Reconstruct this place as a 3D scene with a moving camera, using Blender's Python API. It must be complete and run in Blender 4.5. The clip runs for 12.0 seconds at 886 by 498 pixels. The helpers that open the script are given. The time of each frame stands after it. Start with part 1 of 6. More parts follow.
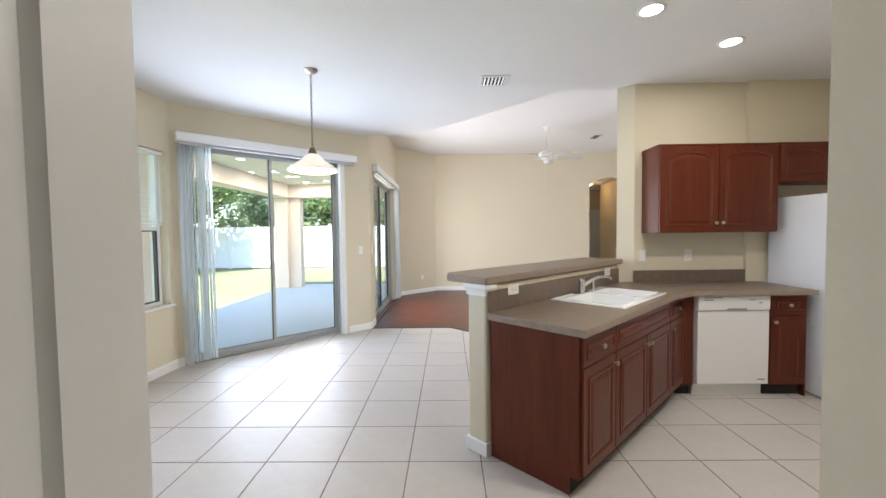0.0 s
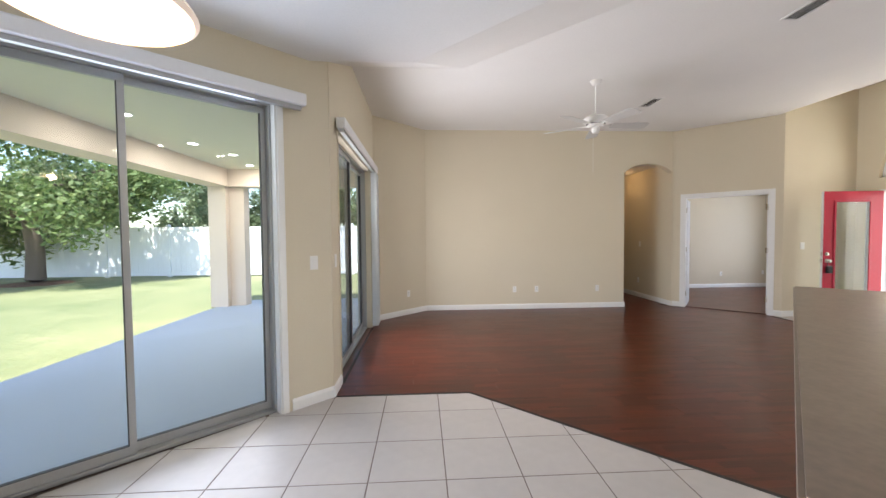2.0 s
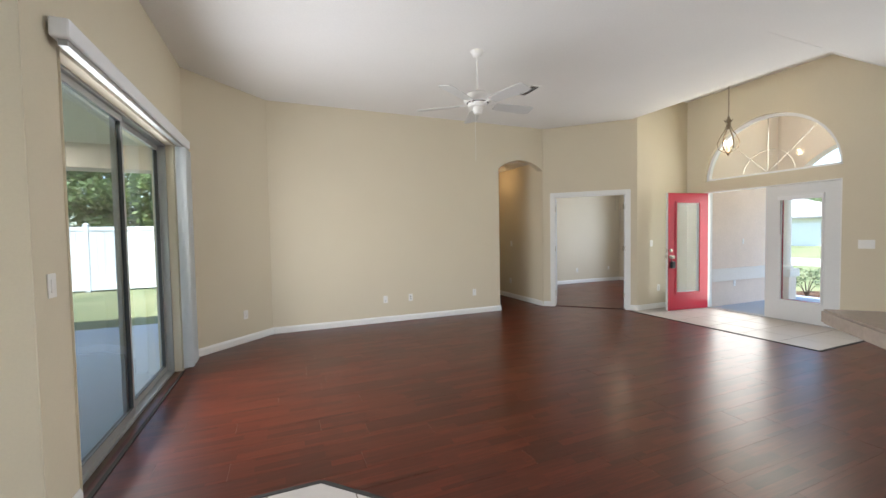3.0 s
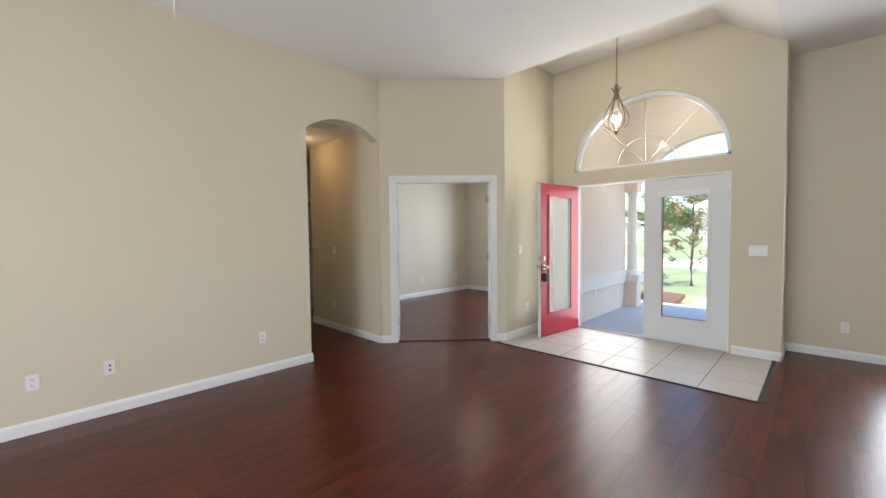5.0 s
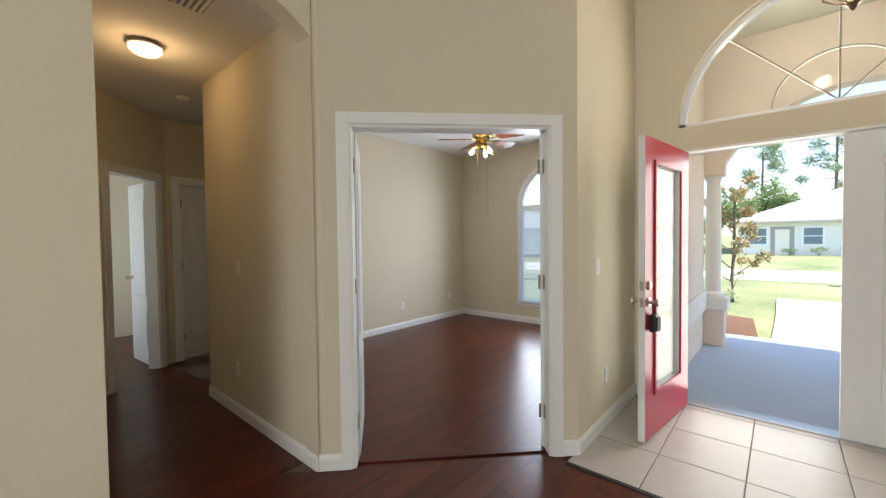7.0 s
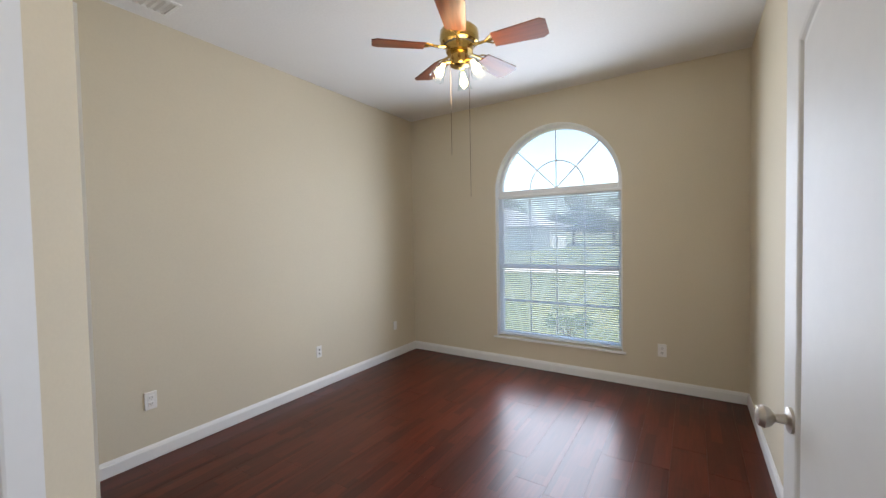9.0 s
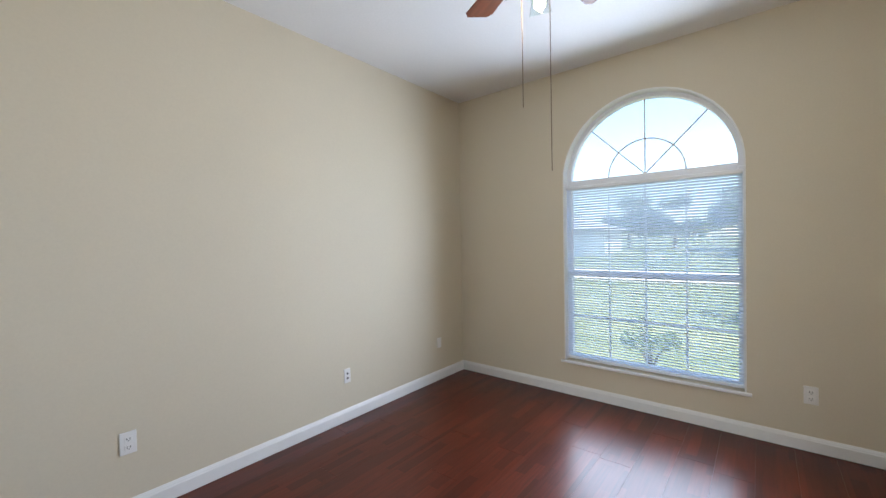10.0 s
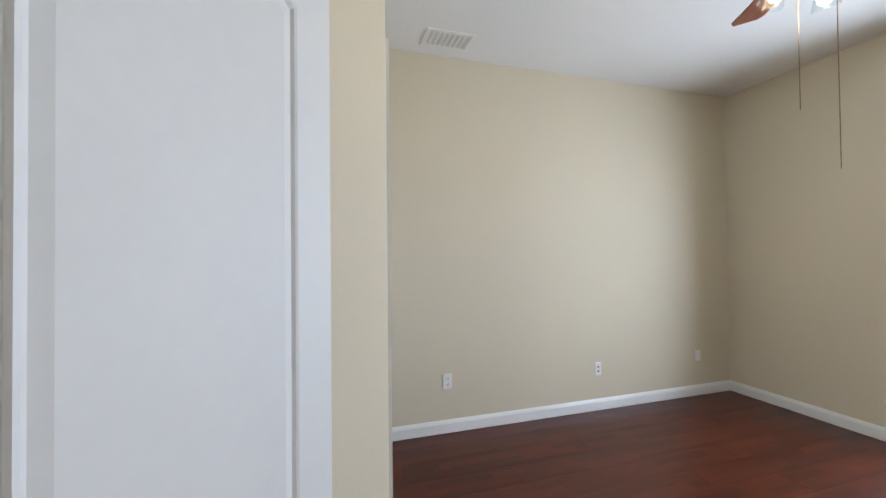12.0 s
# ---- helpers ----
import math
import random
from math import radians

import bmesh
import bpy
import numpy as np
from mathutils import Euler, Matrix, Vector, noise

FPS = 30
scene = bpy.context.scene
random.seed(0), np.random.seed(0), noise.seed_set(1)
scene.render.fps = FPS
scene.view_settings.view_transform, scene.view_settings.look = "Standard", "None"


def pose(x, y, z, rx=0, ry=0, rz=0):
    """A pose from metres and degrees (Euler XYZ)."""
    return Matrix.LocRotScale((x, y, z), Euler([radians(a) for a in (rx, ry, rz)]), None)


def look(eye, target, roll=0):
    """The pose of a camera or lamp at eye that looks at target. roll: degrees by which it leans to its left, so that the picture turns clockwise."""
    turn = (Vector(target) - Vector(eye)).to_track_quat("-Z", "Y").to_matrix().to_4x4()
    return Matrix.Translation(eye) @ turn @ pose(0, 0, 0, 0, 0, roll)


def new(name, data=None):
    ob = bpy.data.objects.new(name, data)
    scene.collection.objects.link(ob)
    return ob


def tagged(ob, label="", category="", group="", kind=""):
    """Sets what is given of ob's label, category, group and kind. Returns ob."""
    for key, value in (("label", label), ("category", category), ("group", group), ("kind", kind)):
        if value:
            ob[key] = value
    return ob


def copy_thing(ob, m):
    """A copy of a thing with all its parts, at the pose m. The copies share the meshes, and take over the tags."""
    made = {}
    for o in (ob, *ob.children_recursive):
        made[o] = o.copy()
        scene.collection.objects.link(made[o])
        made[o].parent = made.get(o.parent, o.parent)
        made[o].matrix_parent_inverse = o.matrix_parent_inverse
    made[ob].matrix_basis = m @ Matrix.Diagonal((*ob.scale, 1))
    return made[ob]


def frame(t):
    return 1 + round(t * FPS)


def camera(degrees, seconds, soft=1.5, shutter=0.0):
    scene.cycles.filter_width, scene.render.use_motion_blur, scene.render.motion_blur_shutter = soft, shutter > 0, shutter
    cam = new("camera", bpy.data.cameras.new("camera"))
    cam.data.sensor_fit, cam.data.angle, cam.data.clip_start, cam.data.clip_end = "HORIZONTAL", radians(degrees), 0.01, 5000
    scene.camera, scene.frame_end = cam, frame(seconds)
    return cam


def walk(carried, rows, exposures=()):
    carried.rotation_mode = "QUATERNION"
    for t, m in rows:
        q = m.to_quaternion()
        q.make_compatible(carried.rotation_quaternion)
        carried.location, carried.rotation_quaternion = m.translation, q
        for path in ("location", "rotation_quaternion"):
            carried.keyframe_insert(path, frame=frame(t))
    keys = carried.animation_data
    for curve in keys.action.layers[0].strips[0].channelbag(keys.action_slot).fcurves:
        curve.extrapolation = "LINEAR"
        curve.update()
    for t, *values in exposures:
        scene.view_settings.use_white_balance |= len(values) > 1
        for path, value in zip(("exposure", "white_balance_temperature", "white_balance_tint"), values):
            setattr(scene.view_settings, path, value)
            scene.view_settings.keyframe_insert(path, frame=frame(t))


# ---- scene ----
cam = camera(97.5, 12.0)
PATH = [
    (0, (0.21, 0.623, 1.412), (0.183, 2.621, 1.331), -0.7),
    (0.5, (0.129, 1.235, 1.398), (0.032, 3.231, 1.321), -0.5),
    (1, (0.003, 1.843, 1.388), (-0.141, 3.836, 1.313), -0.5),
    (1.5, (-0.125, 2.423, 1.397), (-0.216, 4.419, 1.324), -0.3),
    (2, (-0.173, 2.996, 1.399), (-0.065, 4.992, 1.328), -0.5),
    (2.5, (-0.09, 3.537, 1.373), (0.324, 5.492, 1.308), -0.7),
    (3, (0.076, 4.117, 1.39), (0.834, 5.966, 1.316), -1.0),
    (3.5, (0.329, 4.67, 1.352), (1.379, 6.371, 1.287), -1.0),
    (3.7, (0.472, 4.888, 1.361), (1.617, 6.527, 1.297), -1.1),
    (5.3, (1.92, 6.5, 1.402), (3.377, 7.868, 1.329), -0.7),
    (5.5, (2.086, 6.712, 1.384), (3.557, 8.066, 1.321), -0.8),
    (6, (2.535, 7.19, 1.386), (4.014, 8.535, 1.326), -0.8),
    (6.5, (2.956, 7.666, 1.39), (4.446, 8.999, 1.33), -0.7),
    (7, (3.395, 8.142, 1.378), (4.904, 9.454, 1.324), -0.7),
    (7.2, (3.564, 8.326, 1.385), (5.088, 9.62, 1.33), -0.7),
    (8.8, (4.909, 9.428, 1.424), (6.576, 10.531, 1.358), -1.2),
    (9, (5.056, 9.567, 1.415), (6.74, 10.645, 1.352), -1.1),
    (9.5, (5.4, 9.84, 1.388), (7.067, 10.944, 1.339), -1.1),
    (10, (5.637, 10.027, 1.382), (7.183, 11.296, 1.345), -1.1),
    (10.5, (5.693, 10.121, 1.373), (7.022, 11.616, 1.354), -0.9),
    (11, (5.677, 10.081, 1.395), (6.721, 11.787, 1.383), -0.9),
    (11.5, (5.488, 9.96, 1.397), (6.31, 11.783, 1.397), -0.5),
    (12, (5.24, 9.714, 1.345), (5.824, 11.627, 1.374), -0.6),
]
walk(cam, [(t, look(eye, target, roll)) for t, eye, target, roll in PATH], [(0, 2.4, 6250, 12), (0.7, 2.2, 6250, 13), (1.5, 2.0, 6350, 15), (2.5, 1.95, 6500, 13), (3.0, 1.98, 6300, 10), (3.5, 2.0, 6350, 11), (5.5, 2.07, 6080, 10), (7.0, 1.87, 6650, 9), (9.0, 1.84, 6600, 11), (10.0, 2.03, 6120, 10), (11, 2.02, 6350, 10), (12, 2.05, 6250, 9)])

# ---- light ----
world = bpy.data.worlds.new("sky")
scene.world = world
world.use_nodes = True
wn = world.node_tree.nodes
sky = wn.new("ShaderNodeTexSky")
sky.sky_type = "NISHITA"
sky.sun_disc = False
sky.sun_elevation = radians(61)
sky.sun_rotation = radians(190)
world.node_tree.links.new(sky.outputs[0], wn["Background"].inputs[0])
wn["Background"].inputs[1].default_value = 0.13

sun = new("sun", bpy.data.lights.new("sun", "SUN"))
sun.data.energy, sun.data.angle, sun.data.color = 3.3, radians(0.6), (1.0, 0.95, 0.86)
sun.matrix_world = look((-3, -16, 30), (0, 0, 0))


def window_light(x, y, z, rz, w, h, watts, tint=(0.93, 0.97, 1.0), rise=0):
    """Sky light that enters by an opening; rz 0 shines to -y; rise: degrees upward, off the sunlit ground."""
    lamp = new("window_light", bpy.data.lights.new("window_light", "AREA"))
    lamp.data.shape, lamp.data.size, lamp.data.size_y = "RECTANGLE", w, h
    lamp.data.energy, lamp.data.color = watts, tint
    lamp.data.spread = radians(158)  # the reveal shades grazing directions
    lamp.matrix_world = pose(x, y, z, -90 - rise, 0, rz)
    return lamp


def down_light(x, y, z, watts, tint=(1.0, 0.94, 0.84)):
    """A recessed lamp that shines down."""
    lamp = new("down_light", bpy.data.lights.new("down_light", "AREA"))
    lamp.data.shape, lamp.data.size = "DISK", 0.12
    lamp.data.energy, lamp.data.color = watts, tint
    lamp.location = (x, y, z)
    return lamp


def bulb_light(x, y, z, watts, radius=0.03, tint=(1.0, 0.78, 0.5)):
    lamp = new("bulb_light", bpy.data.lights.new("bulb_light", "POINT"))
    lamp.data.energy, lamp.data.shadow_soft_size, lamp.data.color = watts, radius, tint
    lamp.location = (x, y, z)
    return lamp


# slider of the nook, slider of the living room, front door, arched fanlight, windows
window_light(-1.90, 5.48, 1.25, 47, 1.5, 2.2, 10, (0.70, 0.81, 1.0), 4)
window_light(-0.96, 7.75, 1.2, 90, 1.9, 2.1, 21, (0.98, 0.97, 0.98), 5)
window_light(7.16, 8.28, 1.05, -90, 0.8, 1.9, 5.0, (1.0, 0.97, 0.90))
window_light(7.16, 7.85, 2.62, -90, 1.3, 0.6, 4.6, (1.0, 0.95, 0.84))
window_light(8.98, 10.75, 1.35, -90, 1.15, 1.9, 16.5, (0.74, 0.83, 1.0))
window_light(-2.69, 4.15, 1.45, 90, 0.9, 1.4, 3.7, (0.70, 0.79, 1.0))
# next two: lamps at unseen windows, added to brighten the hall door leaves
window_light(6.33, 14.4, 1.4, -90, 0.7, 1.3, 3, (0.85, 0.93, 1.0))
window_light(2.95, 14.35, 1.4, 90, 0.8, 1.3, 4.5, (0.85, 0.93, 1.0))
window_light(7.57, 5.15, 1.3, -90, 1.15, 1.7, 14)

# ---- materials ----


def nodes_of(name):
    m = bpy.data.materials.new(name)
    m.use_nodes = True
    nt = m.node_tree
    return m, nt, nt.nodes["Principled BSDF"]


def link(nt, a, b):
    nt.links.new(a, b)


def paint(name, colour, rough=0.6, metal=0.0, vary=0.05, grain=40.0, bump=0.1, blotch=1.3, spec=0.5, depth=0.002, coat=0.0):
    """A surface with fine grain, soft blotches and fine relief, at world size."""
    m, nt, b = nodes_of(name)
    N = nt.nodes
    co = N.new("ShaderNodeTexCoord")
    fine, wide = N.new("ShaderNodeTexNoise"), N.new("ShaderNodeTexNoise")
    fine.inputs["Scale"].default_value, wide.inputs["Scale"].default_value = grain, blotch
    fine.inputs["Detail"].default_value = wide.inputs["Detail"].default_value = 4
    for n in (fine, wide):
        link(nt, co.outputs["Object"], n.inputs["Vector"])
    mixed = N.new("ShaderNodeMath")
    mixed.operation = "ADD"
    link(nt, fine.outputs["Fac"], mixed.inputs[0])
    link(nt, wide.outputs["Fac"], mixed.inputs[1])
    ramp = N.new("ShaderNodeMapRange")
    ramp.inputs["From Min"].default_value, ramp.inputs["From Max"].default_value = 0.6, 1.4
    ramp.inputs["To Min"].default_value, ramp.inputs["To Max"].default_value = 1 - vary, 1 + vary
    link(nt, mixed.outputs[0], ramp.inputs["Value"])
    scale = N.new("ShaderNodeVectorMath")
    scale.operation = "SCALE"
    scale.inputs[0].default_value = colour
    link(nt, ramp.outputs[0], scale.inputs["Scale"])
    link(nt, scale.outputs[0], b.inputs["Base Color"])
    b.inputs["Roughness"].default_value, b.inputs["Metallic"].default_value = rough, metal
    b.inputs["Specular IOR Level"].default_value = spec
    b.inputs["Coat Weight"].default_value = coat
    if bump:
        bp = N.new("ShaderNodeBump")
        bp.inputs["Strength"].default_value, bp.inputs["Distance"].default_value = bump, depth
        link(nt, fine.outputs["Fac"], bp.inputs["Height"])
        link(nt, bp.outputs[0], b.inputs["Normal"])
    return m


def wood(name, dark, light, rough, along=(1.0, 14.0, 14.0), scale=3.0, per_piece=0.25, bump=0.03, coat=0.0):
    """Grain stretched along one axis, with every piece a little different."""
    m, nt, b = nodes_of(name)
    N = nt.nodes
    co, mp, nz, wide = N.new("ShaderNodeTexCoord"), N.new("ShaderNodeMapping"), N.new("ShaderNodeTexNoise"), N.new("ShaderNodeTexNoise")
    info = N.new("ShaderNodeObjectInfo")
    mp.inputs["Scale"].default_value = along
    link(nt, co.outputs["Object"], mp.inputs["Vector"])
    shift = N.new("ShaderNodeVectorMath")
    shift.operation = "ADD"
    far = N.new("ShaderNodeVectorMath")
    far.operation = "SCALE"
    far.inputs[0].default_value = (17, 31, 23)
    link(nt, info.outputs["Random"], far.inputs["Scale"])
    link(nt, mp.outputs[0], shift.inputs[0])
    link(nt, far.outputs[0], shift.inputs[1])
    for n, s, d in ((nz, scale, 6), (wide, scale * 0.35, 3)):
        n.inputs["Scale"].default_value, n.inputs["Detail"].default_value = s, d
        link(nt, shift.outputs[0], n.inputs["Vector"])
    total = N.new("ShaderNodeMath")
    total.operation = "MULTIPLY_ADD"
    link(nt, info.outputs["Random"], total.inputs[0])
    total.inputs[1].default_value = per_piece
    link(nt, nz.outputs["Fac"], total.inputs[2])
    plus = N.new("ShaderNodeMath")
    plus.operation = "MULTIPLY_ADD"
    link(nt, wide.outputs["Fac"], plus.inputs[0])
    plus.inputs[1].default_value = 0.6
    link(nt, total.outputs[0], plus.inputs[2])
    ramp = N.new("ShaderNodeValToRGB")
    ramp.color_ramp.elements[0].position, ramp.color_ramp.elements[1].position = 0.55, 1.05
    ramp.color_ramp.elements[0].color, ramp.color_ramp.elements[1].color = (*dark, 1), (*light, 1)
    link(nt, plus.outputs[0], ramp.inputs["Fac"])
    link(nt, ramp.outputs[0], b.inputs["Base Color"])
    rr = N.new("ShaderNodeMapRange")
    rr.inputs["To Min"].default_value, rr.inputs["To Max"].default_value = rough - 0.05, rough + 0.08
    link(nt, wide.outputs["Fac"], rr.inputs["Value"])
    link(nt, rr.outputs[0], b.inputs["Roughness"])
    b.inputs["Coat Weight"].default_value = coat
    b.inputs["Specular IOR Level"].default_value = 0.35
    bp = N.new("ShaderNodeBump")
    bp.inputs["Strength"].default_value, bp.inputs["Distance"].default_value = bump, 0.002
    link(nt, nz.outputs["Fac"], bp.inputs["Height"])
    link(nt, bp.outputs[0], b.inputs["Normal"])
    return m


def glow(name, colour, strength):
    m, nt, b = nodes_of(name)
    b.inputs["Base Color"].default_value = (*colour, 1)
    b.inputs["Emission Color"].default_value = (*colour, 1)
    b.inputs["Emission Strength"].default_value = strength
    return m


def clear_glass(name, tint=(0.95, 0.98, 0.98), gloss=0.06):
    """Thin pane: lets light straight through, with a weak mirror that grows at grazing angles."""
    m = bpy.data.materials.new(name)
    m.use_nodes = True
    nt = m.node_tree
    N = nt.nodes
    N.remove(N["Principled BSDF"])
    tr, gl, mx, fr = N.new("ShaderNodeBsdfTransparent"), N.new("ShaderNodeBsdfGlossy"), N.new("ShaderNodeMixShader"), N.new("ShaderNodeLayerWeight")
    tr.inputs[0].default_value = (*tint, 1)
    gl.inputs["Roughness"].default_value = 0.01
    fr.inputs["Blend"].default_value = 0.5
    power = N.new("ShaderNodeMath")
    power.operation = "POWER"
    power.inputs[1].default_value = 4.0
    scaled = N.new("ShaderNodeMath")
    scaled.operation = "MULTIPLY_ADD"
    scaled.inputs[1].default_value, scaled.inputs[2].default_value = 0.45, gloss * 0.5
    link(nt, fr.outputs["Facing"], power.inputs[0])
    link(nt, power.outputs[0], scaled.inputs[0])
    link(nt, scaled.outputs[0], mx.inputs[0])
    link(nt, tr.outputs[0], mx.inputs[1])
    link(nt, gl.outputs[0], mx.inputs[2])
    link(nt, mx.outputs[0], N["Material Output"].inputs["Surface"])
    return m


def leafy(name, dark, light):
    m, nt, b = nodes_of(name)
    N = nt.nodes
    geo, ramp = N.new("ShaderNodeNewGeometry"), N.new("ShaderNodeValToRGB")
    ramp.color_ramp.elements[0].color, ramp.color_ramp.elements[1].color = (*dark, 1), (*light, 1)
    link(nt, geo.outputs["Random Per Island"], ramp.inputs["Fac"])
    link(nt, ramp.outputs[0], b.inputs["Base Color"])
    b.inputs["Roughness"].default_value = 0.55
    t, mx = N.new("ShaderNodeBsdfTranslucent"), N.new("ShaderNodeMixShader")
    mx.inputs[0].default_value = 0.4
    link(nt, ramp.outputs[0], t.inputs[0])
    link(nt, b.outputs[0], mx.inputs[1])
    link(nt, t.outputs[0], mx.inputs[2])
    link(nt, mx.outputs[0], N["Material Output"].inputs["Surface"])
    return m


M = {}
M["wall"] = paint("beige_wall_paint", (0.652, 0.586, 0.452), 0.75, vary=0.03, grain=90, bump=0.12, spec=0.25)
M["ceiling"] = paint("white_textured_ceiling", (0.80, 0.79, 0.77), 0.9, vary=0.03, grain=60, bump=0.35, spec=0.15, depth=0.004)
M["trim"] = paint("white_gloss_trim", (0.80, 0.80, 0.78), 0.35, vary=0.02, grain=25, bump=0.02)
M["door"] = paint("white_door_paint", (0.74, 0.75, 0.75), 0.5, spec=0.3, vary=0.02, grain=30, bump=0.03)
M["stucco"] = paint("peach_stucco", (0.74, 0.63, 0.54), 0.9, vary=0.08, grain=45, bump=0.6, depth=0.006, spec=0.2)
M["stucco_band"] = paint("white_stucco_band", (0.75, 0.72, 0.67), 0.9, vary=0.05, grain=45, bump=0.4, depth=0.005, spec=0.2)
M["soffit"] = paint("cream_lanai_ceiling", (0.78, 0.75, 0.60), 0.85, vary=0.03, grain=50, bump=0.2)
M["tile"] = paint("cream_ceramic_tile", (0.49, 0.455, 0.42), 0.40, spec=0.4, vary=0.06, grain=14, bump=0.03, blotch=2.5)
M["grout"] = paint("brown_grey_grout", (0.16, 0.12, 0.10), 0.9, vary=0.15, grain=120)


def laminate():
    """Cherry laminate: short strips of differing tone with fine grain."""
    m, nt, b = nodes_of("cherry_laminate")
    N = nt.nodes
    co, info = N.new("ShaderNodeTexCoord"), N.new("ShaderNodeObjectInfo")
    far, shift = N.new("ShaderNodeVectorMath"), N.new("ShaderNodeVectorMath")
    far.operation, shift.operation = "SCALE", "ADD"
    far.inputs[0].default_value = (13.7, 0, 0)
    link(nt, info.outputs["Random"], far.inputs["Scale"])
    link(nt, co.outputs["Object"], shift.inputs[0])
    link(nt, far.outputs[0], shift.inputs[1])
    br = N.new("ShaderNodeTexBrick")
    br.offset, br.offset_frequency = 0.37, 2
    br.inputs["Scale"].default_value = 1.0
    br.inputs["Brick Width"].default_value, br.inputs["Row Height"].default_value = 0.41, 0.064
    br.inputs["Mortar Size"].default_value, br.inputs["Mortar Smooth"].default_value = 0.0006, 0.5
    br.inputs["Color1"].default_value, br.inputs["Color2"].default_value = (0.050, 0.0085, 0.0045, 1), (0.105, 0.0180, 0.0082, 1)
    br.inputs["Mortar"].default_value = (0.040, 0.010, 0.007, 1)
    link(nt, shift.outputs[0], br.inputs["Vector"])
    mp, nz, wide = N.new("ShaderNodeMapping"), N.new("ShaderNodeTexNoise"), N.new("ShaderNodeTexNoise")
    mp.inputs["Scale"].default_value = (2.0, 30.0, 30.0)
    link(nt, shift.outputs[0], mp.inputs["Vector"])
    link(nt, mp.outputs[0], nz.inputs["Vector"])
    nz.inputs["Scale"].default_value, nz.inputs["Detail"].default_value = 2.5, 5
    link(nt, shift.outputs[0], wide.inputs["Vector"])
    wide.inputs["Scale"].default_value, wide.inputs["Detail"].default_value = 1.6, 3
    ms = N.new("ShaderNodeMapRange")
    ms.inputs["From Min"].default_value, ms.inputs["From Max"].default_value = 0.3, 0.7
    ms.inputs["To Min"].default_value, ms.inputs["To Max"].default_value = 0.78, 1.22
    link(nt, nz.outputs["Fac"], ms.inputs["Value"])
    tone = N.new("ShaderNodeVectorMath")
    tone.operation = "SCALE"
    link(nt, br.outputs["Color"], tone.inputs[0])
    link(nt, ms.outputs[0], tone.inputs["Scale"])
    link(nt, tone.outputs[0], b.inputs["Base Color"])
    rr = N.new("ShaderNodeMapRange")
    rr.inputs["To Min"].default_value, rr.inputs["To Max"].default_value = 0.24, 0.36
    link(nt, wide.outputs["Fac"], rr.inputs["Value"])
    link(nt, rr.outputs[0], b.inputs["Roughness"])
    b.inputs["Specular IOR Level"].default_value = 0.38
    return m


M["laminate"] = laminate()
M["cherry"] = wood("cherry_cabinet", (0.074, 0.0125, 0.0052), (0.112, 0.0215, 0.0082), 0.30, along=(12.0, 12.0, 1.0), scale=3.0, per_piece=0.08, bump=0.02)
M["counter"] = paint("taupe_laminate_counter", (0.155, 0.115, 0.085), 0.35, vary=0.22, grain=70, bump=0.02, blotch=18)
M["counter_edge"] = paint("pale_taupe_counter_edge", (0.27, 0.21, 0.165), 0.4, vary=0.2, grain=70, bump=0.02, blotch=18)
M["sink"] = paint("white_enamel", (0.72, 0.72, 0.71), 0.15, vary=0.02, grain=20, bump=0)
M["appliance"] = paint("white_appliance", (0.78, 0.78, 0.80), 0.28, vary=0.02, grain=60, bump=0.02)
M["fridge"] = paint("textured_white_fridge", (0.70, 0.71, 0.76), 0.4, vary=0.03, grain=200, bump=0.1)
M["grey_plastic"] = paint("grey_plastic", (0.30, 0.30, 0.31), 0.4, vary=0.05, bump=0)
# for dark parts, and as painted shade in ducts, slots and ports
M["dark"] = paint("dark_parts_and_hole_shade", (0.02, 0.018, 0.016), 0.7, vary=0.1, bump=0)
M["chrome"] = paint("chrome", (0.75, 0.75, 0.76), 0.12, 1.0, vary=0.03, bump=0)
M["nickel"] = paint("brushed_nickel", (0.50, 0.46, 0.40), 0.35, 1.0, vary=0.08, grain=80, bump=0.03)
M["brass"] = paint("polished_brass", (0.45, 0.31, 0.10), 0.22, 1.0, vary=0.12, grain=40, bump=0.02)
M["hinge"] = paint("aged_brass_hinge", (0.33, 0.26, 0.14), 0.36, 1.0, vary=0.2, grain=90, bump=0.05)
M["bronze"] = paint("antique_bronze_lamp_metal", (0.22, 0.17, 0.12), 0.35, 0.9, vary=0.2, grain=60, bump=0.05)
M["aluminium"] = paint("grey_aluminium_frame", (0.42, 0.43, 0.43), 0.38, 0.6, vary=0.05, grain=50, bump=0.02)
M["dark_frame"] = paint("dark_sash_gasket", (0.05, 0.05, 0.05), 0.5, vary=0.1, bump=0)
M["plate"] = paint("white_plastic_plate", (0.80, 0.79, 0.76), 0.35, vary=0.02, bump=0)
M["red"] = paint("raspberry_red_door_paint", (0.38, 0.014, 0.036), 0.32, spec=0.3, vary=0.05, grain=30, bump=0.03)
M["black"] = paint("black_lock_box", (0.015, 0.015, 0.016), 0.35, vary=0.1, bump=0)
M["blade"] = wood("cherry_fan_blade", (0.09, 0.025, 0.012), (0.20, 0.06, 0.025), 0.3, along=(1.0, 12.0, 12.0), scale=4, per_piece=0.1)
# white blades, base greyed to hold the shade of their backlit undersides
M["white_blade"] = paint("white_fan_blade_greyed", (0.58, 0.58, 0.56), 0.45, vary=0.04, bump=0.02)
M["glass"] = clear_glass("window_glass")
M["bulb"] = glow("warm_bulb", (1.0, 0.78, 0.48), 3.0)
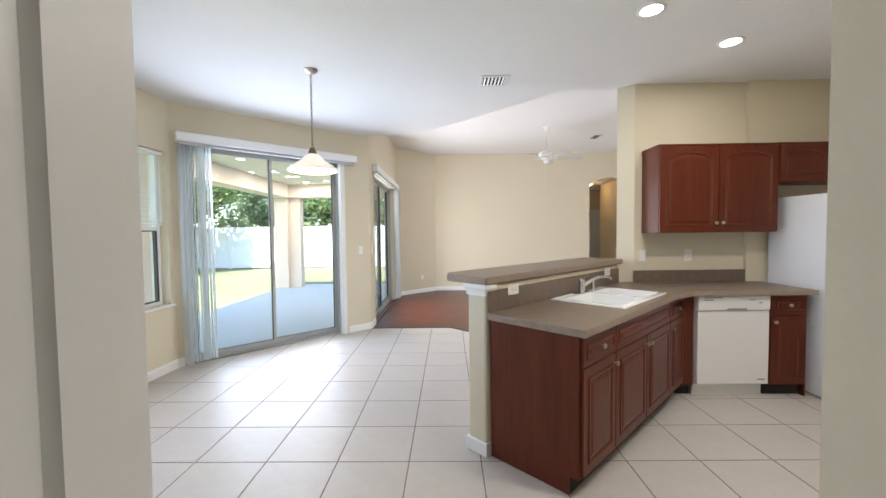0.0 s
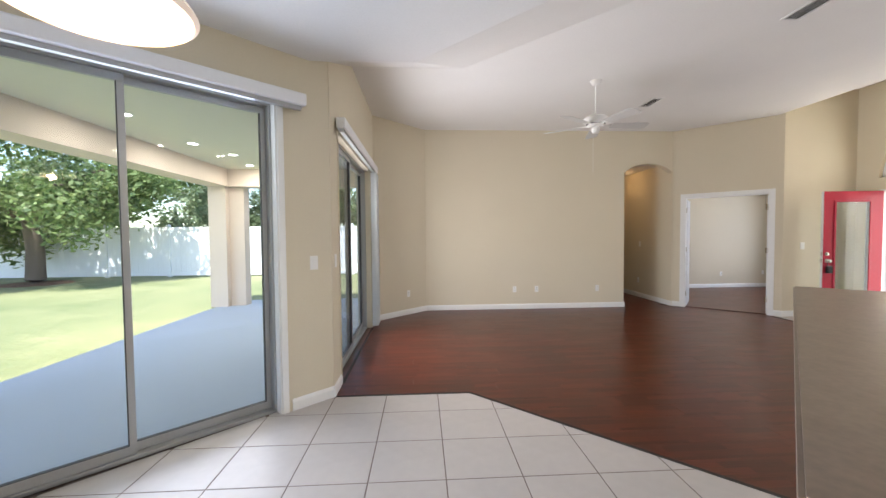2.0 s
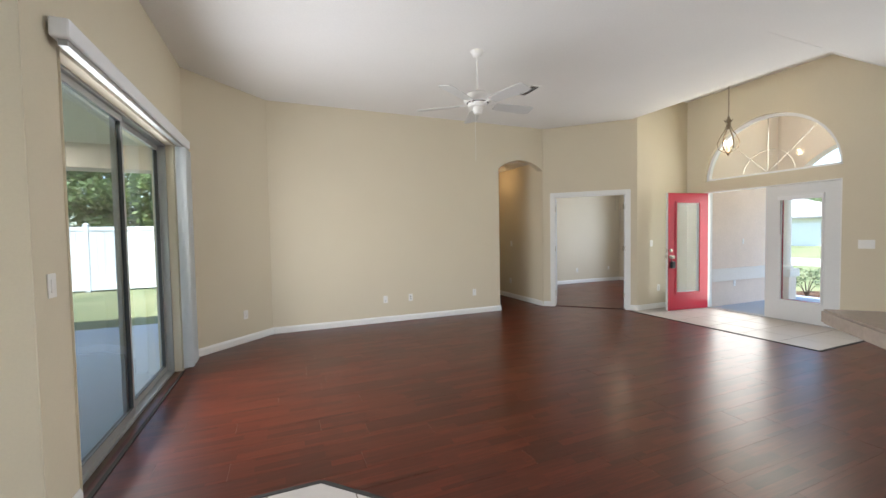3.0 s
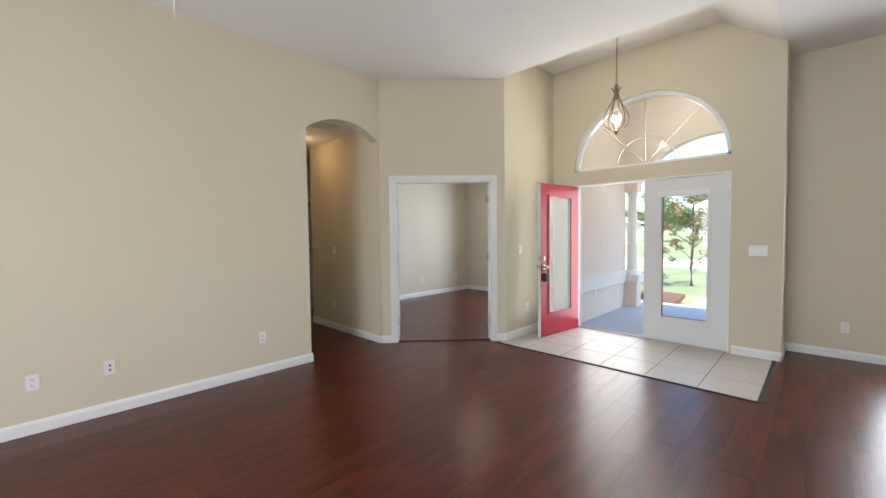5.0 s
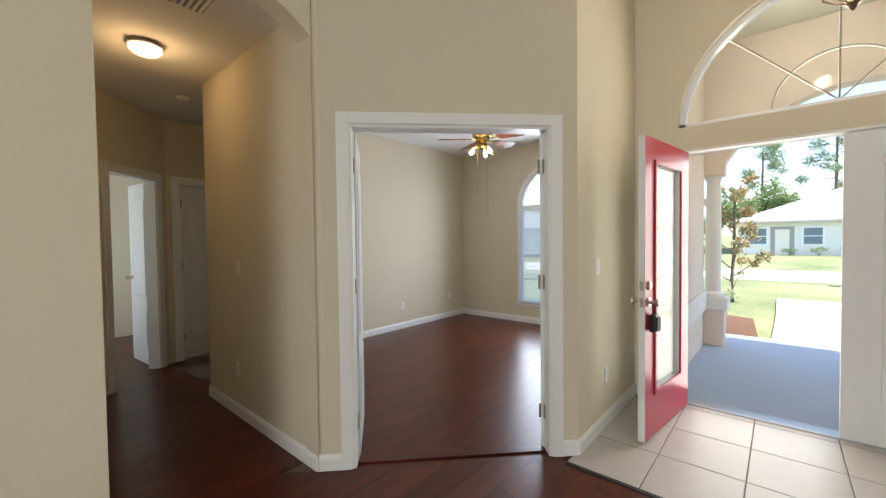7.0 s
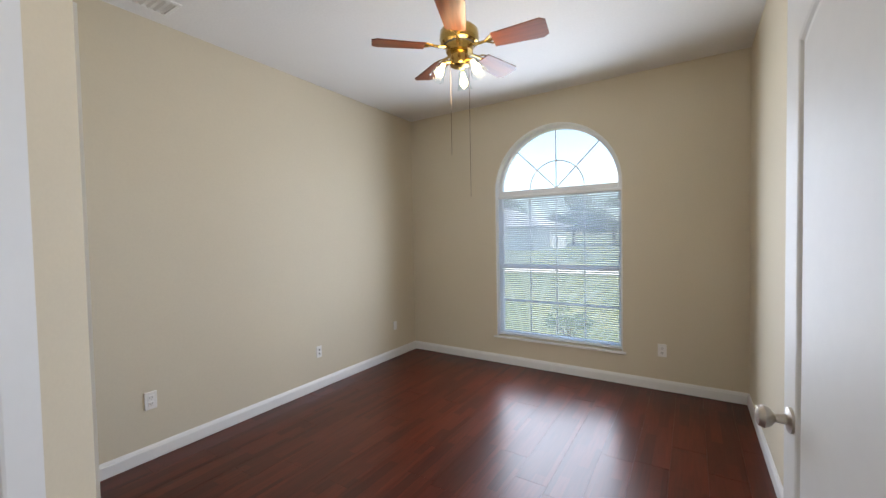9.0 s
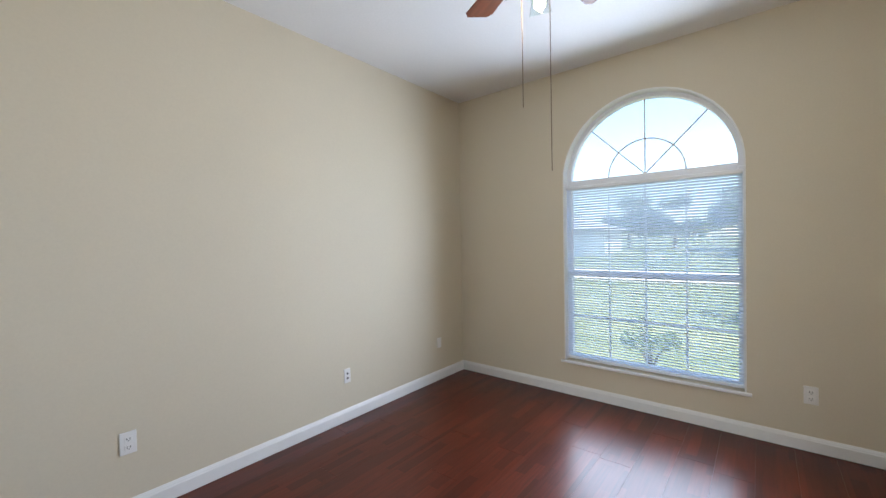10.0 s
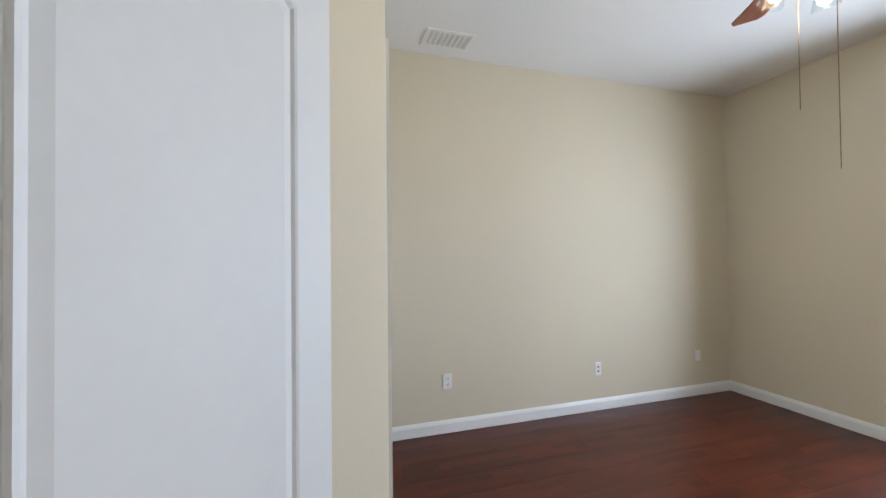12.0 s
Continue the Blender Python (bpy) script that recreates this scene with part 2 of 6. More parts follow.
M["downlight"] = glow("downlight_lens", (1.0, 0.95, 0.85), 3.0)
M["warm_bowl"] = glow("warm_frosted_bowl", (1.0, 0.80, 0.52), 0.55)
M["screened"] = clear_glass("screened_pane", (0.72, 0.76, 0.78))
M["slat"] = paint("white_blind_slat", (0.80, 0.81, 0.83), 0.45, vary=0.02, bump=0)


def vinyl(name, colour, through_part):
    """Thin vinyl that lets part of the light through."""
    m = paint(name, colour, 0.35, vary=0.04, grain=30, bump=0.02)
    nt = m.node_tree
    N = nt.nodes
    t, mx = N.new("ShaderNodeBsdfTranslucent"), N.new("ShaderNodeMixShader")
    t.inputs[0].default_value = (*colour, 1)
    mx.inputs[0].default_value = through_part
    link(nt, N["Principled BSDF"].outputs[0], mx.inputs[1])
    link(nt, t.outputs[0], mx.inputs[2])
    link(nt, mx.outputs[0], N["Material Output"].inputs["Surface"])
    return m


M["vane"] = vinyl("pale_blue_grey_vinyl_vane", (0.90, 0.92, 0.93), 0.75)
M["thin_slat"] = vinyl("thin_white_blind_slat", (0.88, 0.90, 0.94), 0.72)
M["concrete"] = paint("blue_grey_painted_concrete", (0.39, 0.45, 0.53), 0.75, vary=0.07, grain=60, bump=0.15, blotch=0.8)
M["pale_concrete"] = paint("pale_concrete_path", (0.55, 0.52, 0.47), 0.9, vary=0.08, grain=50, bump=0.2, blotch=0.7)
M["road"] = paint("worn_asphalt", (0.22, 0.21, 0.20), 0.9, vary=0.12, grain=50, bump=0.3)
M["fence"] = paint("white_vinyl_fence", (0.78, 0.80, 0.83), 0.45, vary=0.03, grain=20, bump=0.02)
M["mulch"] = paint("brown_mulch", (0.12, 0.06, 0.035), 0.95, vary=0.4, grain=30, bump=1.0, depth=0.03)
M["bark"] = paint("grey_brown_bark", (0.13, 0.10, 0.08), 0.95, vary=0.35, grain=18, bump=1.0, depth=0.02)
M["leaf"] = leafy("oak_leaf", (0.07, 0.13, 0.04), (0.26, 0.34, 0.13))
# green paled beyond real foliage: haze and glare put into the colour
M["pine_leaf"] = leafy("haze_paled_needle", (0.16, 0.23, 0.13), (0.33, 0.40, 0.24))
M["magnolia_leaf"] = leafy("bronze_green_leaf", (0.17, 0.19, 0.08), (0.42, 0.27, 0.15))
M["roof"] = paint("grey_shingle_roof", (0.38, 0.37, 0.37), 0.9, vary=0.12, grain=12, bump=0.5, depth=0.02)
M["house_wall"] = paint("pale_stucco_house", (0.72, 0.72, 0.70), 0.9, vary=0.04, grain=10, bump=0.2)
M["far_window"] = paint("far_window_glass", (0.16, 0.22, 0.27), 0.1, vary=0.1, bump=0)


def grass_material():
    m, nt, b = nodes_of("lawn_grass")
    N = nt.nodes
    co, a, c = N.new("ShaderNodeTexCoord"), N.new("ShaderNodeTexNoise"), N.new("ShaderNodeTexNoise")
    a.inputs["Scale"].default_value, c.inputs["Scale"].default_value = 0.35, 9.0
    a.inputs["Detail"].default_value = c.inputs["Detail"].default_value = 6
    mix = N.new("ShaderNodeMath")
    mix.operation = "MULTIPLY_ADD"
    for n in (a, c):
        link(nt, co.outputs["Object"], n.inputs["Vector"])
    link(nt, c.outputs["Fac"], mix.inputs[0])
    mix.inputs[1].default_value = 0.5
    link(nt, a.outputs["Fac"], mix.inputs[2])
    r = N.new("ShaderNodeValToRGB")
    r.color_ramp.elements[0].position, r.color_ramp.elements[1].position = 0.5, 1.0
    r.color_ramp.elements[0].color, r.color_ramp.elements[1].color = (0.09, 0.13, 0.05, 1), (0.27, 0.27, 0.14, 1)
    link(nt, mix.outputs[0], r.inputs["Fac"])
    link(nt, r.outputs[0], b.inputs["Base Color"])
    b.inputs["Roughness"].default_value = 0.9
    bp = N.new("ShaderNodeBump")
    bp.inputs["Strength"].default_value, bp.inputs["Distance"].default_value = 0.8, 0.03
    link(nt, c.outputs["Fac"], bp.inputs["Height"])
    link(nt, bp.outputs[0], b.inputs["Normal"])
    return m


M["grass"] = grass_material()


def alabaster_glass():
    m, nt, b = nodes_of("frosted_alabaster_glass")
    N = nt.nodes
    nz, r = N.new("ShaderNodeTexNoise"), N.new("ShaderNodeValToRGB")
    nz.inputs["Scale"].default_value, nz.inputs["Detail"].default_value = 9, 5
    r.color_ramp.elements[0].color, r.color_ramp.elements[1].color = (0.80, 0.62, 0.48, 1), (0.92, 0.86, 0.78, 1)
    link(nt, nz.outputs["Fac"], r.inputs["Fac"])
    link(nt, r.outputs[0], b.inputs["Base Color"])
    link(nt, r.outputs[0], b.inputs["Emission Color"])
    b.inputs["Emission Strength"].default_value = 0.10
    b.inputs["Roughness"].default_value = 0.25
    return m


M["alabaster"] = alabaster_glass()

# ---- mesh helpers ----


def part(name, bm, material, parent=None, label=""):
    """Links a bmesh as one mesh object, under a thing or a part."""
    me = bpy.data.meshes.new(name)
    bmesh.ops.recalc_face_normals(bm, faces=bm.faces)
    bm.to_mesh(me)
    bm.free()
    for m in material if isinstance(material, (list, tuple)) else (material,):
        me.materials.append(m)
    ob = new(name, me)
    if parent:
        ob.parent = parent
    if label:
        ob["label"] = label
    return ob


def thing(name, m, label, category, group="", kind=""):
    """An Empty at the base of a thing, which parents its parts."""
    ob = new(name)
    ob.empty_display_size = 0.1
    ob.matrix_basis = m
    return tagged(ob, label, category, group, kind)


def setting(ob, label="", category=""):
    return tagged(ob, label, category, "", "structure")


def smooth(ob, angle=40):
    me = ob.data
    me.polygons.foreach_set("use_smooth", [True] * len(me.polygons))
    me.set_sharp_from_angle(angle=radians(angle))
    return ob


def box(bm, x0, x1, y0, y1, z0, z1, bevel=0.0, m=None):
    b2 = bm if not bevel else bmesh.new()
    vs = [b2.verts.new(p) for p in ((x0, y0, z0), (x1, y0, z0), (x1, y1, z0), (x0, y1, z0), (x0, y0, z1), (x1, y0, z1), (x1, y1, z1), (x0, y1, z1))]
    for f in ((3, 2, 1, 0), (4, 5, 6, 7), (0, 1, 5, 4), (1, 2, 6, 5), (2, 3, 7, 6), (3, 0, 4, 7)):
        b2.faces.new([vs[i] for i in f])
    if bevel:
        bmesh.ops.bevel(b2, geom=b2.edges[:], offset=bevel, segments=2, affect="EDGES", profile=0.5)
        join(bm, b2)
    elif m:
        bmesh.ops.transform(bm, matrix=m, verts=vs)
    return bm


def join(bm, other, m=None):
    """Adds another bmesh to bm."""
    made = {}
    for v in other.verts:
        made[v] = bm.verts.new(m @ v.co if m else v.co)
    for f in other.faces:
        nf = bm.faces.new([made[v] for v in f.verts])
        nf.material_index = f.material_index
    other.free()
    return bm


def boxed(x0, x1, y0, y1, z0, z1, bevel=0.0):
    return box(bmesh.new(), x0, x1, y0, y1, z0, z1, bevel)


def prism(bm, pts, z0, z1, m=None):
    """An upright prism over a polygon."""
    lo, hi = [bm.verts.new((x, y, z0)) for x, y in pts], [bm.verts.new((x, y, z1)) for x, y in pts]
    if m:
        bmesh.ops.transform(bm, matrix=m, verts=lo + hi)
    bm.faces.new(lo[::-1])
    bm.faces.new(hi)
    n = len(pts)
    for i in range(n):
        bm.faces.new((lo[i], lo[(i + 1) % n], hi[(i + 1) % n], hi[i]))
    return bm


def lathe(bm, profile, segs=24, m=None, cap=True):
    """Turns (radius, z) pairs round the z axis."""
    rings, all_v = [], []
    for r, z in profile:
        ring = [bm.verts.new((r * math.cos(2 * math.pi * k / segs), r * math.sin(2 * math.pi * k / segs), z)) for k in range(segs)]
        rings.append(ring)
        all_v += ring
    for a, b in zip(rings, rings[1:]):
        for k in range(segs):
            bm.faces.new((a[k], a[(k + 1) % segs], b[(k + 1) % segs], b[k]))
    if cap:
        bm.faces.new(rings[0][::-1])
        bm.faces.new(rings[-1])
    if m:
        bmesh.ops.transform(bm, matrix=m, verts=all_v)
    return bm


def tube(bm, pts, r, segs=8, closed=False):
    """A round bar along points; r is one radius or one for each point."""
    pts = [Vector(p) for p in pts]
    n, rings = len(pts), []
    up = Vector((0, 0, 1))
    for i, p in enumerate(pts):
        a, b = pts[(i - 1) % n] if closed or i else p, pts[(i + 1) % n] if closed or i < n - 1 else p
        d = (b - a).normalized()
        side = d.cross(up)
        if side.length < 0.05:
            side = d.cross(Vector((1, 0, 0)))
        side.normalize()
        top = side.cross(d)
        rr = r[i] if isinstance(r, (list, tuple)) else r
        rings.append([bm.verts.new(p + rr * (math.cos(2 * math.pi * k / segs) * side + math.sin(2 * math.pi * k / segs) * top)) for k in range(segs)])
    pairs = list(zip(rings, rings[1:])) + ([(rings[-1], rings[0])] if closed else [])
    for a, b in pairs:
        for k in range(segs):
            bm.faces.new((a[k], a[(k + 1) % segs], b[(k + 1) % segs], b[k]))
    if not closed:
        bm.faces.new(rings[0][::-1])
        bm.faces.new(rings[-1])
    return bm


def arch_curve(s0, s1, z, rise, n=24):
    """Points of a segment arch from (s0, z) to (s1, z)."""
    half = (s1 - s0) / 2
    rad = (half * half + rise * rise) / (2 * rise)
    cz, a = z + rise - rad, math.asin(min(1.0, half / rad))
    if rise > half:
        a = math.pi - a
    return [(s0 + half + rad * math.sin(-a + 2 * a * k / n), cz + rad * math.cos(-a + 2 * a * k / n)) for k in range(n + 1)]


def wall(name, a, b, z1, th=0.12, holes=(), z0=0.0, mats=None, ends=(0.0, 0.0), label="smooth beige painted interior wall"):
    """A wall whose inner face runs from a to b, with its body on the right of that way. holes: (s0, s1, bottom, top, rise of the arch)."""
    a, b = Vector(a), Vector(b)
    d = (b - a).normalized()
    nrm = Vector((d.y, -d.x))
    L = (b - a).length
    bm = bmesh.new()

    def P(s, z, back):
        q = a + d * s + (nrm * th if back else Vector((0, 0)))
        return bm.verts.new((q.x, q.y, z))

    def quad(s0, s1, lo0, lo1, hi0, hi1):
        f = bm.faces.new((P(s0, lo0, 0), P(s1, lo1, 0), P(s1, hi1, 0), P(s0, hi0, 0)))
        g = bm.faces.new((P(s1, lo1, 1), P(s0, lo0, 1), P(s0, hi0, 1), P(s1, hi1, 1)))
        g.material_index = 1 if mats else 0

    def cross(sa, za, sb, zb):
        bm.faces.new((P(sa, za, 0), P(sb, zb, 0), P(sb, zb, 1), P(sa, za, 1)))

    s = -ends[0]
    cross(s, z0, s, z1)
    cols = sorted(set(h[:2] for h in holes))
    for s0, s1 in cols:
        quad(s, s0, z0, z0, z1, z1)
        cross(s, z0, s0, z0)
        low = z0
        for h in sorted((h for h in holes if h[:2] == (s0, s1)), key=lambda h: h[2]):
            _, _, bot, top, rise = h
            if bot > low + 1e-4:
                quad(s0, s1, low, low, bot, bot)
                cross(s0, bot, s1, bot)
            cross(s0, bot, s0, top)
            cross(s1, bot, s1, top)
            if rise:
                curve = arch_curve(s0, s1, top, rise)
                for p, q in zip(curve, curve[1:]):
                    quad(p[0], q[0], p[1], q[1], z1, z1)
                    cross(p[0], p[1], q[0], q[1])
                low = None
            else:
                cross(s0, top, s1, top)
                low = top
        if low is not None:
            quad(s0, s1, low, low, z1, z1)
        s = s1
    quad(s, L + ends[1], z0, z0, z1, z1)
    cross(L + ends[1], z0, L + ends[1], z1)
    cross(-ends[0], z1, L + ends[1], z1)
    bmesh.ops.remove_doubles(bm, verts=bm.verts[:], dist=1e-5)
    return setting(part(name, bm, mats or M["wall"]), label, "wall")


def clip(poly, planes):
    """Cuts a polygon to the sides n.x * x + n.y * y <= c of planes (nx, ny, c)."""
    for nx, ny, c in planes:
        out = []
        for i, p in enumerate(poly):
            q = poly[(i + 1) % len(poly)]
            dp, dq = nx * p[0] + ny * p[1] - c, nx * q[0] + ny * q[1] - c
            if dp <= 0:
                out.append(p)
            if dp * dq < 0:
                t = dp / (dp - dq)
                out.append((p[0] + t * (q[0] - p[0]), p[1] + t * (q[1] - p[1])))
        poly = out
        if len(poly) < 3:
            return []
    area = sum(p[0] * q[1] - q[0] * p[1] for p, q in zip(poly, poly[1:] + poly[:1])) / 2
    return poly if area > 2e-4 else []

# ---- the setting ----
KC, LC, OC, HC = 2.83, 3.33, 2.865, 2.75  # ceilings: kitchen and nook, living room, office, hall
EXT = [M["wall"], M["stucco"]]

# nook and living room, west to east along the garden side
wall("wall_nook_southwest", (-2.74, 3.55), (-0.13, 1.05), 3.0, 0.14, [(1.45, 2.9, 1.1, 2.05, 0.3)], ends=(0.0, -0.10))
wall("wall_nook_west", (-2.72, 4.72), (-2.74, 3.55), 3.0, 0.2, [(0.06, 0.99, 0.70, 2.29, 0)], mats=EXT, ends=(0.1, 0.1))
wall("wall_nook_slider", (-0.955, 6.385), (-2.72, 4.72), 3.45, 0.2, [(0.45, 2.28, 0.0, 2.44, 0)], mats=EXT, ends=(0.0, 0.0))
wall("wall_living_slider", (-0.95, 9.35), (-0.95, 6.385), 3.45, 0.2, [(0.42, 2.66, 0.0, 2.37, 0)], mats=EXT, ends=(0.1, 0.0))
wall("wall_living_corner", (-0.10, 10.20), (-0.95, 9.35), 3.45, 0.2, mats=EXT, ends=(0.1, 0.1))
wall("wall_living_north", (4.62, 10.20), (-0.10, 10.20), 3.45, 0.14, [(0.005, 0.95, 0.0, 2.555, 0.17)], ends=(0.0, 0.1))
wall("wall_office_door", (5.78, 9.10), (4.62, 10.22), 3.8, 0.12, [(0.17, 1.40, 0.0, 2.06, 0)], ends=(-0.001, -0.001))
wall("wall_foyer_north", (7.04, 9.10), (5.78, 9.10), 3.9, 0.07, ends=(0.18, 0.0))
wall("wall_foyer_front", (7.04, 6.475), (7.04, 9.10), 3.9, 0.18, [(0.45, 2.305, 0.0, 2.06, 0), (0.45, 2.305, 2.245, 2.246, 0.92)], mats=EXT, ends=(0.0, 0.0))
wall("wall_dining_jog", (7.60, 6.475), (7.04, 6.475), 3.9, 0.12, mats=EXT, ends=(0.2, -0.18))
wall("wall_dining_front", (7.60, 2.0), (7.60, 6.475), 3.6, 0.2, [(2.40, 3.66, 0.46, 1.86, 0.62)], mats=EXT)
wall("wall_dining_south", (4.40, 2.0), (7.60, 2.0), 3.6, 0.12, ends=(0.0, 0.2))
wall("wall_kitchen_east", (4.40, 1.05), (4.40, 4.46), 3.45, 0.12, ends=(0.0, 0.0))
wall("wall_kitchen_south", (0.62, 1.05), (4.40, 1.05), 3.0, 0.12, ends=(0.0, 0.12))
# the room behind the doorway
wall("wall_entry_east", (0.62, -1.8), (0.62, 0.93), 3.0, 0.12)
wall("wall_entry_south", (-0.13, -1.8), (0.62, -1.8), 3.0, 0.12, ends=(0.12, 0.12))

bm = bmesh.new()
prism(bm, [(-0.13, -1.8), (-0.13, 0.925), (-0.142, 0.932), (-0.142, 0.945), (-0.13, 0.952), (-0.13, 1.05), (-0.32, 1.23), (-0.40, 1.15), (-0.40, -1.8)], 0, 3.0)
setting(part("wall_entry_jamb", bm, M["trim"]), "white painted jamb with a groove beside the kitchen doorway", "wall")

# kitchen wall with its slanted free end, full height
bm = bmesh.new()
prism(bm, [(1.915, 4.58), (2.035, 4.46), (4.52, 4.46), (4.52, 4.58)], 0, 3.45)
setting(part("wall_kitchen_north", bm, M["wall"]), "beige kitchen wall with slanted free end", "wall")
bm = bmesh.new()
prism(bm, [(3.10, 4.46), (3.10, 4.42), (4.40, 4.42), (4.40, 4.46)], 0, 3.0)
setting(part("wall_kitchen_jog", bm, M["wall"]), "shallow painted jog in the kitchen wall", "wall")

# hall
wall("wall_hall_east", (4.62, 10.26), (4.62, 11.98), 3.0, 0.12, ends=(0.0, 0.0))
wall("wall_hall_cut", (4.62, 11.98), (5.30, 12.66), 3.0, 0.12)
wall("wall_hall_north", (6.2, 13.36), (4.66, 13.36), 3.0, 0.12, [(0.62, 1.42, 0, 2.05, 0)], ends=(0.12, 0.0))
wall("wall_hall_far", (6.2, 12.62), (6.2, 13.36), 3.0, 0.12)
wall("wall_hall_slant", (4.66, 13.36), (3.50, 12.20), 3.0, 0.12, [(0.16, 0.82, 0, 2.05, 0)], ends=(0.12, 0.12))
wall("wall_hall_west", (3.50, 12.20), (3.50, 10.34), 3.0, 0.12)
# rooms behind the two hall doors
wall("wall_bedroom_west", (2.9, 15.4), (2.9, 13.0), 3.0, 0.2, [(0.6, 1.5, 0.7, 2.1, 0)], mats=EXT)
wall("wall_bedroom_north", (6.4, 15.4), (2.9, 15.4), 3.0, 0.1)
wall("wall_bedroom_east", (6.4, 13.48), (6.4, 15.4), 3.0, 0.2, [(0.5, 1.3, 0.7, 2.1, 0)], mats=EXT)
wall("wall_bedroom_south", (2.9, 13.0), (3.6, 12.48), 3.0, 0.06)

# office
wall("wall_office_return", (5.45, 11.07), (4.72, 10.315), 3.0, 0.06)
wall("wall_office_closet", (5.45, 12.50), (5.45, 11.07), 3.0, 0.10, [(0.13, 1.33, 0, 2.06, 0)], ends=(0.04, 0.0))
wall("wall_office_north", (9.01, 12.54), (5.45, 12.54), 3.2, 0.12, ends=(0.2, 0.27))
wall("wall_office_east", (9.01, 9.17), (9.01, 12.54), 3.2, 0.2, [(0.94, 2.23, 0.304, 1.877, 0.67)], mats=EXT, ends=(0.17, 0.12))
wall("wall_office_south", (7.0, 9.17), (9.01, 9.17), 3.9, 0.17, mats=EXT, ends=(-0.22, 0.0))
bm = boxed(4.80, 4.86, 11.17, 12.14, 0, 3.0)
setting(part("wall_closet_back", bm, M["wall"]), "back wall of the closet", "wall")


# rounded drywall corner between the hall and the office doors
bm = bmesh.new()
cc = [(4.686 + 0.070 * math.cos(radians(a)), 10.248 + 0.070 * math.sin(radians(a))) for a in range(0, 360, 8)]
prism(bm, cc, 0.0955, 3.44)
setting(smooth(part("wall_corner_bead", bm, M["wall"]), 30), "rounded painted drywall corner", "wall")


def slab(name, pts, z, th, mat, label, category="ceiling"):
    return setting(part(name, prism(bmesh.new(), pts, z, z + th), mat), label, category)


# ceilings
bm = bmesh.new()
edge = [(-1.3, 6.27), (-0.22, 6.27), (1.37, 4.60), (4.52, 4.60)]
rise = [(-1.3, 7.55), (0.33, 7.55), (1.92, 5.88), (4.52, 5.88)]
prism(bm, [(-3.1, 0.9), (4.52, 0.9), *edge[::-1], (-3.1, 6.27)], KC, KC + 0.1)
for i in range(3):
    q = [(*edge[i], KC), (*edge[i + 1], KC), (*rise[i + 1], LC), (*rise[i], LC)]
    lo, hi = [bm.verts.new(p) for p in q], [bm.verts.new((p[0], p[1], p[2] + 0.1)) for p in q]
    bm.faces.new(lo)
    bm.faces.new(hi)
prism(bm, [(-1.3, 7.55), (0.33, 7.55), (1.92, 5.88), (4.52, 5.88), (4.52, 6.5), (5.72, 6.5), (5.72, 10.4), (-1.3, 10.4)], LC, LC + 0.1)
# dining bay with an octagonal tray let into the ceiling
octagon = [(5.84 + 0.78 * math.cos(radians(22.5 + 45 * k)), 5.165 + 0.78 * math.sin(radians(22.5 + 45 * k))) for k in range(8)]
corners = [(7.8, 6.5), (4.40, 6.5), (4.40, 1.9), (7.8, 1.9)]
for z in (LC + 0.003, LC + 0.1):
    for k in range(4):
        a, b, c = octagon[2 * k], octagon[2 * k + 1], octagon[(2 * k + 2) % 8]
        here, then = corners[k], corners[(k + 1) % 4]
        bm.faces.new([bm.verts.new((*p, z)) for p in (a, b, here)])
        bm.faces.new([bm.verts.new((*p, z)) for p in (b, c, then, here)])
for k in range(8):
    a, b = octagon[k], octagon[(k + 1) % 8]
    bm.faces.new([bm.verts.new(p) for p in ((*a, LC + 0.003), (*b, LC + 0.003), (*b, LC + 0.24), (*a, LC + 0.24))])
prism(bm, octagon, LC + 0.24, LC + 0.30)
setting(part("ceiling_main", bm, M["ceiling"]), "white textured ceiling with sloped change of height", "ceiling")
# raised foyer ceiling with two sloped sides
bm = bmesh.new()
top = 3.74
for q in ([(5.72, 6.5, LC), (5.72, 9.2, LC), (6.10, 9.2, top), (6.10, 7.05, top)], [(5.72, 6.5, LC), (6.10, 7.05, top), (7.2, 7.05, top), (7.2, 6.5, LC)], [(6.10, 7.05, top), (6.10, 9.2, top), (7.2, 9.2, top), (7.2, 7.05, top)]):
    bm.faces.new([bm.verts.new(p) for p in q])
g = bmesh.ops.extrude_face_region(bm, geom=bm.faces[:])
bmesh.ops.translate(bm, verts=[v for v in g["geom"] if isinstance(v, bmesh.types.BMVert)], vec=(0, 0, 0.12))
setting(part("ceiling_foyer", bm, M["ceiling"]), "raised white foyer ceiling with sloped sides", "ceiling")
slab("ceiling_office", [(5.88, 9.15), (9.1, 9.15), (9.1, 12.6), (4.68, 12.6), (4.68, 10.34)], OC, 0.1, M["ceiling"], "white textured office ceiling")
slab("ceiling_hall", [(2.8, 10.33), (4.70, 10.33), (4.70, 12.2), (6.5, 13.0), (6.5, 15.5), (2.8, 15.5)], HC, 0.1, M["ceiling"], "white hall ceiling")
slab("ceiling_entry", [(-1.4, -2.0), (1.7, -2.0), (1.7, 0.95), (-1.4, 0.95)], KC, 0.1, M["ceiling"], "white ceiling behind the doorway")
slab("roof_slab", [(-1.1, -2.2), (9.4, -2.2), (9.4, 15.8), (2.6, 15.8), (-1.3, 10.5), (-1.3, 6.2), (-3.2, 4.6), (-3.2, 0.8)], 4.0, 0.2, M["roof"], "flat roof deck over the house", "roof")

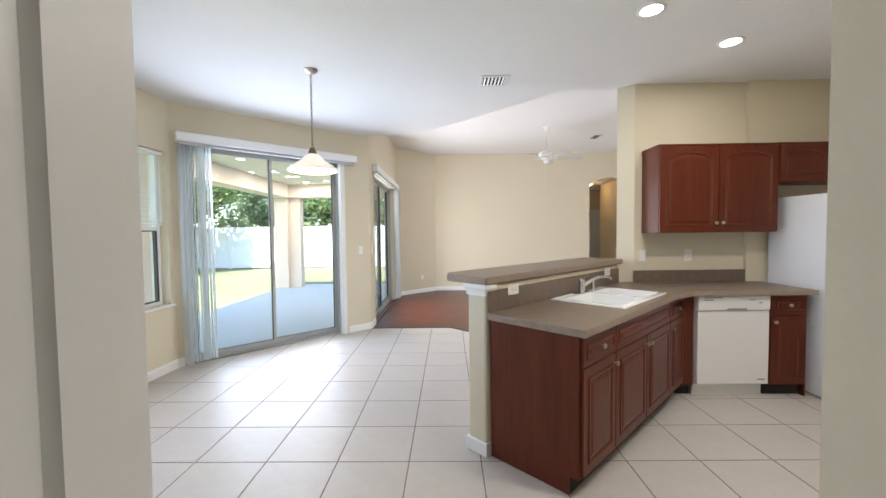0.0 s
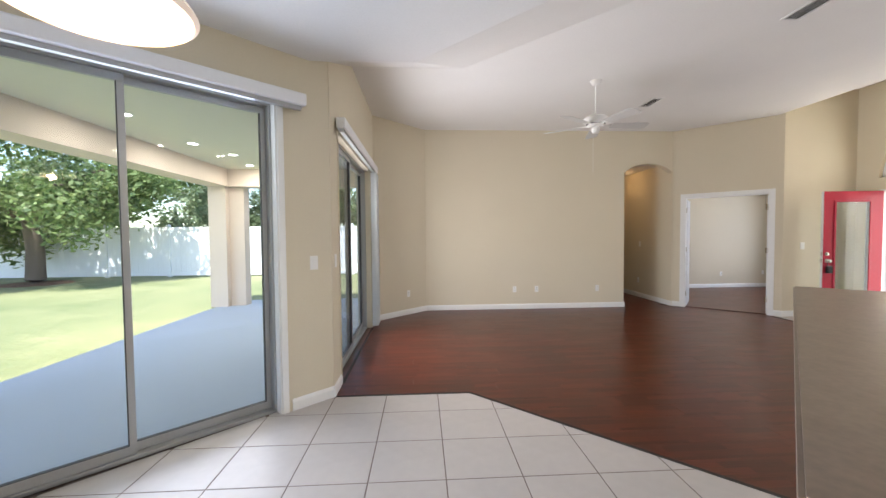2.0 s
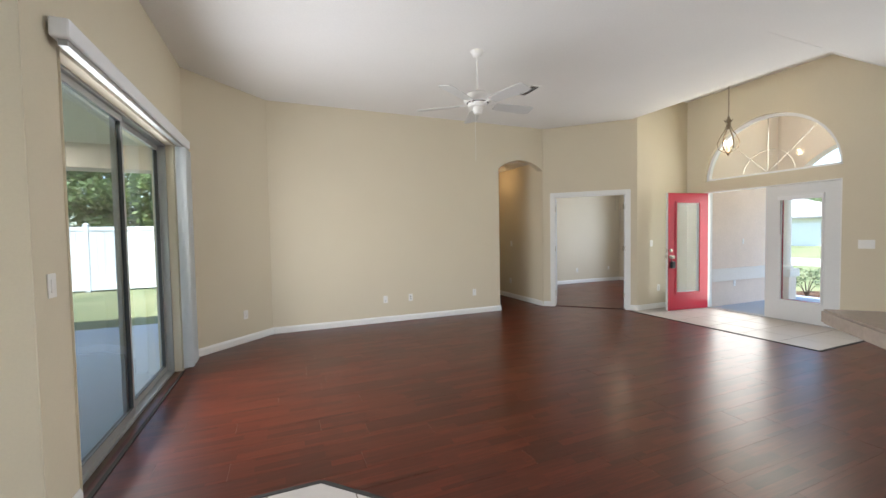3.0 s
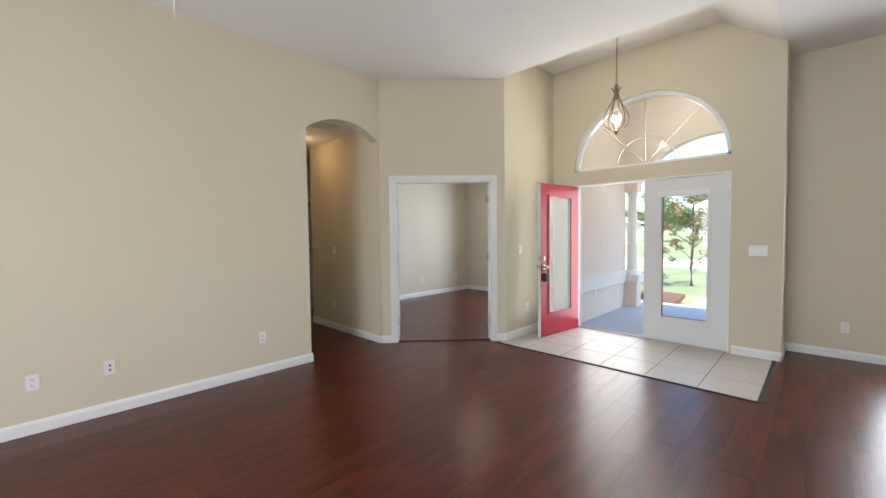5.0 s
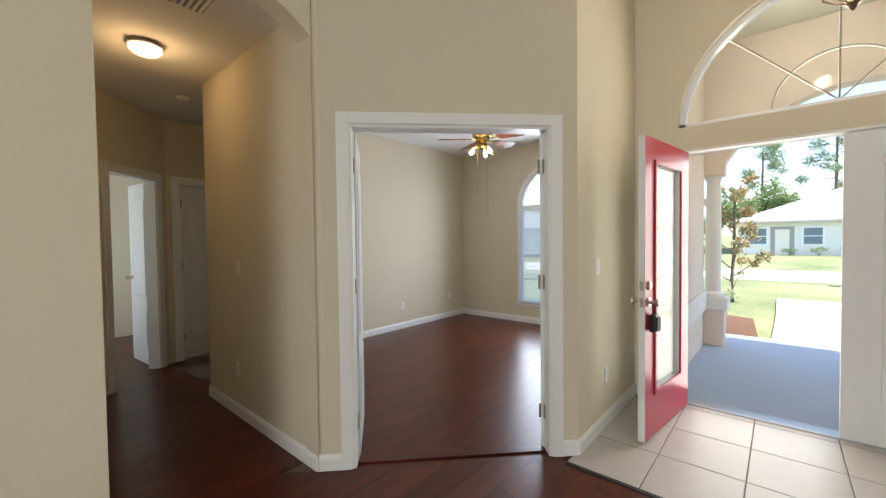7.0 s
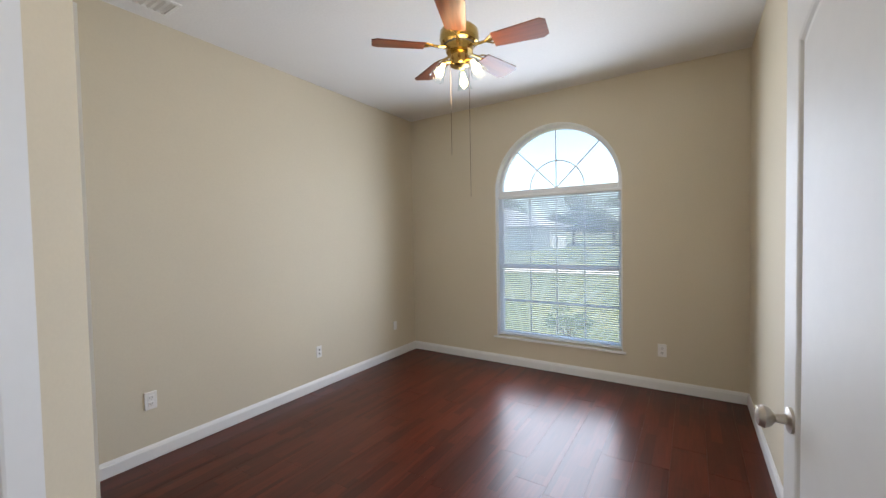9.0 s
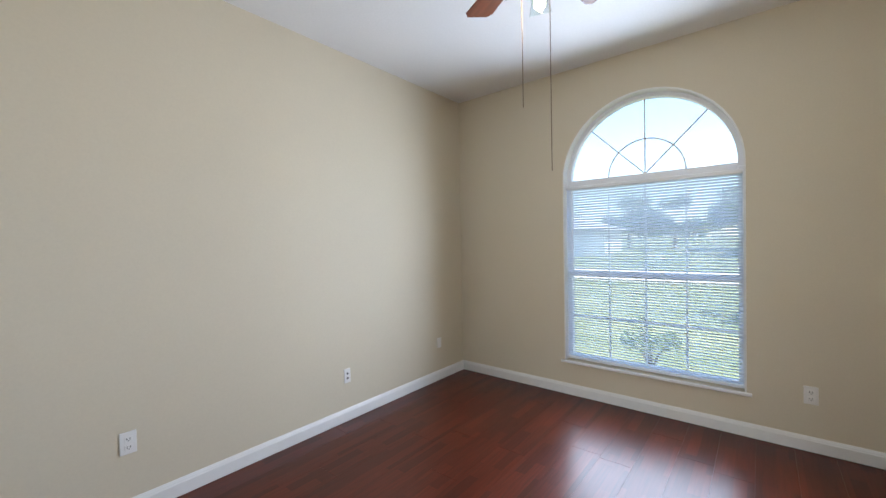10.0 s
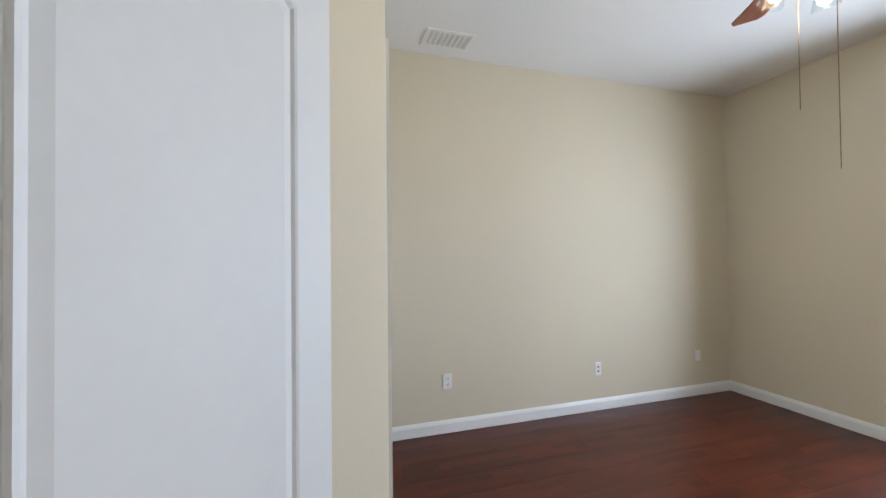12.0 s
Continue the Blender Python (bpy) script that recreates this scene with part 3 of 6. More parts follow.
# floors
bm = prism(bmesh.new(), [(-0.4, -2), (0.8, -2), (0.8, 0.9), (4.5, 0.9), (4.5, 1.9), (7.75, 1.9), (7.75, 6.55), (7.18, 6.55), (7.18, 9.02), (9.1, 9.02), (9.1, 12.7), (6.5, 15.5), (2.8, 15.5), (2.8, 10.4), (-0.15, 10.4), (-1.1, 9.4), (-1.1, 6.4), (-2.85, 4.75), (-2.85, 3.5), (-0.4, 1.1)], -0.16, -0.014)
floor = setting(part("floor", bm, M["grout"]), "glossy cherry laminate and cream ceramic tile floor", "floor")

# outside: one sheet of ground
bm = bmesh.new()
xs = [-1500, -400, -120, -60, -40, -30] + [-26 + 2 * i for i in range(40)] + [60, 90, 150, 400, 1500]
grid = [[bm.verts.new((x, y, -0.17 - (0.15 if x > 12 else 0.15 * max(0, min(1, (x - 10) / 2))))) for y in xs] for x in xs]
for i in range(len(xs) - 1):
    for j in range(len(xs) - 1):
        bm.faces.new((grid[i][j], grid[i + 1][j], grid[i + 1][j + 1], grid[i][j + 1]))
setting(part("ground", bm, M["grass"]), "mown lawn, part sunlit and part shaded", "lawn")

# ---- trim, doors and windows ----


def base(a, b, ends=(0.0, 0.0)):
    """Baseboard on the left of the way from a to b, against the wall."""
    a, b = Vector(a), Vector(b)
    L = (b - a).length
    bm = bmesh.new()
    prof = [(0.0, 0.0), (0.014, 0.0), (0.014, 0.070), (0.011, 0.076), (0.010, 0.082), (0.006, 0.089), (0.004, 0.095), (0.0, 0.095)]
    rings = [[bm.verts.new((s, y, z)) for y, z in prof] for s in (-ends[0], L + ends[1])]
    n = len(prof)
    for i in range(n):
        bm.faces.new((rings[0][i], rings[0][(i + 1) % n], rings[1][(i + 1) % n], rings[1][i]))
    bm.faces.new(rings[0])
    bm.faces.new(rings[1][::-1])
    ob = setting(part("baseboard", bm, M["trim"]), "white painted wooden baseboard", "baseboard")
    d = (b - a).normalized()
    ob.matrix_basis = Matrix.LocRotScale((a.x, a.y, 0), Euler((0, 0, math.atan2(d.y, d.x))), None)
    return ob


def along(a, b, s, off=0.0, z=0.0):
    """The pose at s on the way from a to b, off to its right, x along the way."""
    a, b = Vector(a), Vector(b)
    d = (b - a).normalized()
    p = a + d * s + Vector((d.y, -d.x)) * off
    return pose(p.x, p.y, z, 0, 0, math.degrees(math.atan2(d.y, d.x)))


FLIP = Matrix.Scale(-1, 4, (0, 1, 0))
S1, S1E = (-0.955, 6.385), (-2.72, 4.72)
S2, S2E = (-0.95, 9.35), (-0.95, 6.385)
OD, ODE = (5.78, 9.10), (4.62, 10.22)
FD, FDE = (7.04, 6.475), (7.04, 9.10)

for a, b, e in (
    ((-2.72, 4.72), (-2.74, 3.55), (0, 0)),
    ((-2.74, 3.55), (-0.13, 1.05), (0, 0)),
    (S1, along(S1, S1E, 0.37).translation.xy, (0, 0)),
    (along(S1, S1E, 2.36).translation.xy, S1E, (0, 0)),
    (S2, along(S2, S2E, 0.36).translation.xy, (0, 0)),
    (along(S2, S2E, 2.665).translation.xy, S2E, (0, 0.014)),
    ((-0.10, 10.20), (-0.95, 9.35), (0, 0)),
    ((3.67, 10.20), (-0.10, 10.20), (0.014, 0)),
    (OD, along(OD, ODE, 0.105).translation.xy, (0.006, 0)),
    (along(OD, ODE, 1.465).translation.xy, ODE, (0, 0.006)),
    ((7.04, 9.10), OD, (0, 0.006)),
    ((7.04, 6.475), (7.04, 6.90), (0.014, 0)),
    ((7.60, 6.475), (7.04, 6.475), (0, 0.014)),
    ((7.60, 2.0), (7.60, 6.475), (0, 0)),
    ((4.62, 10.22), (4.62, 11.98), (0.008, 0)),
    ((4.62, 11.98), (5.30, 12.66), (0.006, 0)),
    ((3.92, 12.62), (3.50, 12.20), (0, 0)),
    ((9.01, 12.54), (5.45, 12.54), (0, 0)),
    ((9.01, 9.17), (9.01, 12.54), (0, 0)),
    ((5.86, 9.17), (9.01, 9.17), (0, 0)),
    ((5.45, 11.07), (4.74, 10.335), (0.006, 0)),
):
    base(a, b, e)


def casing(name, m, w, h, cw=0.068, th=0.018, reveal=0.12, label="white painted wooden door casing"):
    """Casing round an opening of w by h, x along the wall, room on +y; the lining fills the wall's depth."""
    root = setting(thing(name, m, label, "door frame"))
    for side in (-1, 1):
        x0 = -cw if side < 0 else w
        bm = bmesh.new()
        prism(bm, [(x0, 0.0), (x0 + cw, 0.0), (x0 + cw, th * 0.55 if side < 0 else th), (x0 + cw * 0.5, th * 0.8), (x0, th if side < 0 else th * 0.55)], 0, h + cw)
        part("jamb_casing", bm, M["trim"], root)
        x1 = 0.0 if side < 0 else w - 0.018
        part("jamb_lining", boxed(x1, x1 + 0.018, -reveal, 0.001, 0, h), M["trim"], root)
    bm = boxed(-0.001, w + 0.001, 0, th * 0.8, h, h + cw, 0.004)
    part("head_casing", bm, M["trim"], root)
    part("head_lining", boxed(0.018, w - 0.018, -reveal, 0.001, h - 0.018, h), M["trim"], root)
    return root


casing("door_1", along(OD, ODE, 0.17), 1.23, 2.06)
casing("door_2", along((4.66, 13.36), (3.50, 12.20), 0.16), 0.66, 2.05)
casing("door_3", along((6.2, 13.36), (4.66, 13.36), 0.62), 0.80, 2.05)
casing("door_4", along((5.45, 12.50), (5.45, 11.07), 0.13), 1.20, 2.06, reveal=0.10)


def panel_ring(bm, x0, x1, z0, z1, y, depth, rise=0.0, w=0.022):
    """A moulded panel on the face at y: a sunk ring with a raised field, arched at the top if rise."""
    def outline(inset):
        pts = [(x0 + inset, z0 + inset), (x1 - inset, z0 + inset)]
        if rise:
            pts += arch_curve(x0 + inset, x1 - inset, z1 - inset, rise, 10)[::-1]
        else:
            pts += [(x1 - inset, z1 - inset), (x0 + inset, z1 - inset)]
        return pts

    s = 1 if depth > 0 else -1
    levels = [(0.0, 0.0004 * s), (w * 0.22, depth), (w * 0.5, depth * 0.75), (w * 0.8, 0.0006 * s), (w * 1.7, depth * 0.8)]
    rings = [[bm.verts.new((x, y + d, z)) for x, z in outline(i)] for i, d in levels]
    n = len(rings[0])
    for a, b in zip(rings, rings[1:]):
        for k in range(n):
            bm.faces.new((a[k], a[(k + 1) % n], b[(k + 1) % n], b[k]))
    bm.faces.new(rings[-1])
    return bm


def knob(parent, x, y, z, out, mat=None, r=0.027):
    """A round door knob on a rose; out: +1 or -1 along y."""
    bm = lathe(bmesh.new(), [(0.030, 0.0), (0.030, 0.006), (0.012, 0.010), (0.010, 0.030), (r * 0.8, 0.040), (r, 0.052), (r * 0.8, 0.064), (0.004, 0.068)], 16, pose(x, y, z, -90 * out, 0, 0))
    return smooth(part("knob", bm, mat or M["nickel"], parent, "round brushed nickel knob"))


def hinge(parent, x, y, z):
    bm = bmesh.new()
    box(bm, x - 0.022, x + 0.022, y - 0.002, y + 0.003, z - 0.045, z + 0.045)
    lathe(bm, [(0.007, z - 0.047), (0.007, z + 0.047)], 8, pose(x, y + 0.006, 0))
    return part("hinge", bm, M["hinge"], parent, "aged brass hinge")


def moulded_leaf(name, m, w, h, label, knob_x=None, hinges=None, arched=True, out=(1, -1), hinge_y=0.018):
    """A white moulded door leaf with two panels on each face."""
    root = thing(name, m, label, "door", "white interior doors")
    leaf = part("leaf", boxed(0, w, -0.0175, 0.0175, 0.012, h, 0.002), M["door"], root)
    for y, d in ((0.0176, 0.007), (-0.0176, -0.007)):
        bm = bmesh.new()
        panel_ring(bm, 0.10, w - 0.10, 0.76, h - 0.20 if arched else h - 0.14, y, d, 0.06 if arched else 0.0)
        part("panel", bm, M["door"], leaf)
        bm = bmesh.new()
        panel_ring(bm, 0.10, w - 0.10, 0.18, 0.62, y, d)
        part("panel", bm, M["door"], leaf)
    if knob_x is not None:
        for o in out:
            knob(root, knob_x, 0.0176 * o, 0.97, o)
    for z in (0.25, 1.09, 1.83):
        if hinges is not None:
            hinge(root, hinges, hinge_y, z)
    return root


moulded_leaf("office_door", pose(4.857, 10.145, 0, 0, 0, 50.3), 0.60, 2.035, "white moulded interior door leaf standing open", hinges=0.0)
moulded_leaf("office_door", pose(5.705, 9.300, 0, 0, 0, 5.5), 0.60, 2.035, "white moulded interior door leaf, open, with nickel knob", knob_x=0.545, hinges=0.0)
moulded_leaf("bedroom_door", pose(4.50, 13.33, 0, 0, 0, 95), 0.60, 2.03, "white interior door standing ajar in the hall", knob_x=0.54, hinges=0.0)
moulded_leaf("bath_door", pose(4.80, 13.45, 0, 0, 0, 5), 0.74, 2.03, "white panelled hall door standing partly open", hinges=0.004, hinge_y=-0.022, knob_x=0.70)
# dark hinges left on the door frames of the office
jambs = thing("hinge_leaf", along(OD, ODE, 0.1885, 0.085), "aged brass hinge leaf on the white door lining", "hinge", "hinges of the office doors")
for z in (0.25, 1.09, 1.83):
    part("plate", boxed(0.0, 0.004, -0.02, 0.02, z - 0.045, z + 0.045), M["hinge"], jambs)
copy_thing(jambs, along(OD, ODE, 1.3775, 0.085))
# transition strip under the office doors
bm = boxed(0.0, 1.23, -0.10, -0.05, -0.002, 0.008, 0.003)
ob = tagged(part("threshold_strip", bm, M["laminate"]), "dark wooden threshold strip on the laminate floor", "threshold")
ob.matrix_basis = along(OD, ODE, 0.17)

# folding closet doors
bifold = thing("bifold_door", pose(5.405, 12.355, 0, 0, 0, -90), "white moulded folding closet doors, closed, with small knobs", "closet door")
for i in range(4):
    x0 = 0.004 + i * 0.2925
    leaf = part("panel_leaf", boxed(x0, x0 + 0.289, -0.014, 0.014, 0.015, 2.02, 0.003), M["door"], bifold)
    bm = bmesh.new()
    panel_ring(bm, x0 + 0.045, x0 + 0.244, 0.98, 1.82, 0.0141, 0.006, 0.05, 0.018)
    panel_ring(bm, x0 + 0.045, x0 + 0.244, 0.14, 0.84, 0.0141, 0.006, 0.0, 0.018)
    part("panel", bm, M["door"], leaf)
for x in (0.55, 0.85):
    bm = lathe(bmesh.new(), [(0.008, 0), (0.008, 0.012), (0.017, 0.020), (0.017, 0.028), (0.006, 0.033)], 12, pose(x, 0.014, 0.92, -90, 0, 0))
    smooth(part("knob", bm, M["door"], bifold, "small white knob"))
part("track", boxed(0.0, 1.17, -0.018, 0.018, 2.028, 2.045), M["dark"], bifold)


def pane(parent, x0, x1, y, z0, z1, rise=0.0, thick=0.004):
    bm = bmesh.new()
    if rise:
        pts = [(x0, z0), *arch_curve(x0, x1, z1, rise)] + [(x1, z0)]
        pts = pts[:-1] + [(x1, z0)] if z1 > z0 + 0.01 else arch_curve(x0, x1, z1, rise)
        prism(bm, pts, y - thick / 2, y + thick / 2, Matrix(((1, 0, 0, 0), (0, 0, 1, 0), (0, 1, 0, 0), (0, 0, 0, 1))))
    else:
        box(bm, x0, x1, y - thick / 2, y + thick / 2, z0, z1)
    ob = part("pane", bm, M["glass"], parent)
    ob.visible_shadow = False
    return ob


def bars(parent, name, mat, pieces, label="", bevel=0.003):
    """Each piece (x0, x1, y0, y1, z0, z1) as a bar of its own."""
    for p in pieces:
        part(name, boxed(*p, bevel), mat, parent, label)


def sliding_door(name, m, w, h, label, ajar=0.0, screened=None):
    """Aluminium patio door with two leaves; x along the wall, room on -y."""
    root = setting(thing(name, m, label, "sliding door"))
    f = 0.03
    bars(root, "frame_bar", M["aluminium"], [(0, f, 0, 0.11, 0, h), (w - f, w, 0, 0.11, 0, h), (f, w - f, 0, 0.11, h - f, h), (f, w - f, 0, 0.11, 0, 0.025)])
    mid, st = w / 2, 0.038
    for k, (x0, x1, y) in enumerate(((f, mid + st / 2, 0.075), (mid - st / 2 + ajar, w - f + ajar * 0.0, 0.035))):
        leaf = part("leaf_bottom_rail", boxed(x0, x1, y - 0.014, y + 0.014, 0.026, 0.085, 0.003), M["aluminium"], root)
        bars(leaf, "rail", M["aluminium"], [(x0, x1, y - 0.014, y + 0.014, h - f - 0.05, h - f - 0.001)])
        bars(leaf, "stile", M["aluminium"], [(x0, x0 + st, y - 0.0145, y + 0.0145, 0.085, h - f - 0.05), (x1 - st, x1, y - 0.0145, y + 0.0145, 0.085, h - f - 0.05)])
        gl = pane(leaf, x0 + st - 0.004, x1 - st + 0.004, y, 0.08, h - f - 0.046)
        if k == screened:
            gl.data.materials[0] = M["screened"]
        bars(leaf, "gasket", M["dark_frame"], [(x0 + st, x1 - st, y - 0.0152, y + 0.0152, 0.085, 0.089), (x0 + st, x0 + st + 0.004, y - 0.0152, y + 0.0152, 0.089, h - f - 0.05), (x1 - st - 0.004, x1 - st, y - 0.0152, y + 0.0152, 0.089, h - f - 0.05)], bevel=0)
    part("pull", boxed(w - f - 0.038 if ajar == 0 else f + 0.01, w - f - 0.015 if ajar == 0 else f + 0.03, 0.0, 0.02, 0.95, 1.15, 0.004), M["aluminium"], root)
    return root


# the way of the walls runs right to left as seen from inside, so the doors are turned about
sliding_door("window_1", along(S1, S1E, 0.45, 0.07) @ FLIP, 1.83, 2.44, "grey aluminium sliding patio door, closed, view of the lanai")
sliding_door("window_2", along(S2, S2E, 0.42, 0.07) @ FLIP, 2.24, 2.37, "grey aluminium sliding patio door of the living room", screened=1)


def reveal_trim(m, w, h, d=0.07, mat="trim", cw=0.052):
    """White lining of an opening at the room side."""
    root = setting(thing("trim", m, "white painted lining of the patio door opening", "trim"))
    bars(root, "lining", M[mat], [(-cw, 0.0, -0.012, 0.0, 0, h), (w, w + cw, -0.012, 0.0, 0, h), (0.0, 0.012, 0.0, d, 0, h), (w - 0.012, w, 0.0, d, 0, h), (0.012, w - 0.012, 0.0, d, h - 0.012, h)], bevel=0.002)


reveal_trim(along(S1, S1E, 0.45) @ FLIP, 1.83, 2.44)
reveal_trim(along(S2, S2E, 0.42) @ FLIP, 2.24, 2.37, mat="wall", cw=0.004)


def vertical_blind(m, w, stack, count, drop, label, depth=0.10):
    """A valance with vanes drawn to one end; x along the wall, room on -y."""
    root = thing("vertical_blind", m, label, "blind")
    bm = boxed(0, w, -0.015 - depth, -0.015, drop, drop + 0.095, 0.012)
    part("valance", bm, M["slat"], root, "white plastic valance with rounded ends")
    part("headrail", boxed(0.03, w - 0.03, -0.08, -0.04, drop - 0.03, drop), M["aluminium"], root)
    rnd = random.Random(5)
    for i in range(count):
        x = stack[0] + (stack[1] - stack[0]) * (i + 0.5) / count
        ang = radians(83 + rnd.uniform(-10, 10))
        bm = bmesh.new()
        pts = []
        for k in range(5):
            u = (k / 4 - 0.5) * 0.088
            b = 0.006 * (1 - (u / 0.044) ** 2)
            pts.append((u * math.cos(ang) - b * math.sin(ang), u * math.sin(ang) + b * math.cos(ang)))
        back = [(px - 0.0012 * math.sin(ang), py + 0.0012 * math.cos(ang)) for px, py in pts[::-1]]
        prism(bm, [(x + px, -0.062 + py) for px, py in pts + back], 0.03 + rnd.uniform(0, 0.01), drop - 0.03)
        part("vane", bm, M["vane"], root)
    return root


vertical_blind(along(S1, S1E, 0.25) @ FLIP, 2.13, (1.80, 2.12), 10, 2.42, "white valance with pale vinyl vertical vanes drawn open")
vertical_blind(along(S2, S2E, 0.16) @ FLIP, 2.62, (0.02, 0.30), 15, 2.375, "white valance with vertical vanes stacked at one end", 0.085)


def hung_window(name, m, w, h, label, blind_to=None):
    """Single-hung window; x along the wall, room on -y, sill at z 0."""
    root = setting(thing(name, m, label, "window"))
    f = 0.035
    fr = part("window_frame", boxed(0, f, 0.09, 0.15, 0, h, 0.003), M["slat"], root)
    bars(fr, "frame_bar", M["slat"], [(w - f, w, 0.09, 0.15, 0, h), (f, w - f, 0.09, 0.15, h - f, h), (f, w - f, 0.09, 0.15, 0, f)])
    mid = h * 0.5
    bars(fr, "meeting_rail", M["slat"], [(f, w - f, 0.10, 0.14, mid - 0.02, mid + 0.02)])
    bars(fr, "gasket", M["dark_frame"], [(f, f + 0.02, 0.095, 0.13, f, mid - 0.02), (w - f - 0.02, w - f, 0.095, 0.13, f, mid - 0.02), (f + 0.02, w - f - 0.02, 0.095, 0.13, f, f + 0.012), (f + 0.02, w - f - 0.02, 0.095, 0.13, mid - 0.03, mid - 0.02)], bevel=0)
    pane(root, f, w - f, 0.12, f, mid - 0.02)
    pane(root, f, w - f, 0.125, mid + 0.02, h - f)
    part("window_sill", boxed(-0.04, w + 0.04, -0.03, 0.10, -0.022, -0.0005, 0.006), M["trim"], root, "white marble sill")
    if blind_to is not None:
        slat_blind(m, 0.012, w - 0.012, blind_to, h - 0.005, "white horizontal mini blind, half raised")
    return root


def slat_blind(m, x0, x1, z0, z1, label, pitch=0.021, tilt=20, y=0.045, wand=True):
    """Mini blind between z0 and z1."""
    root = thing("mini_blind", m, label, "blind", "mini blinds")
    part("headrail", boxed(x0, x1, y - 0.018, y + 0.018, z1 - 0.028, z1, 0.003), M["slat"], root)
    part("bottom_rail", boxed(x0, x1, y - 0.014, y + 0.014, z0, z0 + 0.02, 0.003), M["slat"], root)
    bm = bmesh.new()
    box(bm, x0 + 0.004, x1 - 0.004, -0.0125, 0.0125, -0.0005, 0.0005)
    bmesh.ops.rotate(bm, verts=bm.verts[:], cent=(0, 0, 0), matrix=Matrix.Rotation(radians(tilt), 3, "X"))
    z = z0 + 0.034
    first = part("slat", bm, M["thin_slat"], root)
    first.location = (0, y, z)
    while z + pitch < z1 - 0.03:
        z += pitch
        o = first.copy()
        scene.collection.objects.link(o)
        o.location = (0, y, z)
    for x in (x0 + 0.12, (x0 + x1) / 2, x1 - 0.12):
        part("cord", tube(bmesh.new(), [(x, y - 0.014, z0 + 0.01), (x, y - 0.014, z1 - 0.02)], 0.0012, 4), M["slat"], root)
    if wand:
        part("wand", tube(bmesh.new(), [(x0 + 0.06, y - 0.028, z1 - 0.03), (x0 + 0.065, y - 0.026, z1 - 0.75)], 0.004, 6), M["slat"], root)
    return root


hung_window("window_3", along((-2.72, 4.72), (-2.74, 3.55), 0.06, 0.0, 0.70) @ FLIP, 0.93, 1.59, "white single-hung window with dark lower sash", 0.83)
# window_6 and window_7 here are unseen, added to let daylight onto the hall doors
hung_window("window_6", along((2.9, 15.4), (2.9, 13.0), 0.6, 0.0, 0.70) @ FLIP, 0.90, 1.40, "unseen single-hung window added to light the bedroom door")
hung_window("window_7", along((6.4, 13.48), (6.4, 15.4), 0.5, 0.0, 0.70) @ FLIP, 0.80, 1.40, "unseen single-hung window added to light the bath door")


def fan_grid(parent, cx, z, r, y, mat, spokes=(45, 90, 135), small=0.36):
    """Sunburst muntins in a half-round window: spokes and a small half ring."""
    for a in spokes:
        a = radians(a)
        part("muntin", tube(bmesh.new(), [(cx, y, z), (cx + r * math.cos(a), y, z + r * math.sin(a))], 0.0065, 6), mat, parent)
    pts = [(cx + small * r * math.cos(radians(t)), y, z + small * r * math.sin(radians(t))) for t in range(0, 181, 10)]
    part("muntin", tube(bmesh.new(), pts, 0.0065, 6), mat, parent)


def arch_bar(parent, name, mat, x0, x1, z, rise, width, y0, y1):
    """A bar bent round the inside of an arch."""
    outer, inner = arch_curve(x0, x1, z, rise), arch_curve(x0 + width, x1 - width, z, rise - width)
    bm = bmesh.new()
    for (a, b), (c, d) in zip(zip(outer, outer[1:]), zip(inner, inner[1:])):
        v = [[bm.verts.new((p[0], y, p[1])) for p in (a, b, d, c)] for y in (y0, y1)]
        bm.faces.new(v[0])
        bm.faces.new(v[1][::-1])
        bm.faces.new((v[0][0], v[0][1], v[1][1], v[1][0]))
        bm.faces.new((v[0][3], v[0][2], v[1][2], v[1][3]))
    return part(name, bm, mat, parent)


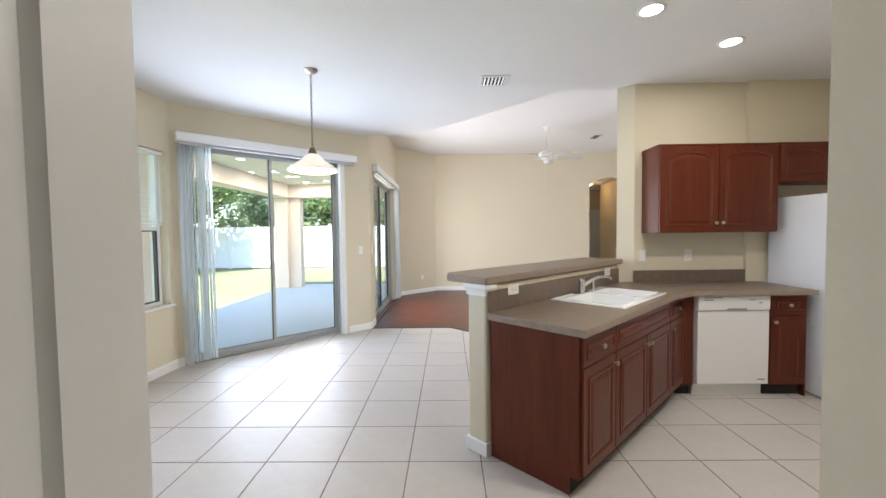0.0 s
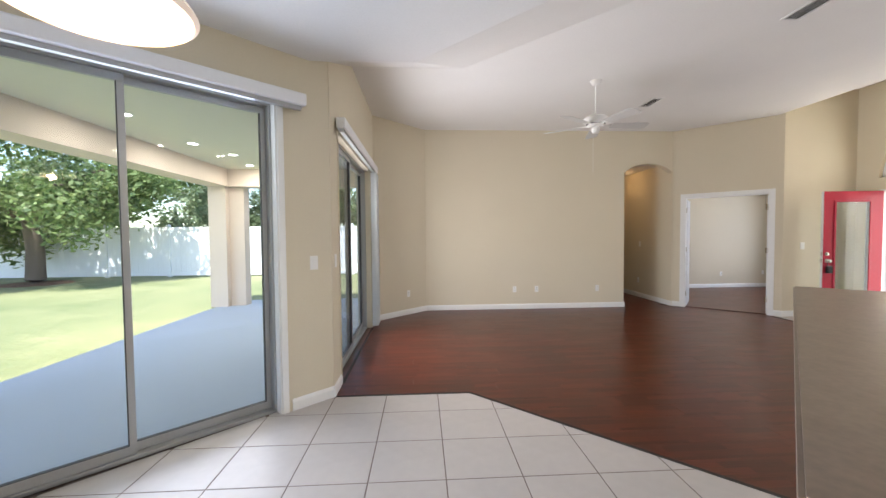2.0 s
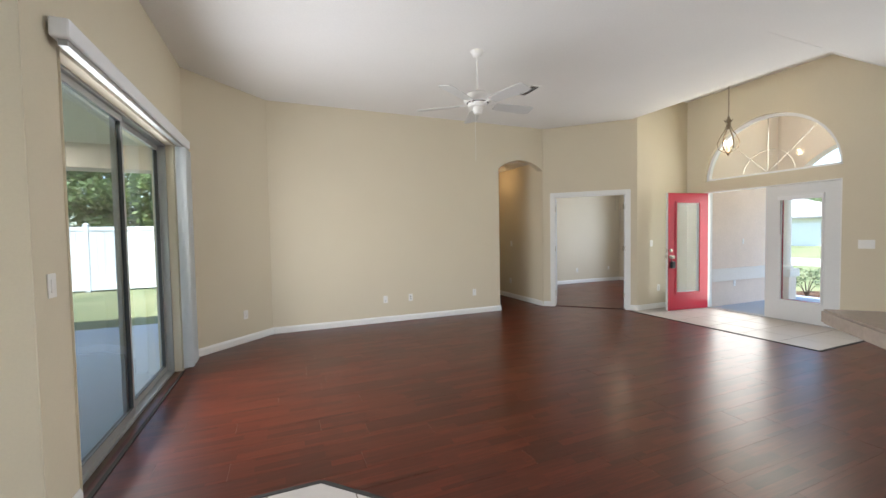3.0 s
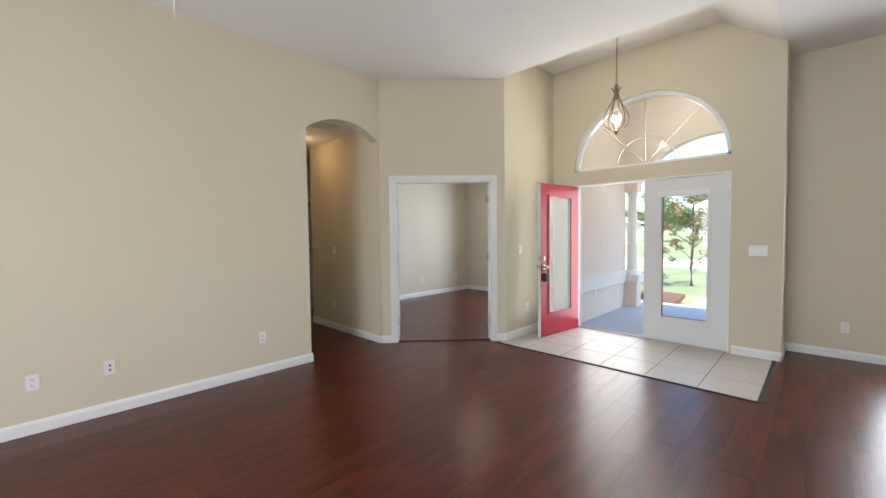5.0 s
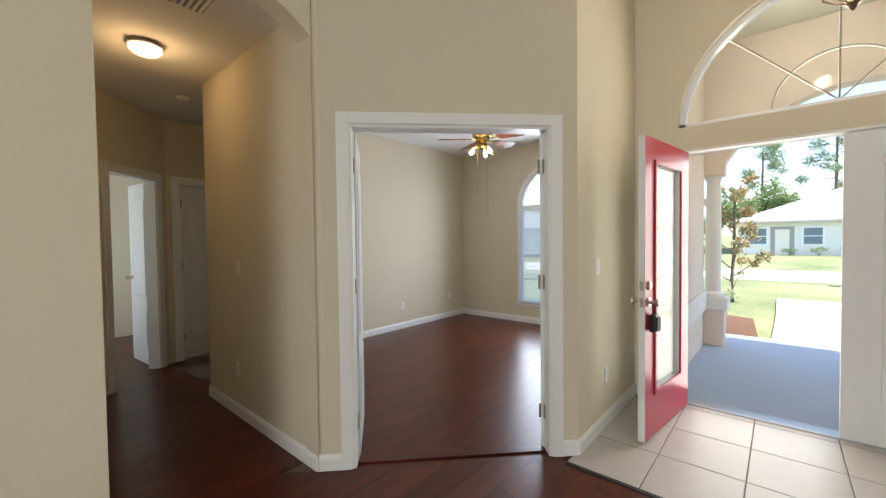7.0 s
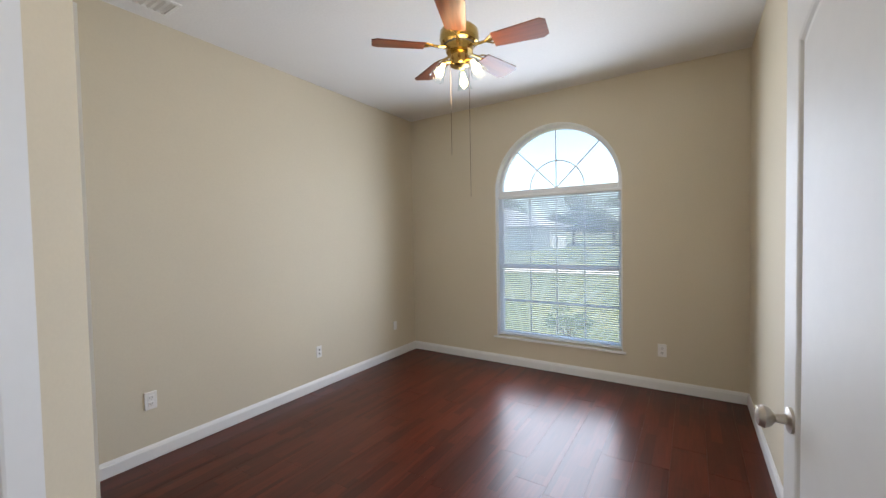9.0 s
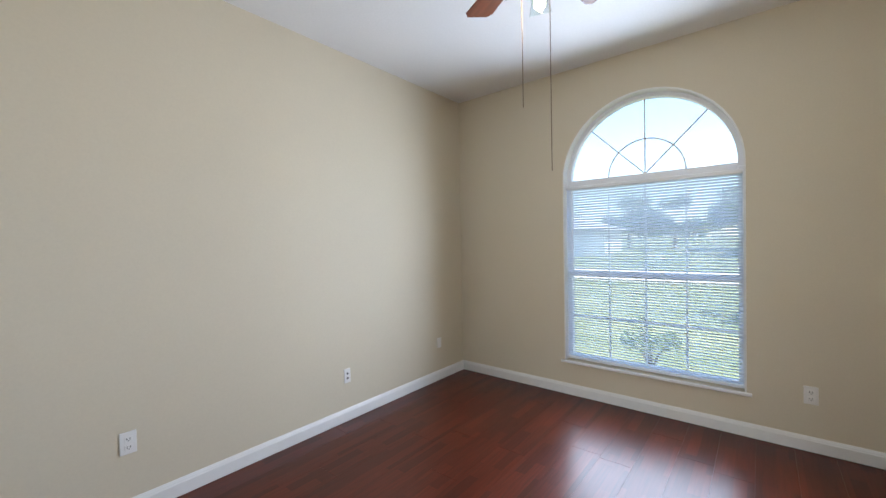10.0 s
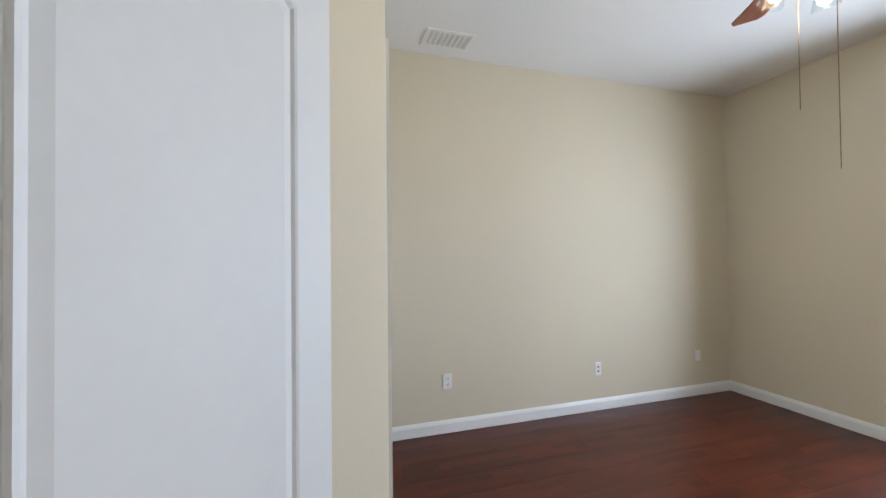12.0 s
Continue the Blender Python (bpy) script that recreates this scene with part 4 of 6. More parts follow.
def arched_window(name, m, w, h, rise, label):
    """Window with a half-round top; x along the wall, room on -y, sill at z 0, springing at h."""
    root = setting(thing(name, m, label, "window"))
    f = 0.045
    fr = part("window_frame", boxed(0, f, 0.08, 0.14, 0, h, 0.003), M["slat"], root)
    bars(fr, "frame_bar", M["slat"], [(w - f, w, 0.08, 0.14, 0, h), (f, w - f, 0.08, 0.14, 0, f), (f, w - f, 0.075, 0.145, h - 0.025, h + 0.025), (f, w - f, 0.09, 0.13, h * 0.48, h * 0.48 + 0.04)])
    arch_bar(fr, "arch_frame", M["slat"], 0.0, w, h, rise, f, 0.08, 0.14)
    arch_bar(root, "reveal_arch", M["trim"], 0.0005, w - 0.0005, h, rise - 0.0005, 0.011, -0.002, 0.079)
    bars(root, "reveal", M["trim"], [(0.0005, 0.0115, -0.002, 0.079, 0.0, h - 0.001), (w - 0.0115, w - 0.0005, -0.002, 0.079, 0.0, h - 0.001)], bevel=0)
    fan_grid(fr, w / 2, h + 0.025, rise - f - 0.01, 0.11, M["slat"], small=0.46)
    for x in (0.28, 0.5, 0.72):
        part("muntin", boxed(w * x - 0.007, w * x + 0.007, 0.105, 0.115, f, h - 0.025), M["slat"], fr)
    for z in (0.25, 0.74):
        part("muntin", boxed(f, w - f, 0.104, 0.116, h * z - 0.007, h * z + 0.007), M["slat"], fr)
    pane(root, f, w - f, 0.125, f, h - 0.02)
    pane(root, f, w - f, 0.125, h + 0.02, h + 0.021, rise - f)
    part("window_sill", boxed(-0.03, w + 0.03, -0.025, 0.09, -0.022, -0.0005, 0.006), M["trim"], root, "white marble sill")
    slat_blind(m, 0.015, w - 0.015, 0.012, h - 0.03, "white horizontal mini blind, lowered, slats open", pitch=0.0215, tilt=-40)
    return root


arched_window("window_4", along((9.01, 12.50), (9.01, 9.17), 1.10, 0.0, 0.304), 1.29, 1.573, 0.67, "white arched window with sunburst muntins over a blind")
arched_window("window_5", along((7.60, 6.475), (7.60, 2.0), 0.815, 0.0, 0.46), 1.26, 1.40, 0.62, "white arched dining window with lowered blind")

# fanlight over the front door
fan_l = setting(thing("window_6", along(FDE, FD, 0.32, 0.0, 2.247), "half-round fanlight with sunburst muntins over the door", "window"))
fr = arch_bar(fan_l, "arch_frame", M["slat"], 0.0, 1.855, 0.0, 0.92, 0.045, 0.06, 0.13)
part("frame_bar", boxed(0.0, 1.855, 0.06, 0.13, 0.0, 0.035), M["slat"], fr)
fan_grid(fr, 0.9275, 0.03, 0.87, 0.095, M["nickel"], small=0.40)
pane(fan_l, 0.04, 1.815, 0.10, 0.03, 0.031, 0.87)

# ---- front door ----
def glazed_leaf(name, m, w, h, mats, label, lite=(0.17, 0.17), blind=False):
    """A full-lite entrance leaf, hinged at x 0; mats: face at +y, face at -y and edge."""
    root = thing(name, m, label, "door", "front door leaves")
    x0, x1, z0, z1 = lite[0], w - lite[1], 0.31, h - 0.16
    bm = bmesh.new()
    for b in ((0, x0, 0.012, h), (x1, w, 0.012, h), (x0, x1, 0.012, z0), (x0, x1, z1, h)):
        box(bm, b[0], b[1], -0.022, 0.022, b[2], b[3])
    leaf = part("leaf", bm, [mats[0], mats[1], mats[2]], root)
    for p in leaf.data.polygons:
        p.material_index = 0 if p.normal.y > 0.5 else 1 if p.normal.y < -0.5 else 2
    for y, mat in ((0.022, mats[0]), (-0.022, mats[1])):
        s = 1 if y > 0 else -1
        lo, hi = sorted((y - 0.004 * s, y + 0.012 * s))
        bars(leaf, "lite_frame", mat, [(x0 - 0.018, x0 + 0.012, lo, hi, z0 - 0.018, z1 + 0.018), (x1 - 0.012, x1 + 0.018, lo, hi, z0 - 0.018, z1 + 0.018), (x0 + 0.012, x1 - 0.012, lo, hi, z0 - 0.018, z0 + 0.012), (x0 + 0.012, x1 - 0.012, lo, hi, z1 - 0.012, z1 + 0.018)], bevel=0.004)
    pane(leaf, x0 + 0.005, x1 - 0.005, 0.0, z0 + 0.005, z1 - 0.005, thick=0.008)
    return root


red = glazed_leaf("entry_door", pose(7.035, 8.722, 0, 0, 0, 173), 0.875, 2.035, (M["red"], M["door"], M["door"]), "raspberry red front door leaf with tall glass, standing open", (0.19, 0.17))
for z, nm, lab in ((1.05, "deadbolt", "nickel deadbolt"), (0.94, "knob", "nickel entry knob")):
    for o in (1, -1):
        prof = [(0.030, 0), (0.030, 0.008), (0.022, 0.014), (0.004, 0.016)] if nm == "deadbolt" else [(0.032, 0), (0.032, 0.006), (0.013, 0.012), (0.012, 0.035), (0.025, 0.045), (0.028, 0.056), (0.020, 0.066), (0.003, 0.069)]
        smooth(part(nm, lathe(bmesh.new(), prof, 16, pose(0.815, 0.022 * o, z, -90 * o, 0, 0)), M["nickel"], red, lab))
for z in (1.05, 0.94):
    part("strike", boxed(0.8751, 0.877, -0.012, 0.012, z - 0.03, z + 0.03), M["nickel"], red)
# the lock box is mirrored to the red face
box_root = thing("key_lock_box", pose(7.035, 8.722, 0.745, 0, 0, 173) @ pose(0.80, 0.052, 0), "black key lock box hanging from the door knob", "lock box")
part("body", boxed(-0.038, 0.038, -0.022, 0.022, 0, 0.115, 0.008), M["black"], box_root)
part("cover", boxed(-0.030, 0.030, 0.022, 0.030, 0.01, 0.100, 0.003), M["dark"], box_root)
part("shackle", tube(bmesh.new(), [(-0.024, 0, 0.11), (-0.024, 0, 0.18), (-0.016, 0, 0.20), (0, 0, 0.208), (0.016, 0, 0.20), (0.024, 0, 0.18), (0.024, 0, 0.11)], 0.006, 8), M["black"], box_root)

white = glazed_leaf("entry_door", pose(7.085, 6.945, 0, 0, 0, 90), 0.888, 2.035, (M["door"], M["red"], M["door"]), "white glazed front door leaf, closed, with raised blind", (0.19, 0.20))
part("blind_header", boxed(0.17, 0.715, 0.034, 0.062, 1.815, 1.875, 0.005), M["slat"], white, "raised mini blind at the top of the glass")
part("wand", tube(bmesh.new(), [(0.68, 0.045, 1.82), (0.68, 0.045, 1.30)], 0.004, 6), M["grey_plastic"], white)
for z in (0.25, 1.02, 1.80):
    part("hinge", lathe(bmesh.new(), [(0.009, z - 0.05), (0.009, z + 0.05)], 10, pose(-0.008, 0.025, 0)), M["nickel"], white)
part("sweep", boxed(0.0, 0.888, -0.018, 0.018, 0.002, 0.012), M["black"], white)

entry = setting(thing("door_5", pose(7.04, 6.925, 0, 0, 0, 90), "white wooden frame of the double front door", "door frame"))
bars(entry, "jamb", M["trim"], [(0.0, 0.016, -0.15, -0.001, 0, 2.06), (1.804, 1.855, -0.15, -0.001, 0, 2.06), (0.016, 1.804, -0.15, -0.001, 2.042, 2.06)], bevel=0.002)
part("threshold", boxed(0.016, 1.804, -0.16, -0.02, -0.004, 0.010, 0.003), M["aluminium"], entry, "metal door threshold")

# ---- kitchen ----
PEN = pose(0.45, 3.04, 0, 0, 0, 45)  # x along the peninsula, -y towards the kitchen


def raised_door(parent, name, x0, x1, z0, z1, y, rise=0.0, knob_at=None):
    """A cherry cabinet door or drawer front on the face y, facing -y."""
    w = 0.052 if z1 - z0 > 0.25 else 0.032
    leaf = part(name, boxed(x0, x1, y - 0.019, y, z0, z1, 0.003), M["cherry"], parent)
    bm = bmesh.new()
    panel_ring(bm, x0 + w, x1 - w, z0 + w, z1 - w - rise, y - 0.0192, -0.008, rise, 0.03)
    part("panel", bm, M["cherry"], leaf)
    if knob_at:
        smooth(part("knob", lathe(bmesh.new(), [(0.007, 0), (0.007, 0.012), (0.015, 0.018), (0.016, 0.025), (0.008, 0.031), (0.002, 0.032)], 12, pose(knob_at[0], y - 0.019, knob_at[1], 90, 0, 0)), M["nickel"], leaf, "round nickel knob"))
    return leaf


def base_unit(m, w, d, label, doors, drawer=True, body_top=0.868):
    """A base cabinet 0.87 m high, front at -y = -d; doors: (x0, x1, knob side)."""
    root = thing("base_cabinet", m, label, "cabinet", "kitchen base cabinets")
    part("body", boxed(0, w, -d + 0.02, 0, 0.10, body_top), M["cherry"], root)
    part("toe_kick", boxed(0.0, w, -d + 0.075, -0.005, 0.0, 0.10), M["dark"], root)
    for x0, x1, side in doors:
        top = 0.70 if drawer else 0.85
        kx = x1 - 0.03 if side > 0 else x0 + 0.03
        raised_door(root, "door", x0 + 0.004, x1 - 0.004, 0.115, top - 0.006, -d + 0.02, 0.0, (kx, top - 0.06))
    return root


# knee wall with its capital and base
knee = setting(part("wall_peninsula", boxed(-0.02, 2.03, 0.0, 0.145, 0, 1.085, 0.012), M["wall"]), "painted knee wall under the breakfast bar", "wall")
knee.matrix_basis = PEN
post_trim = setting(thing("trim_post", PEN, "white trim at the free end of the knee wall", "trim"))
bm = bmesh.new()
rings = [[bm.verts.new((x, y, z)) for x, y in ((-0.02 - o, -o), (0.07, -o), (0.07, 0.145 + o), (-0.02 - o, 0.145 + o))] for o, z in ((0.001, 1.015), (0.006, 1.022), (0.006, 1.03), (0.010, 1.045), (0.017, 1.058), (0.022, 1.064), (0.022, 1.089))]
for r, s in zip(rings, rings[1:]):
    for k in range(4):
        bm.faces.new((r[k], r[(k + 1) % 4], s[(k + 1) % 4], s[k]))
bm.faces.new(rings[0])
bm.faces.new(rings[-1])
part("capital", bm, M["trim"], post_trim)
bm = bmesh.new()
box(bm, -0.034, 0.05, -0.012, 0.159, 0.0, 0.085, 0.004)
part("post_base", bm, M["trim"], post_trim)
base((PEN @ Vector((0.0, 0.145, 0))).xy, (PEN @ Vector((2.03, 0.145, 0))).xy)

bar = thing("breakfast_bar", PEN @ pose(0, 0, 1.09), "taupe laminate breakfast bar top with a pale edge", "bar counter")
bm = bmesh.new()
prism(bm, [(-0.045, -0.028), (2.08, -0.028), (2.08, 0.40), (0.05, 0.40), (-0.045, 0.31)], 0.0, 0.046)
bmesh.ops.bevel(bm, geom=bm.edges[:], offset=0.006, segments=2, affect="EDGES")
slab_ob = part("top", bm, [M["counter"], M["counter_edge"]], bar)
for p in slab_ob.data.polygons:
    p.material_index = 1 if abs(p.normal.z) < 0.5 else 0

# base cabinets of the peninsula
W1, W2, W3 = 0.42, 1.05, 0.37
D = 0.60
pen_a = base_unit(PEN @ pose(0.02, -0.02, 0), W1, D, "cherry base cabinet with one drawer and a raised panel door", [(0, W1, 1)])
raised_door(pen_a, "drawer_front", 0.004, W1 - 0.004, 0.702, 0.855, -D + 0.02, 0, (W1 / 2, 0.78))
part("end_panel", boxed(-0.012, 0.0, -D + 0.075, 0.0, 0.0, 0.868), M["cherry"], pen_a, "plain cherry end panel")
part("end_panel_front", boxed(-0.012, 0.0, -D + 0.02, -D + 0.075, 0.10, 0.868), M["cherry"], pen_a)
pen_b = base_unit(PEN @ pose(0.02 + W1, -0.02, 0), W2, D, "cherry sink base cabinet with two raised panel doors", [(0, W2 / 2, 1), (W2 / 2, W2, -1)], body_top=0.71)
part("face_frame", boxed(0, W2, -D + 0.02, -D + 0.05, 0.71, 0.868), M["cherry"], pen_b)
raised_door(pen_b, "drawer_front", 0.004, W2 - 0.004, 0.702, 0.855, -D + 0.02)
pen_c = base_unit(PEN @ pose(0.02 + W1 + W2, -0.02, 0), W3, D, "cherry corner base cabinet with drawer and panel door", [(0, W3, -1)])
raised_door(pen_c, "drawer_front", 0.004, W3 - 0.004, 0.702, 0.855, -D + 0.02, 0, (W3 / 2, 0.78))

# run along the wall: corner filler, dishwasher, end cabinet; fronts at y 3.89
filler = thing("corner_cabinet", pose(2.16, 4.46, 0), "cherry blind corner cabinet under the worktop", "cabinet", "kitchen base cabinets")
part("body", boxed(0.0, 0.115, -0.55, 0, 0.10, 0.868), M["cherry"], filler)
part("toe_kick", boxed(0.0, 0.115, -0.50, 0, 0, 0.10), M["dark"], filler)
dw = thing("dishwasher", pose(2.285, 4.46, 0), "white built-in dishwasher with control strip and handle recess", "dishwasher")
part("body", boxed(0.004, 0.596, -0.55, 0, 0.10, 0.865), M["appliance"], dw)
part("door", boxed(0.004, 0.596, -0.590, -0.551, 0.115, 0.735, 0.006), M["appliance"], dw)
panel_b = part("control_panel", boxed(0.004, 0.596, -0.600, -0.551, 0.741, 0.862, 0.008), M["appliance"], dw)
# raised grey strip paints the shade of the handle hollow
part("handle_shade_strip", boxed(0.24, 0.40, -0.6015, -0.598, 0.742, 0.760), M["grey_plastic"], panel_b)
for x0, x1, z in ((0.05, 0.13, 0.825), (0.055, 0.20, 0.845), (0.42, 0.47, 0.825), (0.50, 0.53, 0.80)):
    part("marking", boxed(x0, x1, -0.6008, -0.599, z, z + 0.008), M["grey_plastic"], panel_b)
part("badge", boxed(0.50, 0.565, -0.5915, -0.589, 0.15, 0.162), M["grey_plastic"], dw)
part("toe_panel", boxed(0.01, 0.59, -0.52, -0.50, 0.0, 0.10), M["appliance"], dw)
end_u = base_unit(pose(2.893, 4.46, 0), 0.30, 0.59, "narrow cherry base cabinet beside the dishwasher", [(0, 0.30, -1)])
raised_door(end_u, "drawer_front", 0.004, 0.296, 0.702, 0.855, -0.57, 0, (0.15, 0.78))
part("end_panel", boxed(0.30, 0.312, -0.57, 0, 0.0, 0.868), M["cherry"], end_u)

# worktop: peninsula and wall run in one piece, with the hole for the sink
top = thing("worktop", pose(0, 0, 0.87), "continuous taupe laminate worktop with backsplash", "countertop")
P = lambda x, y: tuple((PEN @ Vector((x, y, 0))).xy)
SX0, SX1, SY0, SY1 = 0.71, 1.51, -0.555, -0.06
bm = bmesh.new()
front_y, back_y = -0.645, -0.002
for q in (
    [(-0.01, front_y), (SX0, front_y), (SX0, back_y), (-0.01, back_y)],
    [(SX0, front_y), (SX1, front_y), (SX1, SY0), (SX0, SY0)],
    [(SX0, SY1), (SX1, SY1), (SX1, back_y), (SX0, back_y)],
):
    prism(bm, [P(*c) for c in q], 0, 0.04)
far = [P(SX1, front_y), (2.215, 3.82), (3.235, 3.82), (3.235, 4.458), (2.005, 4.458), P(2.0, back_y), P(SX1, back_y)]
prism(bm, far, 0, 0.04)
bmesh.ops.remove_doubles(bm, verts=bm.verts[:], dist=1e-4)
wt = part("slab", bm, [M["counter"], M["counter_edge"]], top)
for p in wt.data.polygons:
    p.material_index = 1 if abs(p.normal.z) < 0.5 else 0
bs = part("backsplash", boxed(-0.01, 2.0, -0.022, -0.002, 0.04, 0.178, 0.003), M["counter"], top)
bs.matrix_basis = PEN
bs2 = part("backsplash", boxed(2.02, 3.235, 4.436, 4.456, 0.04, 0.155, 0.003), M["counter"], top)

# sink with two bowls
sink = thing("kitchen_sink", PEN @ pose(0, 0, 0.91), "white enamel double-bowl kitchen sink set in the worktop", "sink")
bm = bmesh.new()
x0, x1, y0, y1 = SX0 - 0.015, SX1 + 0.015, SY0 - 0.012, SY1 + 0.012
xm = x0 + 0.46
rim, dpt = 0.012, -0.17
holes = [(x0 + 0.035, xm - 0.012, y0 + 0.035, y1 - 0.09), (xm + 0.012, x1 - 0.035, y0 + 0.035, y1 - 0.09)]


def flat(a, b, c, d):
    bm.faces.new([bm.verts.new((x, y, rim)) for x, y in ((a, c), (b, c), (b, d), (a, d))])


flat(x0, x1, y0, holes[0][2])
flat(x0, x1, holes[0][3], y1)
flat(x0, holes[0][0], holes[0][2], holes[0][3])
flat(holes[0][1], holes[1][0], holes[0][2], holes[0][3])
flat(holes[1][1], x1, holes[0][2], holes[0][3])
for a, b, c, d in holes:
    ring = lambda i, z: [bm.verts.new((x, y, z)) for x, y in ((a + i, c + i), (b - i, c + i), (b - i, d - i), (a + i, d - i))]
    rs = [ring(0, rim), ring(0.008, rim - 0.02), ring(0.02, dpt + 0.03), ring(0.05, dpt)]
    for r, s in zip(rs, rs[1:]):
        for k in range(4):
            bm.faces.new((r[k], r[(k + 1) % 4], s[(k + 1) % 4], s[k]))
    bm.faces.new(rs[-1])
skirt = [[bm.verts.new((x, y, z)) for x, y in ((x0 - o, y0 - o), (x1 + o, y0 - o), (x1 + o, y1 + o), (x0 - o, y1 + o))] for o, z in ((0, rim), (0.006, rim - 0.004), (0.008, 0.0005))]
for r, s in zip(skirt, skirt[1:]):
    for k in range(4):
        bm.faces.new((r[k], r[(k + 1) % 4], s[(k + 1) % 4], s[k]))
bmesh.ops.remove_doubles(bm, verts=bm.verts[:], dist=1e-5)
bowl = part("basin", bm, M["sink"], sink)
bv = bowl.modifiers.new("round", "BEVEL")
bv.width, bv.segments, bv.limit_method, bv.angle_limit = 0.012, 3, "ANGLE", radians(30)
smooth(bowl, 60)
for a, b, c, d in holes:
    part("drain", lathe(bmesh.new(), [(0.04, dpt + 0.001), (0.04, dpt + 0.004), (0.025, dpt + 0.002)], 20, pose((a + b) / 2, (c + d) / 2, 0)), M["chrome"], sink)

tap = thing("kitchen_faucet", PEN @ pose(1.06, -0.10, 0.922), "chrome single-lever kitchen faucet with side sprayer", "faucet")
part("deck_plate", boxed(-0.10, 0.10, -0.026, 0.026, 0, 0.010, 0.005), M["chrome"], tap)
smooth(part("body", lathe(bmesh.new(), [(0.026, 0.01), (0.025, 0.05), (0.022, 0.09), (0.024, 0.10), (0.018, 0.115), (0.004, 0.12)], 20), M["chrome"], tap))
smooth(part("spout", tube(bmesh.new(), [(0, 0, 0.05), (0.05, -0.03, 0.085), (0.12, -0.07, 0.118), (0.185, -0.107, 0.124), (0.228, -0.132, 0.116), (0.236, -0.137, 0.10)], [0.016, 0.014, 0.012, 0.011, 0.011, 0.010], 10), M["chrome"], tap))
smooth(part("lever", tube(bmesh.new(), [(0, 0, 0.11), (-0.015, -0.03, 0.135), (-0.03, -0.07, 0.155)], [0.012, 0.009, 0.006], 8), M["chrome"], tap))
smooth(part("sprayer", lathe(bmesh.new(), [(0.02, 0.0), (0.02, 0.012), (0.013, 0.018), (0.012, 0.06), (0.016, 0.075), (0.006, 0.082)], 16, pose(0.20, 0.0, 0)), M["chrome"], tap))


# wall cabinets, hung 0.09 off the free end of the wall
def wall_unit(m, w, z0, z1, d, label, n, rise=0.045):
    root = thing("wall_cabinet", m, label, "cabinet", "kitchen wall cabinets")
    part("body", boxed(0, w, -d + 0.02, 0, z0, z1), M["cherry"], root)
    part("crown", boxed(-0.006, w + 0.006, -d + 0.012, 0, z1, z1 + 0.018, 0.004), M["cherry"], root)
    for i in range(n):
        a, b = w * i / n, w * (i + 1) / n
        raised_door(root, "door", a + 0.004, b - 0.004, z0 + 0.004, z1 - 0.004, -d + 0.02, rise, (b - 0.03 if i % 2 == 0 else a + 0.03, z0 + 0.085))
    return root


wall_unit(pose(2.105, 4.458, 0), 1.055, 1.39, 2.165, 0.32, "cherry wall cabinet with two arched raised panel doors", 2)
wall_unit(pose(3.16, 4.418, 0), 0.92, 1.83, 2.165, 0.29, "short cherry wall cabinet above the refrigerator", 2, 0.035)

fr = thing("refrigerator", pose(3.27, 4.40, 0), "white top-freezer refrigerator with textured sides", "refrigerator")
part("body", boxed(0, 0.76, -0.66, -0.02, 0.02, 1.70, 0.006), M["fridge"], fr)
for nm, z0, z1 in (("fridge_door", 0.05, 1.12), ("freezer_door", 1.13, 1.70)):
    d = part(nm, boxed(0.0, 0.76, -0.735, -0.668, z0, z1, 0.012), M["fridge"], fr)
    hz = (z1 - 0.45, z1 - 0.05) if nm == "fridge_door" else (z0 + 0.05, z0 + 0.40)
    smooth(part("handle", tube(bmesh.new(), [(0.05, -0.735, hz[0]), (0.05, -0.775, hz[0] + 0.04), (0.05, -0.778, (hz[0] + hz[1]) / 2), (0.05, -0.775, hz[1] - 0.04), (0.05, -0.735, hz[1])], 0.014, 8), M["appliance"], d))
part("grille", boxed(0.02, 0.74, -0.65, -0.60, 0.0, 0.05), M["grey_plastic"], fr)

# ---- lamps, fans, vents, outlets ----
def chain(bm, z0, z1, r=0.011, bar=0.0028):
    """Links of a hanging chain from z1 down to z0."""
    z, k = z1, 0
    while z - 0.03 > z0:
        pts = []
        for i in range(10):
            a = 2 * math.pi * i / 10
            u, w = r * 0.75 * math.cos(a), 0.019 * math.sin(a)
            pts.append((u, 0, z - 0.019 + w) if k % 2 == 0 else (0, u, z - 0.019 + w))
        tube(bm, pts, bar, 5, closed=True)
        z -= 0.030
        k += 1
    return bm


# pendant over the dining nook
pen = thing("pendant_lamp", pose(-0.957, 4.01, 0), "frosted alabaster glass pendant lamp hanging on a chain, lit", "pendant lamp")
smooth(part("canopy", lathe(bmesh.new(), [(0.004, KC - 0.035), (0.03, KC - 0.03), (0.055, KC - 0.015), (0.062, KC - 0.001)], 24), M["nickel"], pen))
part("chain", chain(bmesh.new(), 2.16, KC - 0.03), M["bronze"], pen)
part("wire", tube(bmesh.new(), [(0.006 * math.sin(9 * t), 0.006 * math.cos(9 * t), 2.14 + t * (KC - 2.17)) for t in [i / 20 for i in range(21)]], 0.0022, 5), M["nickel"], pen)
smooth(part("holder", lathe(bmesh.new(), [(0.008, 2.17), (0.02, 2.165), (0.034, 2.13), (0.036, 2.112), (0.028, 2.105)], 20), M["bronze"], pen))
prof = [(0.035, 2.112), (0.07, 2.09), (0.115, 2.045), (0.165, 2.015), (0.205, 1.985), (0.212, 1.972), (0.205, 1.966)]
